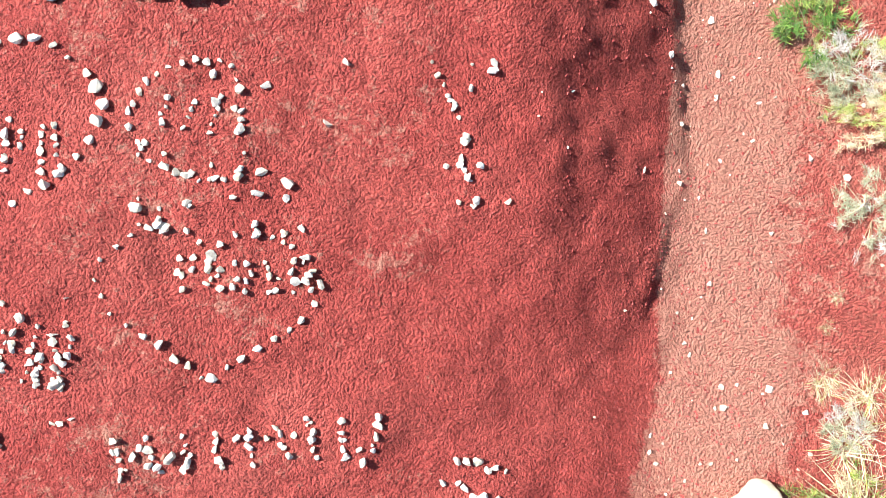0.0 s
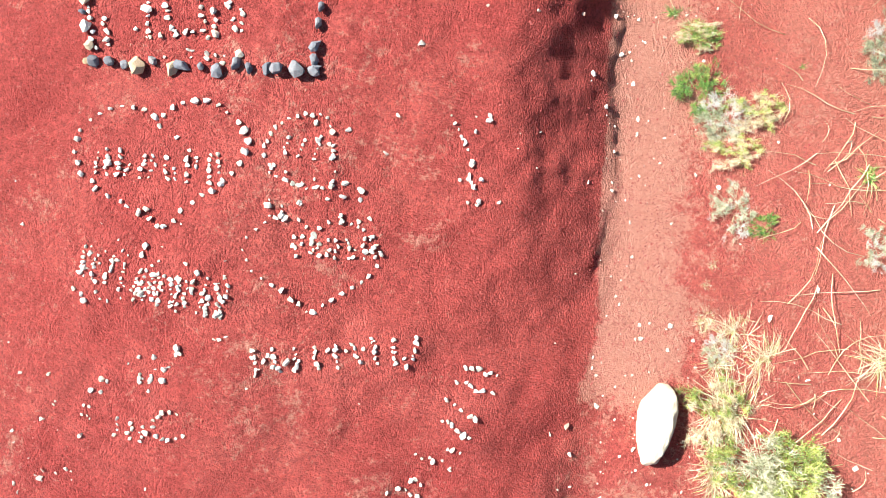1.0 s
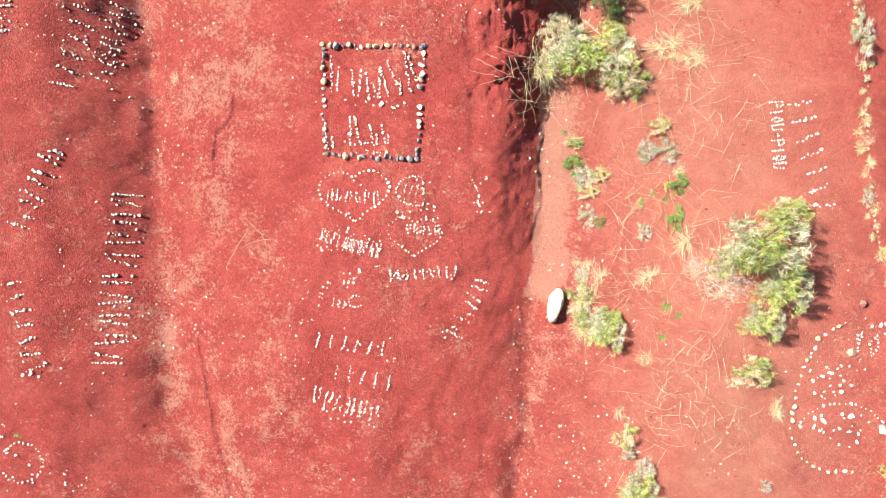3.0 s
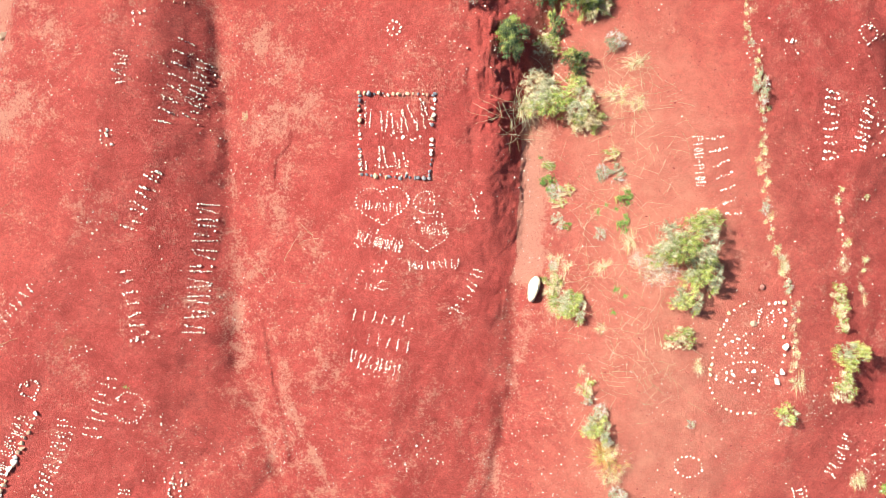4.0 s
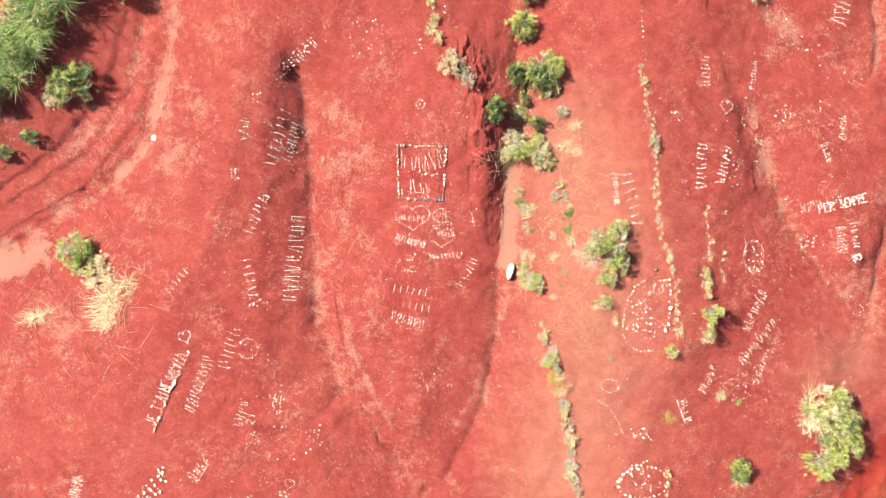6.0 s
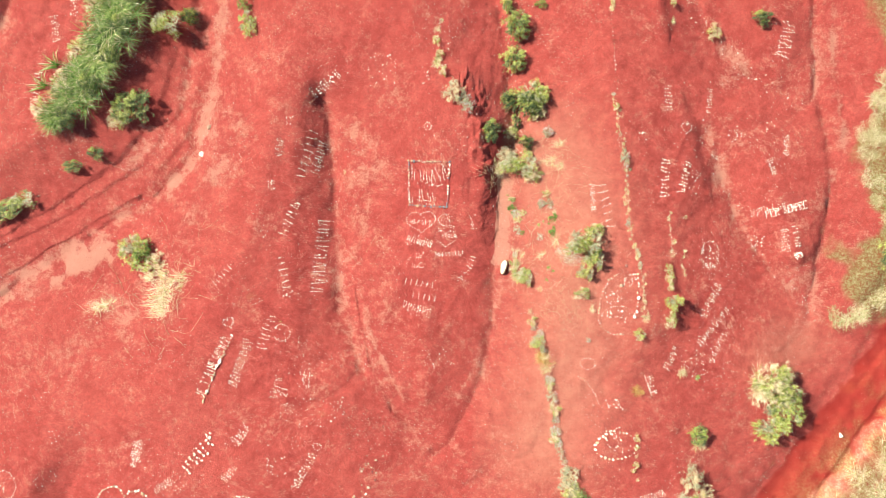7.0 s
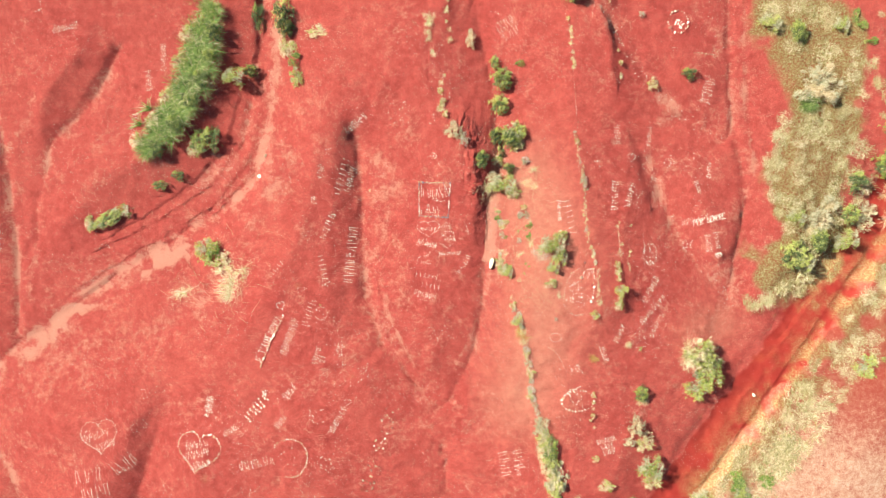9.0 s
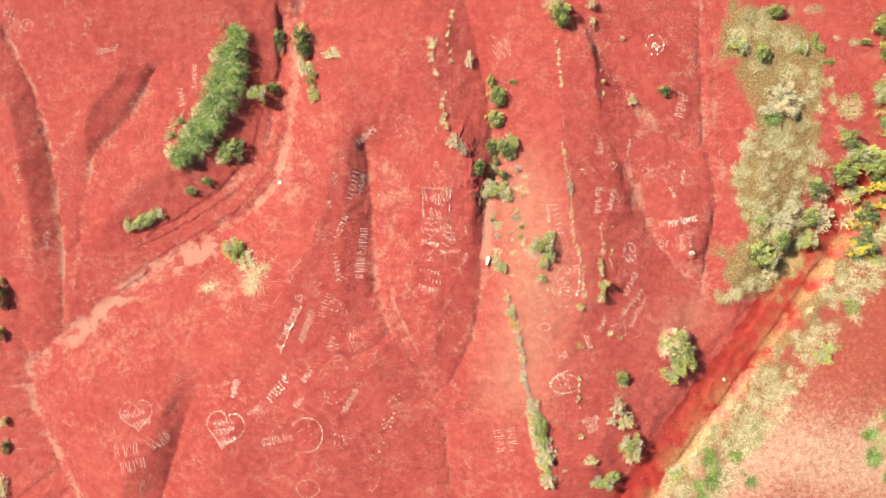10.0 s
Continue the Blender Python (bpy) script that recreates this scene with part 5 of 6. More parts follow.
plant("straw", 10.75, -5.60, 0.30, 0.37, 0.13)
plant("straw", 10.67, -5.87, 0.31, 0.35, 0.15)
plant("tuft", 10.65, -6.02, 0.20, 0.22, 0.08)
plant("tuft", 10.69, -6.27, 0.23, 0.23, 0.12)
plant("grey", 9.71, 1.58, 0.52, 1.10, 0.40, turn=0)
plant("pale", 9.23, 4.18, 0.41, 0.51, 0.30, turn=0)
plant("straw", 10.44, -3.04, 0.45, 0.69, 0.30, turn=0)
plant("straw", 10.86, -6.38, 0.42, 1.04, 0.30, turn=0)
plant("pale", 8.57, 12.17, 0.32, 0.40, 0.19)
plant("tuft", 8.83, 11.66, 0.27, 0.37, 0.22)
plant("tuft", 8.80, 11.35, 0.38, 0.57, 0.22)
plant("tuft", 8.84, 11.03, 0.36, 0.48, 0.16)
plant("tuft", 8.81, 10.62, 0.43, 0.43, 0.16)
plant("straw", 8.94, 10.00, 0.34, 0.38, 0.15)
plant("straw", 8.93, 9.68, 0.34, 0.39, 0.21)
plant("pale", 9.03, 9.37, 0.32, 0.47, 0.18)
plant("tuft", 9.01, 9.05, 0.37, 0.46, 0.22)
plant("tuft", 12.16, -1.04, 0.21, 0.26, 0.17)
plant("tuft", 12.06, -1.40, 0.28, 0.39, 0.24)
plant("straw", 12.10, -1.68, 0.16, 0.16, 0.22)
plant("straw", 12.18, -1.88, 0.19, 0.20, 0.25)
plant("straw", 12.11, -2.18, 0.17, 0.16, 0.16)
plant("tuft", 12.33, -2.59, 0.32, 0.44, 0.15)
plant("straw", 12.17, -2.98, 0.33, 0.37, 0.17)
plant("straw", 12.25, -3.24, 0.31, 0.42, 0.19)
plant("pale", 12.02, -3.87, 0.49, 0.59, 0.32)
plant("pale", 12.12, -4.19, 0.52, 0.49, 0.22)
plant("pale", 12.10, -4.41, 0.58, 0.52, 0.29)
plant("pale", 12.15, -4.80, 0.49, 0.53, 0.29)
plant("tuft", 12.95, -2.98, 0.37, 0.37, 0.17)
plant("tuft", 12.91, -3.27, 0.23, 0.30, 0.14)
plant("straw", 12.81, -3.73, 0.26, 0.35, 0.22)
plant("straw", 12.96, -4.07, 0.39, 0.53, 0.18)
plant("grey", 5.24, -6.94, 0.41, 0.38, 0.29)
plant("grey", 5.58, -7.25, 0.56, 0.63, 0.31)
plant("straw", 5.47, -7.71, 0.69, 0.94, 0.28)
plant("grey", 5.75, -8.07, 0.42, 0.48, 0.45)
plant("straw", 5.85, -8.36, 0.56, 0.52, 0.42)
plant("straw", 5.94, -8.97, 0.63, 0.83, 0.29)
plant("grey", 6.09, -9.58, 0.67, 0.63, 0.33)
plant("pale", 6.13, -9.89, 0.50, 0.59, 0.38)
plant("grey", 6.27, -10.53, 0.68, 0.77, 0.36)
plant("straw", 6.27, -10.86, 0.53, 0.50, 0.45)
plant("pale", 6.46, -11.22, 0.65, 0.80, 0.35)
plant("grey", 6.48, -11.74, 0.55, 0.54, 0.25)
plant("grey", 6.46, -12.33, 0.80, 0.78, 0.31)
plant("pale", 6.42, -12.66, 0.71, 0.77, 0.27)
plant("grey", 6.63, -12.99, 0.57, 0.74, 0.30)
plant("grey", 6.76, -13.48, 0.50, 0.51, 0.31)
plant("grey", 6.90, -13.92, 0.53, 0.47, 0.31)
plant("straw", 7.04, -14.57, 0.45, 0.53, 0.42)
plant("grey", 7.13, -14.64, 1.32, 1.27, 0.71)
plant("grey", 7.10, -15.06, 1.09, 1.09, 0.51)
plant("pale", 7.27, -15.51, 1.36, 1.24, 0.44)
plant("grey", 7.40, -15.79, 1.11, 1.64, 0.64)
plant("pale", 7.40, -16.11, 1.10, 1.10, 0.64)
plant("grey", 7.59, -16.40, 1.49, 1.81, 0.48)
plant("pale", 7.53, -16.87, 1.38, 1.51, 0.58)
plant("broom", 7.85, -17.19, 1.26, 1.47, 0.70)
plant("pale", 7.70, -17.74, 1.26, 1.23, 0.73)
plant("pale", 7.96, -18.21, 1.02, 0.94, 0.63)
plant("grey", 8.15, -18.62, 1.03, 1.43, 0.53)
plant("broom", 8.12, -19.03, 1.36, 1.52, 0.71)
plant("straw", 8.19, -19.55, 0.94, 1.07, 0.47)
plant("pale", 8.24, -20.07, 1.19, 1.14, 0.56)
plant("grey", 8.46, -20.56, 1.38, 1.63, 0.59)
plant("dark", 7.78, -16.34, 1.45, 2.13, 0.70, turn=0)
plant("grey", 8.24, -18.31, 1.71, 2.57, 0.70, turn=0)
plant("tuft", 0.56, 8.52, 0.34, 0.38, 0.21)
plant("straw", 0.29, 8.02, 0.46, 0.60, 0.32)
plant("pale", 0.26, 7.52, 0.50, 0.66, 0.28)
plant("pale", 0.44, 6.84, 0.58, 0.54, 0.24)
plant("tuft", 0.32, 6.39, 0.68, 0.89, 0.30)
plant("pale", 0.62, 5.99, 0.44, 0.63, 0.38)
plant("straw", -0.45, 12.38, 0.79, 0.84, 0.34)
plant("tuft", -0.47, 11.99, 0.78, 1.03, 0.36)
plant("straw", -0.61, 11.27, 0.64, 0.77, 0.23)
plant("straw", -0.56, 10.86, 0.57, 0.74, 0.28)
plant("straw", -0.22, 10.15, 0.61, 0.88, 0.32)
plant("tuft", 0.95, 14.58, 0.47, 0.49, 0.19)
plant("straw", 0.87, 14.08, 0.54, 0.78, 0.20)
plant("tuft", 0.73, 13.42, 0.32, 0.37, 0.24)
plant("tuft", 0.60, 12.81, 0.57, 0.66, 0.19)
plant("tuft", 0.67, 12.03, 0.34, 0.43, 0.27)
plant("straw", 0.81, 11.58, 0.36, 0.46, 0.28)
plant("straw", 0.87, 10.87, 0.55, 0.60, 0.30)
plant("pale", 10.63, -12.64, 0.39, 0.55, 0.27)
plant("pale", 10.62, -13.14, 0.33, 0.32, 0.20)
plant("straw", 10.63, -13.57, 0.22, 0.30, 0.30)
plant("pale", 10.61, -14.07, 0.39, 0.44, 0.30)
plant("pale", 10.49, -14.37, 0.26, 0.31, 0.28)
plant("straw", 10.76, -14.85, 0.31, 0.28, 0.32)
plant("tuft", 11.97, 10.25, 0.33, 0.39, 0.38)
plant("pale", 12.14, 9.44, 0.44, 0.40, 0.36)
plant("tuft", 12.16, 8.60, 0.45, 0.65, 0.28)
chain(0.075, [TAN, TAN, RUST], (9.21, 4.83), (9.32, 3.81), (9.55, 2.26), (9.81, 1.16), (9.85, 0.35), (9.93, -1.17), (10.11, -2.38), (10.41, -3.16), (10.68, -4.54), (10.80, -6.38), gap=1.5)
chain(0.100, [TAN, WHITE], (12.06, -1.04), (12.16, -2.01), (12.25, -3.25), gap=1.6)
chain(0.120, [TAN, WHITE, RUST], (8.63, 12.17), (8.85, 10.74), (8.97, 8.70), (9.32, 4.98), gap=1.7)

# bushes in the gully above the frame
plant("grey", 2.26, 11.01, 0.84, 1.68, 0.50, turn=0)
plant("dark", 4.39, 8.39, 1.77, 1.94, 1.10, turn=0)
plant("dark", 4.25, 6.75, 1.70, 1.70, 1.00, turn=0)
plant("broom", 5.17, 4.77, 1.86, 2.20, 1.00, turn=0)
plant("pale", 5.47, 4.17, 1.10, 1.27, 0.60, turn=0)
plant("dark", 3.06, 3.06, 1.01, 1.27, 0.60, turn=0)
plant("grey", 1.15, 4.89, 1.33, 1.50, 0.60, turn=0)
plant("grey", 1.86, 4.22, 0.75, 0.83, 0.40, turn=0)
plant("dark", 4.02, 4.67, 1.28, 1.28, 0.80, turn=0)
plant("green", 5.53, 9.40, 0.75, 0.59, 0.50, turn=0)
plant("dark", 3.87, 9.50, 0.76, 1.18, 0.60, turn=0)
plant("pale", 4.04, 3.07, 1.11, 0.86, 0.50, turn=0)
plant("dark", 8.86, 14.17, 2.07, 2.49, 1.60, turn=0)
plant("grey", 8.36, 14.92, 1.66, 1.24, 1.20, turn=0)
plant("grey", 11.18, 14.94, 1.00, 1.00, 0.80, turn=0)
plant("pale", 11.28, 13.71, 0.58, 0.91, 0.50, turn=0)
plant("grey", 13.54, 12.67, 0.54, 0.50, 0.40, turn=0)
plant("pale", 14.43, 8.20, 1.02, 1.02, 0.60, turn=0)
plant("dark", 16.77, 8.81, 1.26, 0.93, 0.70, turn=0)

# the long thicket and the bushes on the western mound
plant("grass", -15.03, 12.84, 1.66, 1.57, 1.05, turn=30)
plant("grass", -15.47, 11.69, 2.31, 2.03, 1.05, turn=30)
plant("grass", -15.69, 10.47, 2.59, 2.31, 1.05, turn=30)
plant("grass", -16.02, 9.21, 2.78, 2.41, 1.05, turn=30)
plant("grass", -16.53, 7.95, 2.78, 2.32, 1.05, turn=30)
plant("grass", -17.08, 6.79, 2.69, 2.32, 1.05, turn=30)
plant("grass", -17.87, 5.79, 2.51, 2.14, 1.05, turn=30)
plant("grass", -18.58, 4.78, 2.42, 2.05, 1.05, turn=30)
plant("grass", -19.34, 3.93, 2.24, 1.68, 1.05, turn=30)
plant("pale", -16.50, 11.28, 1.43, 1.26, 0.70, turn=0)
plant("pale", -17.04, 9.63, 1.43, 1.26, 0.70, turn=0)
plant("pale", -17.93, 7.33, 1.43, 1.27, 0.70, turn=0)
plant("pale", -18.93, 5.67, 1.44, 1.27, 0.70, turn=0)
plant("pale", -20.02, 4.28, 1.44, 1.27, 0.70, turn=0)
plant("dark", -14.77, 11.49, 1.26, 1.43, 0.90, turn=0)
plant("dark", -15.03, 9.86, 1.26, 1.43, 0.90, turn=0)
plant("dark", -15.67, 8.38, 1.26, 1.43, 0.90, turn=0)
plant("dark", -16.34, 6.93, 1.27, 1.44, 0.90, turn=0)
plant("dark", -17.42, 5.46, 1.27, 1.44, 0.90, turn=0)
plant("dark", -18.77, 3.78, 1.28, 1.45, 0.90, turn=0)
plant("dark", -16.05, 4.37, 1.71, 2.14, 0.70, turn=0)
plant("dark", -15.23, 4.65, 1.55, 1.89, 0.70, turn=0)
plant("pale", -16.49, 3.86, 1.29, 1.29, 0.50, turn=0)
plant("dark", -17.58, 2.07, 1.12, 0.86, 0.45, turn=0)
plant("dark", -18.84, 1.36, 1.29, 0.77, 0.45, turn=0)
plant("broom", -21.61, -0.44, 1.73, 1.30, 0.50, turn=25)
plant("dark", -22.37, -0.88, 2.16, 1.38, 0.50, turn=25)
plant("broom", -23.27, -1.32, 1.56, 1.12, 0.45, turn=25)
plant("pale", -23.78, -0.98, 0.69, 1.29, 0.30, turn=0)
plant("broom", -13.60, 8.62, 1.79, 1.71, 1.20, turn=0)
plant("dark", -12.56, 9.11, 1.29, 1.11, 1.00, turn=0)
plant("dark", -10.22, 12.58, 1.77, 2.53, 1.30, turn=0)
plant("dark", -10.00, 11.73, 1.27, 1.27, 1.00, turn=0)
plant("pale", -9.79, 10.47, 1.44, 1.44, 0.50, turn=0)
plant("green", -9.42, 9.68, 1.01, 1.18, 0.70, turn=0)
plant("broom", -9.29, 8.49, 1.18, 1.52, 0.60, turn=0)
plant("pale", -10.24, 10.80, 0.85, 1.70, 0.40, turn=0)
plant("dark", -11.98, 12.79, 1.02, 2.13, 0.80, turn=0)
plant("pale", -7.80, 11.46, 2.09, 1.00, 0.20, turn=0)
plant("broom", -15.60, -3.01, 1.90, 2.16, 0.90, turn=0)
plant("green", -15.10, -3.23, 1.12, 1.38, 0.90, turn=0)
plant("pale", -14.40, -3.96, 2.15, 1.72, 0.50, turn=0)
plant("straw", -13.66, -5.14, 2.99, 2.39, 0.60, turn=0)
plant("straw", -12.76, -4.28, 2.13, 1.53, 0.45, turn=0)
plant("straw", -17.27, -6.05, 2.16, 1.29, 0.20, turn=0)
plant("straw", -13.85, -5.99, 2.13, 1.11, 0.30, turn=0)
plant("dark", -33.61, -6.58, 1.22, 2.61, 1.20, turn=0)
plant("dark", -33.77, -9.67, 0.79, 1.31, 0.80, turn=0)
plant("pale", -33.70, -16.51, 0.79, 1.05, 0.60, turn=0)
plant("dark", -33.59, -18.52, 0.70, 1.32, 0.60, turn=0)
plant("pale", -33.83, -21.78, 1.32, 2.19, 0.60, turn=0)

# bushes by the stream
plant("pale", 17.87, -9.96, 2.58, 2.76, 1.30, turn=0)
plant("broom", 18.61, -11.07, 2.51, 3.03, 1.30, turn=0)
plant("straw", 17.33, -9.65, 1.72, 2.58, 1.00, turn=0)
plant("broom", 17.94, -12.36, 2.16, 1.73, 1.00, turn=0)
plant("straw", 19.11, -10.02, 1.74, 1.74, 1.00, turn=0)
plant("dark", 13.94, -12.63, 1.28, 1.37, 0.70, turn=0)
plant("straw", 14.03, -13.24, 0.94, 0.94, 0.50, turn=0)
plant("grey", 13.61, -14.86, 1.46, 1.71, 0.70, turn=0)
plant("pale", 14.25, -16.00, 1.72, 1.55, 0.70, turn=0)
plant("grey", 13.19, -15.93, 0.94, 0.86, 0.50, turn=0)
plant("broom", 14.80, -17.83, 2.00, 2.17, 1.10, turn=0)
plant("pale", 14.98, -18.76, 1.74, 1.48, 0.90, turn=0)
plant("pale", 11.66, -18.99, 1.46, 0.95, 0.40, turn=0)
plant("broom", 12.65, -20.75, 2.17, 1.56, 0.90, turn=0)
plant("dark", 13.56, -20.38, 1.31, 1.13, 0.80, turn=0)
plant("pale", 10.88, -17.09, 0.60, 0.60, 0.30, turn=0)
plant("straw", 9.73, -19.72, 0.43, 0.43, 0.20, turn=0)
plant("straw", 12.96, -9.33, 0.51, 0.68, 0.40, turn=0)
plant("sprig", 13.85, -9.48, 0.43, 0.43, 0.30, turn=0)

# thicket along the eastern edge
plant("broom", 24.10, 11.58, 1.66, 1.40, 0.66, turn=-32)
plant("hay", 24.07, 14.50, 1.37, 1.24, 0.71, turn=-22)
plant("meadow", 23.02, 14.28, 1.42, 1.43, 0.59, turn=-9)
plant("straw", 22.33, 13.11, 1.67, 1.88, 0.55, turn=-38)
plant("broom", 22.08, 12.19, 1.81, 1.51, 0.90, turn=-16)
plant("hay", 25.98, 12.70, 1.42, 1.67, 0.67, turn=20)
plant("hay", 23.73, 10.76, 1.76, 1.42, 0.75, turn=-19)
plant("meadow", 25.20, 12.81, 1.89, 1.81, 0.51, turn=-23)
plant("hay", 23.88, 13.42, 1.61, 1.77, 0.73, turn=-31)
plant("meadow", 22.25, 12.99, 1.82, 1.94, 0.72, turn=23)
plant("hay", 25.95, 12.00, 1.09, 0.91, 0.58, turn=39)
plant("meadow", 25.98, 10.44, 1.92, 2.18, 0.67, turn=-31)
plant("meadow", 22.85, 11.91, 1.05, 0.97, 0.65, turn=12)
plant("broom", 24.38, -0.62, 1.59, 1.43, 0.39, turn=-8)
plant("meadow", 25.16, 0.96, 1.08, 1.13, 0.60, turn=-18)
plant("meadow", 26.77, 1.63, 1.86, 1.89, 0.35, turn=-35)
plant("hay", 22.52, 3.17, 1.28, 1.33, 0.53, turn=-12)
plant("meadow", 26.41, 0.30, 1.62, 1.37, 0.37, turn=18)
plant("hay", 24.45, 2.00, 1.42, 1.67, 0.55, turn=-6)
plant("meadow", 23.30, -0.32, 1.11, 1.01, 0.61, turn=1)
plant("meadow", 25.55, 5.75, 1.04, 0.97, 0.53, turn=18)
plant("hay", 22.91, 3.75, 0.88, 0.87, 0.50, turn=10)
plant("hay", 23.42, 5.90, 1.35, 1.33, 0.51, turn=-38)
plant("meadow", 23.28, 4.61, 1.37, 1.62, 0.41, turn=-10)
plant("meadow", 27.19, 3.12, 1.71, 1.57, 0.38, turn=-7)
plant("straw", 25.63, -1.24, 1.35, 1.42, 0.60, turn=-26)
plant("meadow", 27.12, 6.20, 0.91, 1.03, 0.52, turn=-34)
plant("meadow", 28.18, 1.89, 1.01, 1.09, 0.42, turn=12)
plant("straw", 24.43, 4.34, 1.13, 0.94, 0.48, turn=-17)
plant("hay", 25.21, 2.65, 0.88, 0.72, 0.51, turn=-3)
plant("meadow", 27.32, 0.46, 1.18, 1.40, 0.49, turn=-27)
plant("meadow", 23.35, 0.68, 1.01, 0.93, 0.59, turn=27)
plant("hay", 25.34, 0.14, 0.92, 0.82, 0.55, turn=-27)
plant("meadow", 25.43, 4.96, 1.08, 1.18, 0.42, turn=19)
plant("hay", 26.80, 0.89, 1.38, 1.25, 0.45, turn=-4)
plant("meadow", 23.24, 3.07, 1.27, 1.17, 0.41, turn=-36)
plant("hay", 28.80, 0.54, 1.21, 1.21, 0.56, turn=38)
plant("meadow", 25.62, 3.55, 1.06, 1.05, 0.38, turn=-15)
plant("meadow", 25.03, 6.27, 1.27, 1.34, 0.62, turn=-14)
plant("meadow", 28.31, 2.56, 1.42, 1.57, 0.56, turn=38)
plant("straw", 22.88, 5.09, 0.77, 0.63, 0.45, turn=9)
plant("hay", 25.30, -0.49, 0.93, 1.01, 0.41, turn=11)
plant("hay", 29.17, 1.73, 1.77, 1.94, 0.41, turn=34)
plant("meadow", 24.14, 0.41, 1.69, 1.91, 0.64, turn=-20)
plant("meadow", 24.87, -2.06, 0.89, 0.85, 0.64, turn=37)
plant("hay", 28.79, 4.05, 1.93, 1.67, 0.48, turn=16)
plant("hay", 27.24, -0.54, 1.89, 2.09, 0.60, turn=-30)
plant("hay", 22.65, 2.13, 1.34, 1.24, 0.47, turn=38)
plant("meadow", 26.48, 5.56, 1.31, 1.08, 0.38, turn=-34)
plant("meadow", 26.79, 4.47, 1.55, 1.51, 0.43, turn=2)
plant("meadow", 22.94, 2.89, 1.12, 1.31, 0.63, turn=9)
plant("meadow", 26.18, 6.32, 1.18, 1.03, 0.62, turn=-35)
plant("meadow", 25.64, 5.25, 1.86, 2.08, 0.41, turn=18)
plant("hay", 24.42, 3.35, 1.08, 1.22, 0.58, turn=20)
plant("hay", 24.10, 2.68, 0.93, 1.09, 0.44, turn=-10)
plant("meadow", 24.40, -0.08, 1.04, 1.08, 0.53, turn=36)
plant("hay", 26.42, -1.16, 1.17, 1.01, 0.40, turn=-1)
plant("meadow", 24.61, 5.35, 1.43, 1.57, 0.53, turn=-38)
plant("straw", 23.06, 4.86, 1.43, 1.40, 0.47, turn=21)
plant("meadow", 25.52, -1.71, 1.96, 2.17, 0.63, turn=38)
plant("meadow", 27.80, 3.93, 1.06, 1.05, 0.50, turn=31)
plant("meadow", 27.99, 4.95, 1.13, 1.33, 0.45, turn=-9)
plant("hay", 28.56, 4.55, 1.30, 1.28, 0.44, turn=20)
plant("meadow", 23.06, 2.06, 0.88, 0.75, 0.41, turn=24)
plant("hay", 23.93, -1.33, 1.37, 1.23, 0.53, turn=34)
plant("meadow", 23.46, 4.96, 1.38, 1.23, 0.41, turn=-32)
plant("grey", 29.38, -0.95, 1.48, 1.52, 1.22, turn=16)
plant("dark", 28.63, 1.78, 1.52, 1.77, 1.11, turn=-36)
plant("grey", 25.91, -0.85, 1.88, 1.81, 1.27, turn=36)
plant("dark", 24.33, -3.19, 2.23, 2.57, 0.76, turn=-15)
plant("dark", 26.14, -2.03, 1.64, 1.93, 0.91, turn=12)
plant("meadow", 24.98, -4.61, 2.32, 2.16, 0.68, turn=23)
plant("broom", 28.18, -2.21, 2.12, 1.79, 1.15, turn=25)
plant("dark", 28.36, -0.41, 1.71, 1.84, 0.83, turn=-17)
plant("meadow", 25.59, -3.08, 1.50, 1.62, 0.70, turn=21)
plant("grey", 29.65, -0.15, 1.62, 1.37, 1.13, turn=28)
plant("dark", 26.06, -2.30, 1.43, 1.66, 1.23, turn=-1)
plant("grey", 26.58, 0.23, 1.61, 1.67, 0.84, turn=-16)
plant("broom", 25.07, -3.65, 1.51, 1.61, 1.22, turn=-11)
plant("broom", 31.15, 4.29, 1.99, 1.89, 1.72, turn=14)
plant("dark", 30.55, 5.31, 1.82, 1.97, 1.60, turn=33)
plant("broom", 32.79, 3.79, 2.47, 2.10, 1.27, turn=18)
plant("dark", 32.89, 3.51, 2.00, 1.75, 1.12, turn=39)
plant("dark", 30.70, 2.89, 2.75, 2.43, 1.47, turn=-11)
plant("broom", 31.95, 4.00, 2.40, 2.29, 1.45, turn=31)
plant("straw", 31.36, 1.41, 1.69, 1.72, 1.05, turn=20)
plant("bloom", 32.62, -0.59, 2.63, 2.70, 1.32, turn=-9)
plant("bloom", 33.59, 2.39, 2.63, 2.38, 1.19, turn=17)
plant("broom", 34.48, -0.40, 1.47, 1.75, 0.99, turn=10)
plant("straw", 33.62, -1.67, 1.48, 1.33, 1.45, turn=-29)
plant("bloom", 34.16, 0.53, 1.90, 1.57, 1.34, turn=-13)
plant("straw", 31.43, -0.63, 1.98, 1.65, 1.24, turn=36)
plant("broom", 31.79, 1.42, 1.64, 1.59, 1.01, turn=10)
plant("bloom", 32.22, -2.65, 2.72, 2.47, 1.39, turn=3)
plant("broom", 34.38, -1.59, 2.19, 1.80, 1.45, turn=-17)
plant("dark", 32.84, 13.68, 2.24, 2.01, 1.95, turn=36)
plant("dark", 34.27, 10.74, 2.32, 1.97, 1.50, turn=35)
plant("dark", 34.21, 14.29, 2.61, 2.94, 1.59, turn=24)
plant("broom", 34.69, 9.41, 2.31, 1.90, 1.55, turn=-6)
plant("dark", 33.42, 6.57, 2.80, 3.06, 2.04, turn=-15)
plant("dark", 33.24, 11.49, 2.00, 2.22, 1.87, turn=33)
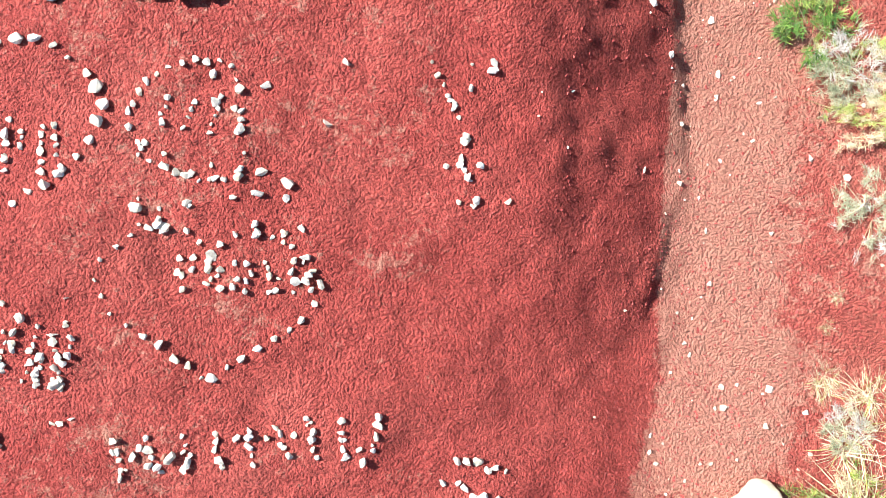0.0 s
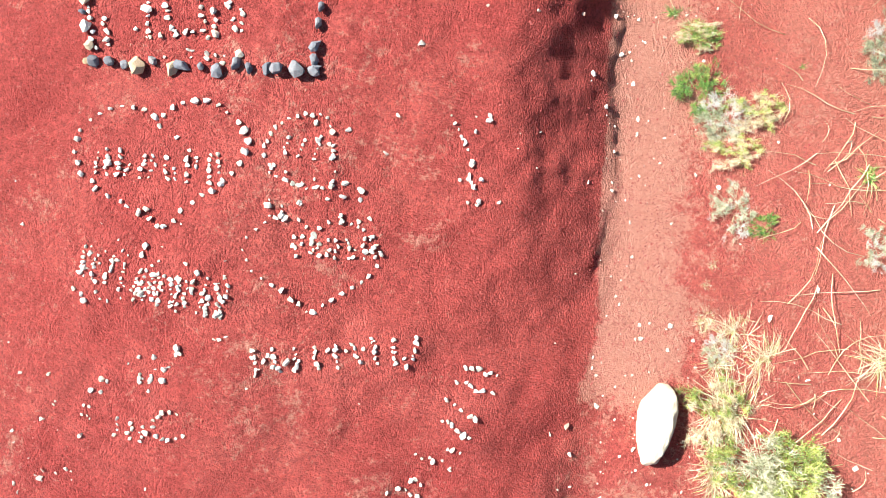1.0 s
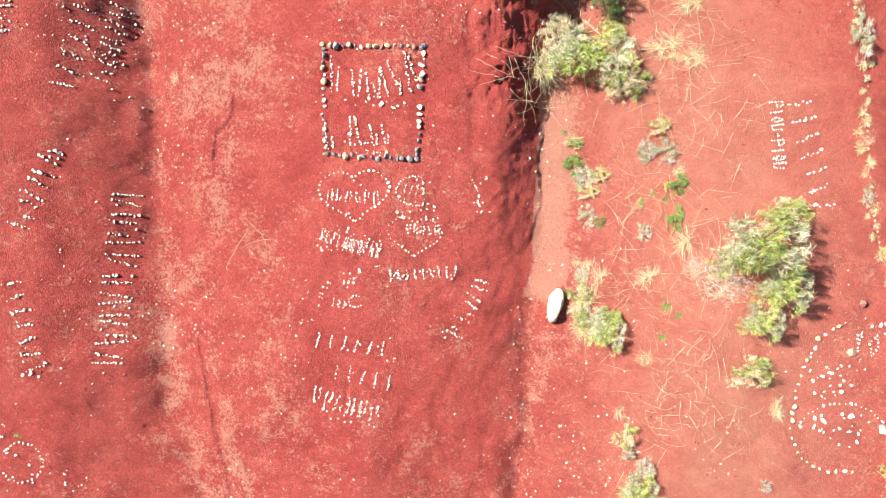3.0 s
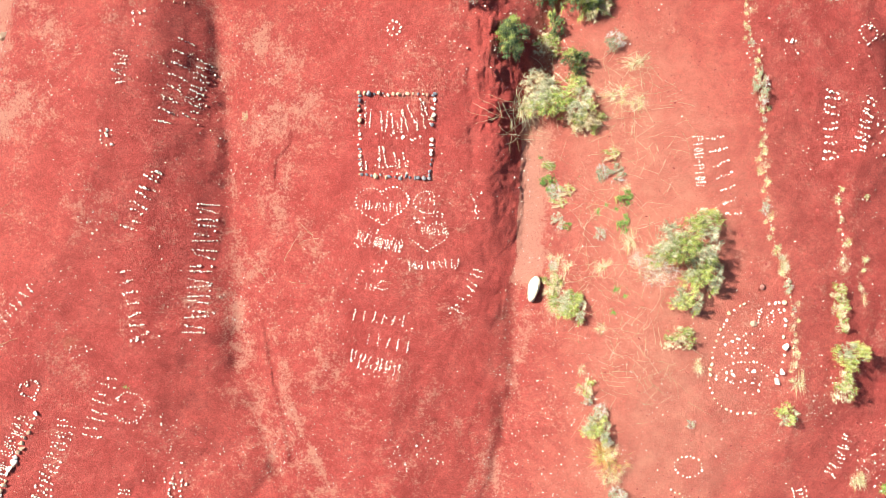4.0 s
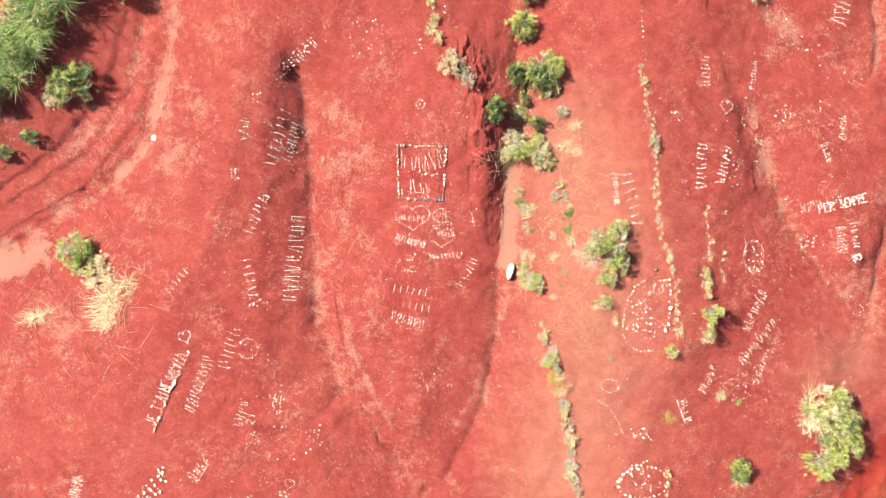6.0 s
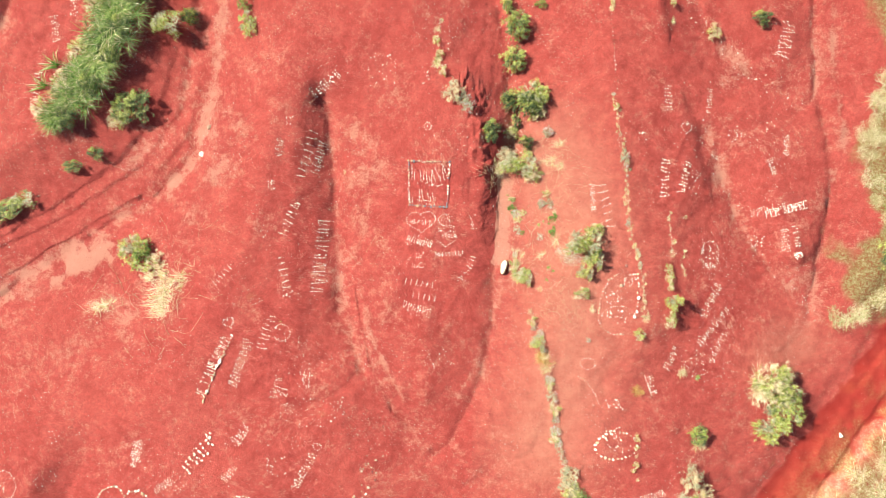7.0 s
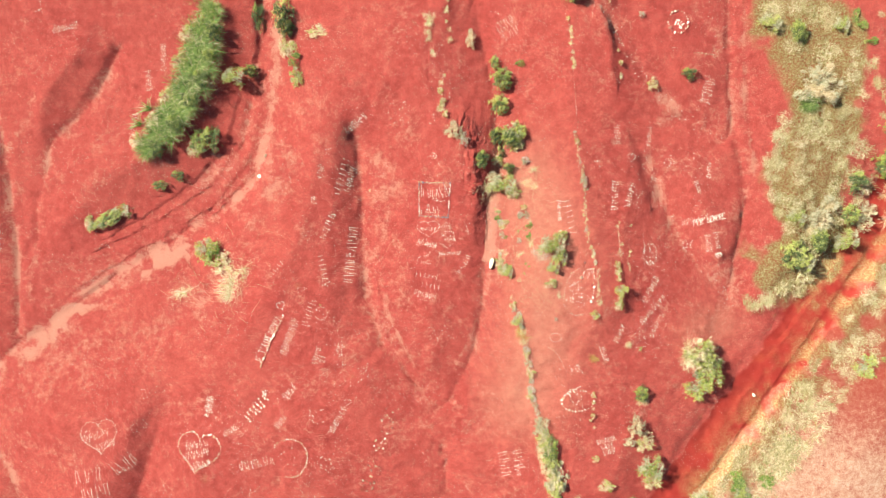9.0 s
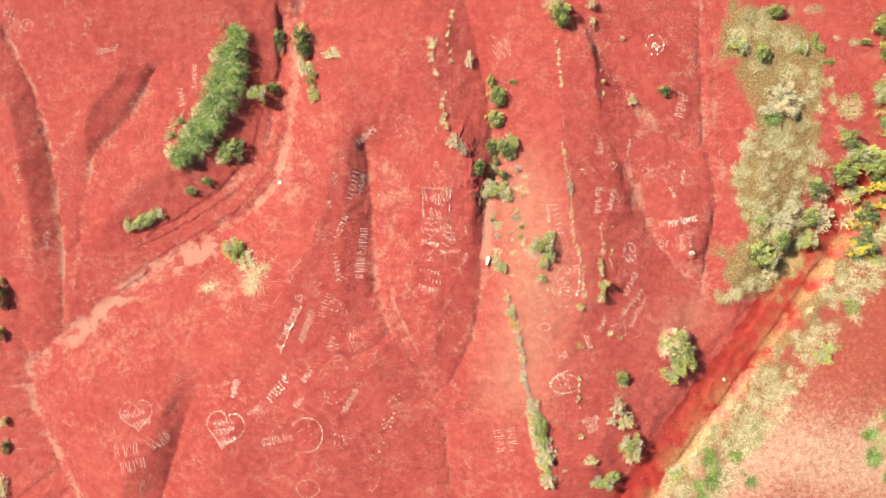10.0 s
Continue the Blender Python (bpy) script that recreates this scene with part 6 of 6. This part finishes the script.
plant("broom", 32.95, 8.61, 2.07, 2.14, 1.32, turn=30)
plant("dark", 34.10, 12.76, 2.60, 2.23, 2.29, turn=20)
plant("broom", 33.41, 9.29, 2.44, 2.72, 2.01, turn=28)
plant("meadow", 23.61, -5.32, 1.72, 1.99, 0.66, turn=22)
plant("hay", 22.64, -5.91, 1.38, 1.35, 0.50, turn=-10)
plant("straw", 22.65, -6.53, 1.54, 1.62, 0.59, turn=7)
plant("meadow", 21.78, -6.49, 1.51, 1.72, 0.55, turn=34)
plant("meadow", 22.79, -6.27, 1.28, 1.45, 0.51, turn=24)
plant("meadow", 24.97, -5.70, 1.35, 1.24, 0.67, turn=-23)
plant("grey", 25.43, 8.11, 3.54, 3.21, 1.20, turn=0)
plant("straw", 25.67, 8.33, 2.11, 2.11, 1.10, turn=0)
plant("grass", 24.85, 7.07, 1.69, 1.52, 0.80, turn=0)
plant("hay", 22.91, 0.91, 1.25, 1.51, 0.45, turn=0)
plant("dark", 23.86, 11.63, 1.01, 1.85, 1.00, turn=0)
plant("dark", 24.83, 14.65, 1.68, 1.26, 1.00, turn=0)
plant("hay", 27.76, 14.83, 1.92, 0.96, 0.36, turn=0)
plant("dark", 31.59, 12.49, 1.09, 0.59, 0.40, turn=0)
plant("meadow", 30.66, 12.48, 1.31, 0.79, 0.45, turn=0)
plant("green", 28.15, 12.01, 0.84, 0.75, 0.40, turn=0)
plant("broom", 26.74, 12.03, 1.26, 1.43, 0.60, turn=0)
plant("green", 28.83, 10.99, 1.09, 0.67, 0.40, turn=0)
plant("green", 27.76, 12.65, 0.59, 1.26, 0.40, turn=0)
plant("hay", 29.43, 12.74, 0.70, 0.52, 0.27, turn=0)
plant("meadow", 29.35, 8.31, 0.88, 1.31, 0.45, turn=0)
plant("green", 30.88, 8.52, 0.59, 0.42, 0.30, turn=0)
plant("hay", 26.09, 14.74, 0.70, 0.88, 0.36, turn=0)
plant("meadow", 30.58, 7.67, 2.18, 2.18, 0.45, turn=0)
plant("hay", 27.82, 10.28, 1.03, 0.97, 0.35, turn=-19)
plant("meadow", 30.01, 6.18, 0.78, 0.65, 0.39, turn=-34)
plant("hay", 27.71, 8.81, 1.33, 1.27, 0.28, turn=-4)
plant("straw", 27.74, 9.47, 0.75, 0.89, 0.38, turn=-32)
plant("hay", 26.67, 10.45, 1.00, 0.85, 0.42, turn=-2)
plant("meadow", 28.25, 6.56, 0.75, 0.68, 0.44, turn=22)
plant("hay", 28.62, 7.68, 1.18, 1.18, 0.28, turn=-32)
plant("meadow", 28.85, 9.73, 1.43, 1.65, 0.30, turn=-10)
plant("meadow", 27.47, 6.65, 1.01, 1.09, 0.32, turn=38)
plant("straw", 29.20, 9.75, 0.70, 0.61, 0.35, turn=-32)

# dry grass on the far bank of the stream
plant("hay", 18.94, -21.69, 1.89, 2.12, 0.35, turn=31)
plant("broom", 21.03, -19.52, 1.29, 1.36, 0.48, turn=20)
plant("straw", 31.73, -8.18, 1.39, 1.29, 0.35, turn=-34)
plant("hay", 22.32, -20.14, 2.51, 2.42, 0.50, turn=-36)
plant("hay", 29.68, -6.08, 1.72, 1.62, 0.29, turn=-21)
plant("straw", 30.14, -7.30, 0.98, 0.86, 0.32, turn=-40)
plant("hay", 25.61, -14.79, 2.54, 2.09, 0.36, turn=-4)
plant("hay", 21.17, -17.22, 1.44, 1.36, 0.52, turn=3)
plant("straw", 26.24, -14.97, 1.94, 2.28, 0.47, turn=32)
plant("meadow", 23.44, -17.43, 2.78, 3.14, 0.36, turn=39)
plant("meadow", 24.29, -16.63, 1.36, 1.56, 0.29, turn=-37)
plant("meadow", 22.17, -18.20, 2.71, 2.80, 0.50, turn=34)
plant("meadow", 26.25, -10.93, 1.89, 1.59, 0.30, turn=-12)
plant("hay", 33.23, -3.51, 1.79, 2.09, 0.41, turn=9)
plant("straw", 34.04, -1.31, 1.66, 1.39, 0.47, turn=37)
plant("hay", 32.19, -4.95, 2.51, 2.34, 0.50, turn=13)
plant("hay", 30.13, -9.13, 1.60, 1.86, 0.30, turn=13)
plant("straw", 22.70, -18.99, 1.27, 1.35, 0.57, turn=-15)
plant("hay", 27.11, -12.27, 1.29, 1.09, 0.31, turn=-21)
plant("meadow", 25.64, -13.77, 1.39, 1.33, 0.30, turn=-30)
plant("straw", 24.06, -14.18, 1.49, 1.66, 0.50, turn=37)
plant("broom", 33.33, -3.68, 1.09, 1.07, 0.37, turn=-33)
plant("hay", 19.83, -19.74, 1.66, 1.79, 0.31, turn=31)
plant("straw", 28.58, -7.51, 1.06, 1.21, 0.49, turn=-36)
plant("hay", 21.64, -21.51, 1.57, 1.75, 0.50, turn=-28)
plant("meadow", 21.46, -17.13, 1.85, 2.09, 0.42, turn=6)
plant("straw", 28.43, -9.63, 0.98, 1.00, 0.57, turn=27)
plant("meadow", 33.13, -5.53, 2.03, 1.71, 0.39, turn=37)
plant("hay", 27.07, -13.51, 2.03, 2.07, 0.34, turn=37)
plant("straw", 24.37, -14.10, 1.49, 1.41, 0.49, turn=-13)
plant("hay", 23.71, -18.42, 1.25, 1.05, 0.33, turn=26)
plant("hay", 28.94, -8.74, 1.41, 1.24, 0.37, turn=13)
plant("straw", 26.05, -13.22, 1.29, 1.42, 0.43, turn=-38)
plant("broom", 29.42, -10.79, 1.85, 2.19, 0.52, turn=28)
plant("meadow", 20.93, -18.00, 1.68, 1.72, 0.32, turn=8)
plant("straw", 24.30, -15.62, 2.08, 2.37, 0.32, turn=-24)
plant("meadow", 18.71, -21.45, 1.29, 1.44, 0.37, turn=-4)
plant("hay", 31.28, -6.36, 1.35, 1.61, 0.39, turn=-18)
plant("hay", 18.07, -21.57, 1.88, 2.06, 0.43, turn=-37)
plant("hay", 29.16, -9.54, 1.72, 1.51, 0.43, turn=20)
plant("meadow", 24.48, -15.85, 2.03, 2.26, 0.49, turn=0)
plant("straw", 32.46, -2.82, 1.96, 1.66, 0.53, turn=-30)
plant("meadow", 24.97, -12.98, 2.35, 2.71, 0.44, turn=17)
plant("meadow", 34.30, -3.74, 2.17, 1.88, 0.31, turn=19)
plant("straw", 23.18, -14.94, 1.67, 1.95, 0.45, turn=-39)
plant("meadow", 30.45, -6.61, 1.35, 1.31, 0.51, turn=25)
plant("hay", 21.77, -17.62, 1.60, 1.44, 0.50, turn=38)
plant("straw", 27.47, -9.28, 1.29, 1.08, 0.39, turn=-23)
plant("hay", 20.61, -22.09, 1.61, 1.40, 0.41, turn=1)
plant("hay", 23.00, -16.53, 2.34, 2.03, 0.50, turn=12)
plant("straw", 30.81, -5.04, 1.39, 1.52, 0.51, turn=-16)
plant("hay", 28.01, -10.31, 2.36, 2.60, 0.42, turn=1)
plant("hay", 20.51, -22.52, 1.35, 1.52, 0.43, turn=23)
plant("broom", 31.52, -7.26, 1.68, 1.77, 0.36, turn=-4)
plant("hay", 28.11, -11.22, 1.24, 1.04, 0.43, turn=12)
plant("hay", 30.13, -10.12, 1.41, 1.24, 0.41, turn=22)
plant("straw", 25.19, -16.43, 1.44, 1.68, 0.40, turn=-36)
plant("hay", 32.51, -3.24, 2.44, 2.42, 0.33, turn=27)
plant("meadow", 24.76, -16.73, 2.15, 2.48, 0.41, turn=26)
plant("meadow", 31.27, -4.66, 2.56, 2.39, 0.29, turn=-30)
plant("hay", 32.17, -6.35, 2.15, 1.84, 0.44, turn=24)
plant("meadow", 24.30, -17.07, 2.54, 2.59, 0.41, turn=-35)
plant("straw", 27.14, -13.88, 0.96, 0.87, 0.37, turn=-14)
plant("meadow", 25.50, -12.33, 1.35, 1.30, 0.41, turn=7)
plant("hay", 21.33, -22.31, 2.40, 2.12, 0.52, turn=22)
plant("broom", 18.74, -20.35, 2.19, 2.11, 0.45, turn=-33)
plant("meadow", 33.61, -1.99, 1.26, 1.21, 0.36, turn=1)
plant("hay", 27.91, -12.83, 1.62, 1.35, 0.33, turn=13)
plant("hay", 33.61, -4.72, 2.35, 1.88, 0.33, turn=38)
plant("hay", 24.12, -17.61, 2.69, 2.35, 0.43, turn=-39)
plant("hay", 28.75, -11.66, 1.59, 1.47, 0.40, turn=-9)
plant("straw", 33.30, -2.00, 1.18, 1.40, 0.46, turn=-2)
plant("hay", 26.41, -14.03, 1.51, 1.61, 0.48, turn=11)
plant("meadow", 32.34, -5.42, 1.26, 1.29, 0.33, turn=-6)
plant("grass", 20.83, -18.81, 1.14, 0.94, 0.39, turn=-12)
plant("meadow", 22.61, -18.07, 1.46, 1.35, 0.28, turn=5)
plant("green", 21.33, -19.93, 0.99, 1.13, 0.46, turn=29)
plant("green", 20.77, -19.26, 1.11, 1.13, 0.39, turn=16)
plant("grass", 20.99, -20.60, 1.44, 1.49, 0.51, turn=-34)
plant("green", 20.70, -18.36, 1.06, 0.97, 0.49, turn=-20)
plant("meadow", 20.14, -19.00, 1.56, 1.68, 0.40, turn=-23)
plant("green", 22.74, -18.75, 1.32, 1.31, 0.40, turn=-26)
plant("grass", 33.01, -18.54, 1.37, 1.55, 0.47, turn=-16)
plant("grass", 32.78, -16.84, 1.39, 1.42, 0.45, turn=38)
plant("grass", 34.36, -20.03, 1.47, 1.34, 0.42, turn=-33)
plant("meadow", 33.78, -17.01, 1.79, 1.66, 0.43, turn=19)
plant("straw", 33.03, -15.77, 1.57, 1.41, 0.41, turn=25)
plant("hay", 35.04, -17.11, 2.14, 1.72, 0.33, turn=38)
plant("grass", 34.19, -15.41, 1.39, 1.18, 0.33, turn=23)
plant("grass", 20.29, -21.89, 1.22, 1.27, 0.49, turn=22)
plant("meadow", 17.56, -22.61, 2.11, 2.03, 0.28, turn=25)
plant("meadow", 18.46, -20.86, 2.21, 2.60, 0.44, turn=-38)
plant("broom", 18.56, -22.48, 1.37, 1.10, 0.33, turn=30)
plant("grass", 20.10, -20.99, 1.26, 1.10, 0.33, turn=-37)
plant("hay", 19.11, -21.65, 1.96, 1.96, 0.34, turn=16)
plant("grass", 20.20, -22.78, 1.36, 1.35, 0.49, turn=11)
plant("sprig", 30.62, -10.19, 0.52, 0.52, 0.20, turn=0)
plant("grass", 23.94, -20.68, 1.29, 0.95, 0.30, turn=0)
plant("meadow", 26.75, -13.59, 1.69, 0.90, 0.27, turn=0)


# joined small stuff: pebbles strewn everywhere, clods of dry clay, fallen stems
def strewn(name, label, category, material, spots, size_low, size_high, corners=9, flat=0.7, power=2.0, lift=0.15):
    r = np.random.RandomState(len(spots) % 977)
    shapes = []
    for _ in range(10):
        v, f = chunk(rng, corners, flat, rng.uniform(1.0, 1.4))
        shapes.append((np.array([tuple(c) for c in v]), [list(q) for q in f]))
    spots = np.asarray(spots)
    zs = height(spots[:, 0], spots[:, 1])
    verts, faces, n = [], [], 0
    for (x, y), z in zip(spots, zs):
        v, f = shapes[r.randint(10)]
        s = size_low + (size_high - size_low) * r.rand() ** power
        a, t = r.rand() * 6.28, (r.rand() - 0.5) * 0.8
        c, d = math.cos(a), math.sin(a)
        p = v * s
        p = np.stack([p[:, 0], p[:, 1] * math.cos(t) - p[:, 2] * math.sin(t), p[:, 1] * math.sin(t) + p[:, 2] * math.cos(t)], -1)
        p = np.stack([p[:, 0] * c - p[:, 1] * d + x, p[:, 0] * d + p[:, 1] * c + y, p[:, 2] + z + lift * s], -1)
        verts.append(p)
        faces += [[i + n for i in q] for q in f]
        n += len(p)
    me = bpy.data.meshes.new(name)
    me.from_pydata(np.concatenate(verts).tolist(), [], faces)
    me.materials.append(material)
    return tagged(new(name, me), label, category, kind="stuff")


def sown(seed, count, x0, x1, y0, y1, density):
    """Random spots in a stretch, kept by a density between 0 and 1."""
    r = np.random.RandomState(seed)
    x, y = r.uniform(x0, x1, count), r.uniform(y0, y1, count)
    keep = r.rand(count) < density(x, y)
    return np.stack([x[keep], y[keep]], -1)


def patchy(x, y):
    return smooth(fbm(x, y, 2.2, 4), -0.25, 0.45)


def scree(x, y):
    d, _, _ = near(x, y, LINES["valley"])
    e, _, _ = near(x, y, LINES["toe_gully"])
    return np.clip(0.9 * fade(d, 0.9) + 0.6 * fade(e, 0.7), 0, 1) * np.maximum(0.06, east_of_toe(x, y))


def opening(x, y):
    """One on the slope under the start of the climb, where few loose stones lie."""
    return np.maximum(fade(((x - 1.0) / 1.6) ** 2 + ((y + 2.2) / 1.3) ** 2, 2.2), fade(((x - 6.4) / 0.6) ** 2 + ((y + 2.5) / 2.0) ** 2, 3.0))


strewn("pebbles", "white pebbles strewn thinly over red clay", "pebbles", SPECK, sown(3, 62000, -33, 20, -21, 16, lambda x, y: (0.04 + 0.95 * patchy(x, y) ** 3) * (1 - 0.8 * opening(x, y))), 0.02, 0.07, corners=8, power=2.2)
strewn("scree", "loose white and tan stones in the gully floors", "pebbles", SPECK, sown(4, 15000, -6, 8, -16, 12, lambda x, y: 0.75 * scree(x, y)), 0.012, 0.06, power=2.2)
strewn("pebbles", "white pebbles fallen from the slope into the gully", "pebbles", WHITE, sown(5, 3200, -4, 5.5, -9, 2, lambda x, y: 0.03 + 0.25 * scree(x, y)), 0.018, 0.055, power=1.8)
strewn("clods", "crumbs and clods of dry red clay", "clay", CLOD, sown(6, 80000, -2.3, 5.4, -4.7, 0.8, lambda x, y: 0.35 + 0.6 * patchy(x * 2, y * 2)), 0.008, 0.026, corners=8, power=2.0, lift=-0.08)
strewn("clods", "clods of dry red clay on the slopes", "clay", CLOD, sown(7, 46000, -33, 28, -21, 16, lambda x, y: (0.25 + 0.7 * patchy(x + 50, y)) * (1 - ((x > -2.4) & (x < 5.6) & (y > -4.8) & (y < 0.9)))), 0.025, 0.09, corners=7, power=3.0, lift=-0.08)


def washed(x, y):
    d, _, _ = near(x, y, LINES["diag_gully"])
    e, _, _ = near(x, y, LINES["diag_gully_b"])
    return 0.5 * fade(d, 0.4) + 0.4 * fade(e, 0.45)


strewn("scree", "tan stones washed together in narrow gullies", "pebbles", SPECK, sown(10, 9000, 10, 21, -7, 14, washed), 0.03, 0.13, corners=8, power=2.5)


def crag(x, y):
    d, _, _ = near(x, y, LINES["scarp_top"][:3] + np.array([0.5, 0.0, 0.0]))
    return fade(d, 0.55)


strewn("clods", "lumps of crusted red clay on the steep scarp", "clay", CLOD, sown(8, 9000, 1.0, 5.5, -0.6, 7.5, crag), 0.02, 0.08, corners=8, power=2.5, lift=-0.2)


def stalks(name, label, count, spots, low, high, material, width):
    """Long dry stems lying and leaning about."""
    heap = Blades()
    r = random.Random(count)
    for _ in range(count):
        (x, y), reach = r.choice(spots)
        x, y = r.gauss(x, reach), r.gauss(y, reach)
        a, length, bend = r.uniform(0, 6.28), r.uniform(low, high), r.uniform(-0.5, 0.5)
        n = max(4, int(length / 0.12))
        px, py, lift = x, y, r.uniform(0.01, 0.10)
        xs_, ys_ = [], []
        for k in range(n + 1):
            xs_.append(px)
            ys_.append(py)
            px, py, a = px + math.cos(a) * length / n, py + math.sin(a) * length / n, a + bend / n + r.gauss(0, 0.16)
        zs_ = height(np.array(xs_), np.array(ys_)) + np.array([lift * math.sin(math.pi * k / n) + 0.008 for k in range(n + 1)])
        m = len(heap.v)
        for k in range(n + 1):
            wv = width * (1 - 0.7 * k / n) * r.uniform(0.8, 1.2)
            sx, sy = -math.sin(a) * wv / 2, math.cos(a) * wv / 2
            heap.v += [Vector((xs_[k] - sx, ys_[k] - sy, zs_[k])), Vector((xs_[k], ys_[k], zs_[k] + wv * 0.8)), Vector((xs_[k] + sx, ys_[k] + sy, zs_[k]))]
        for k in range(n):
            b = m + 3 * k
            heap.f += [(b, b + 3, b + 4, b + 1), (b + 1, b + 4, b + 5, b + 2)]
    me = mesh_of(name, heap.v, heap.f)
    me.materials.append(material)
    return tagged(new(name, me), label, "dry stems", kind="stuff")


stalks("dry_stems", "long straw-coloured stems fallen over red earth", 430, [((6.3, 2.0), 0.6), ((6.0, -0.2), 0.7), ((5.2, -3.6), 0.4), ((6.4, -2.6), 0.7), ((6.2, -4.6), 0.6), ((5.9, -6.2), 0.7), ((7.0, -6.0), 0.6), ((6.0, 1.0), 0.6), ((5.6, -1.8), 0.5), ((6.9, 0.6), 0.7)], 0.15, 0.8, STRAW, 0.009)
stalks("dry_stems", "tangled bare stems beside the bush", 60, [((3.3, 1.0), 0.3), ((4.1, 1.9), 0.3)], 0.5, 1.2, STRAW, 0.014)
stalks("dry_stems", "single pale stems on bare red clay", 9, [((-2.6, -2.0), 0.5), ((-3.1, -2.9), 0.4), ((-11.5, -1.9), 0.3)], 0.5, 1.3, STRAW, 0.014)
stalks("dry_stems", "fallen straw round the dry clump", 80, [((-13.4, -5.1), 0.9), ((-14.3, -6.4), 0.8), ((-17.3, -6.0), 0.7)], 0.5, 1.4, STRAW, 0.02)
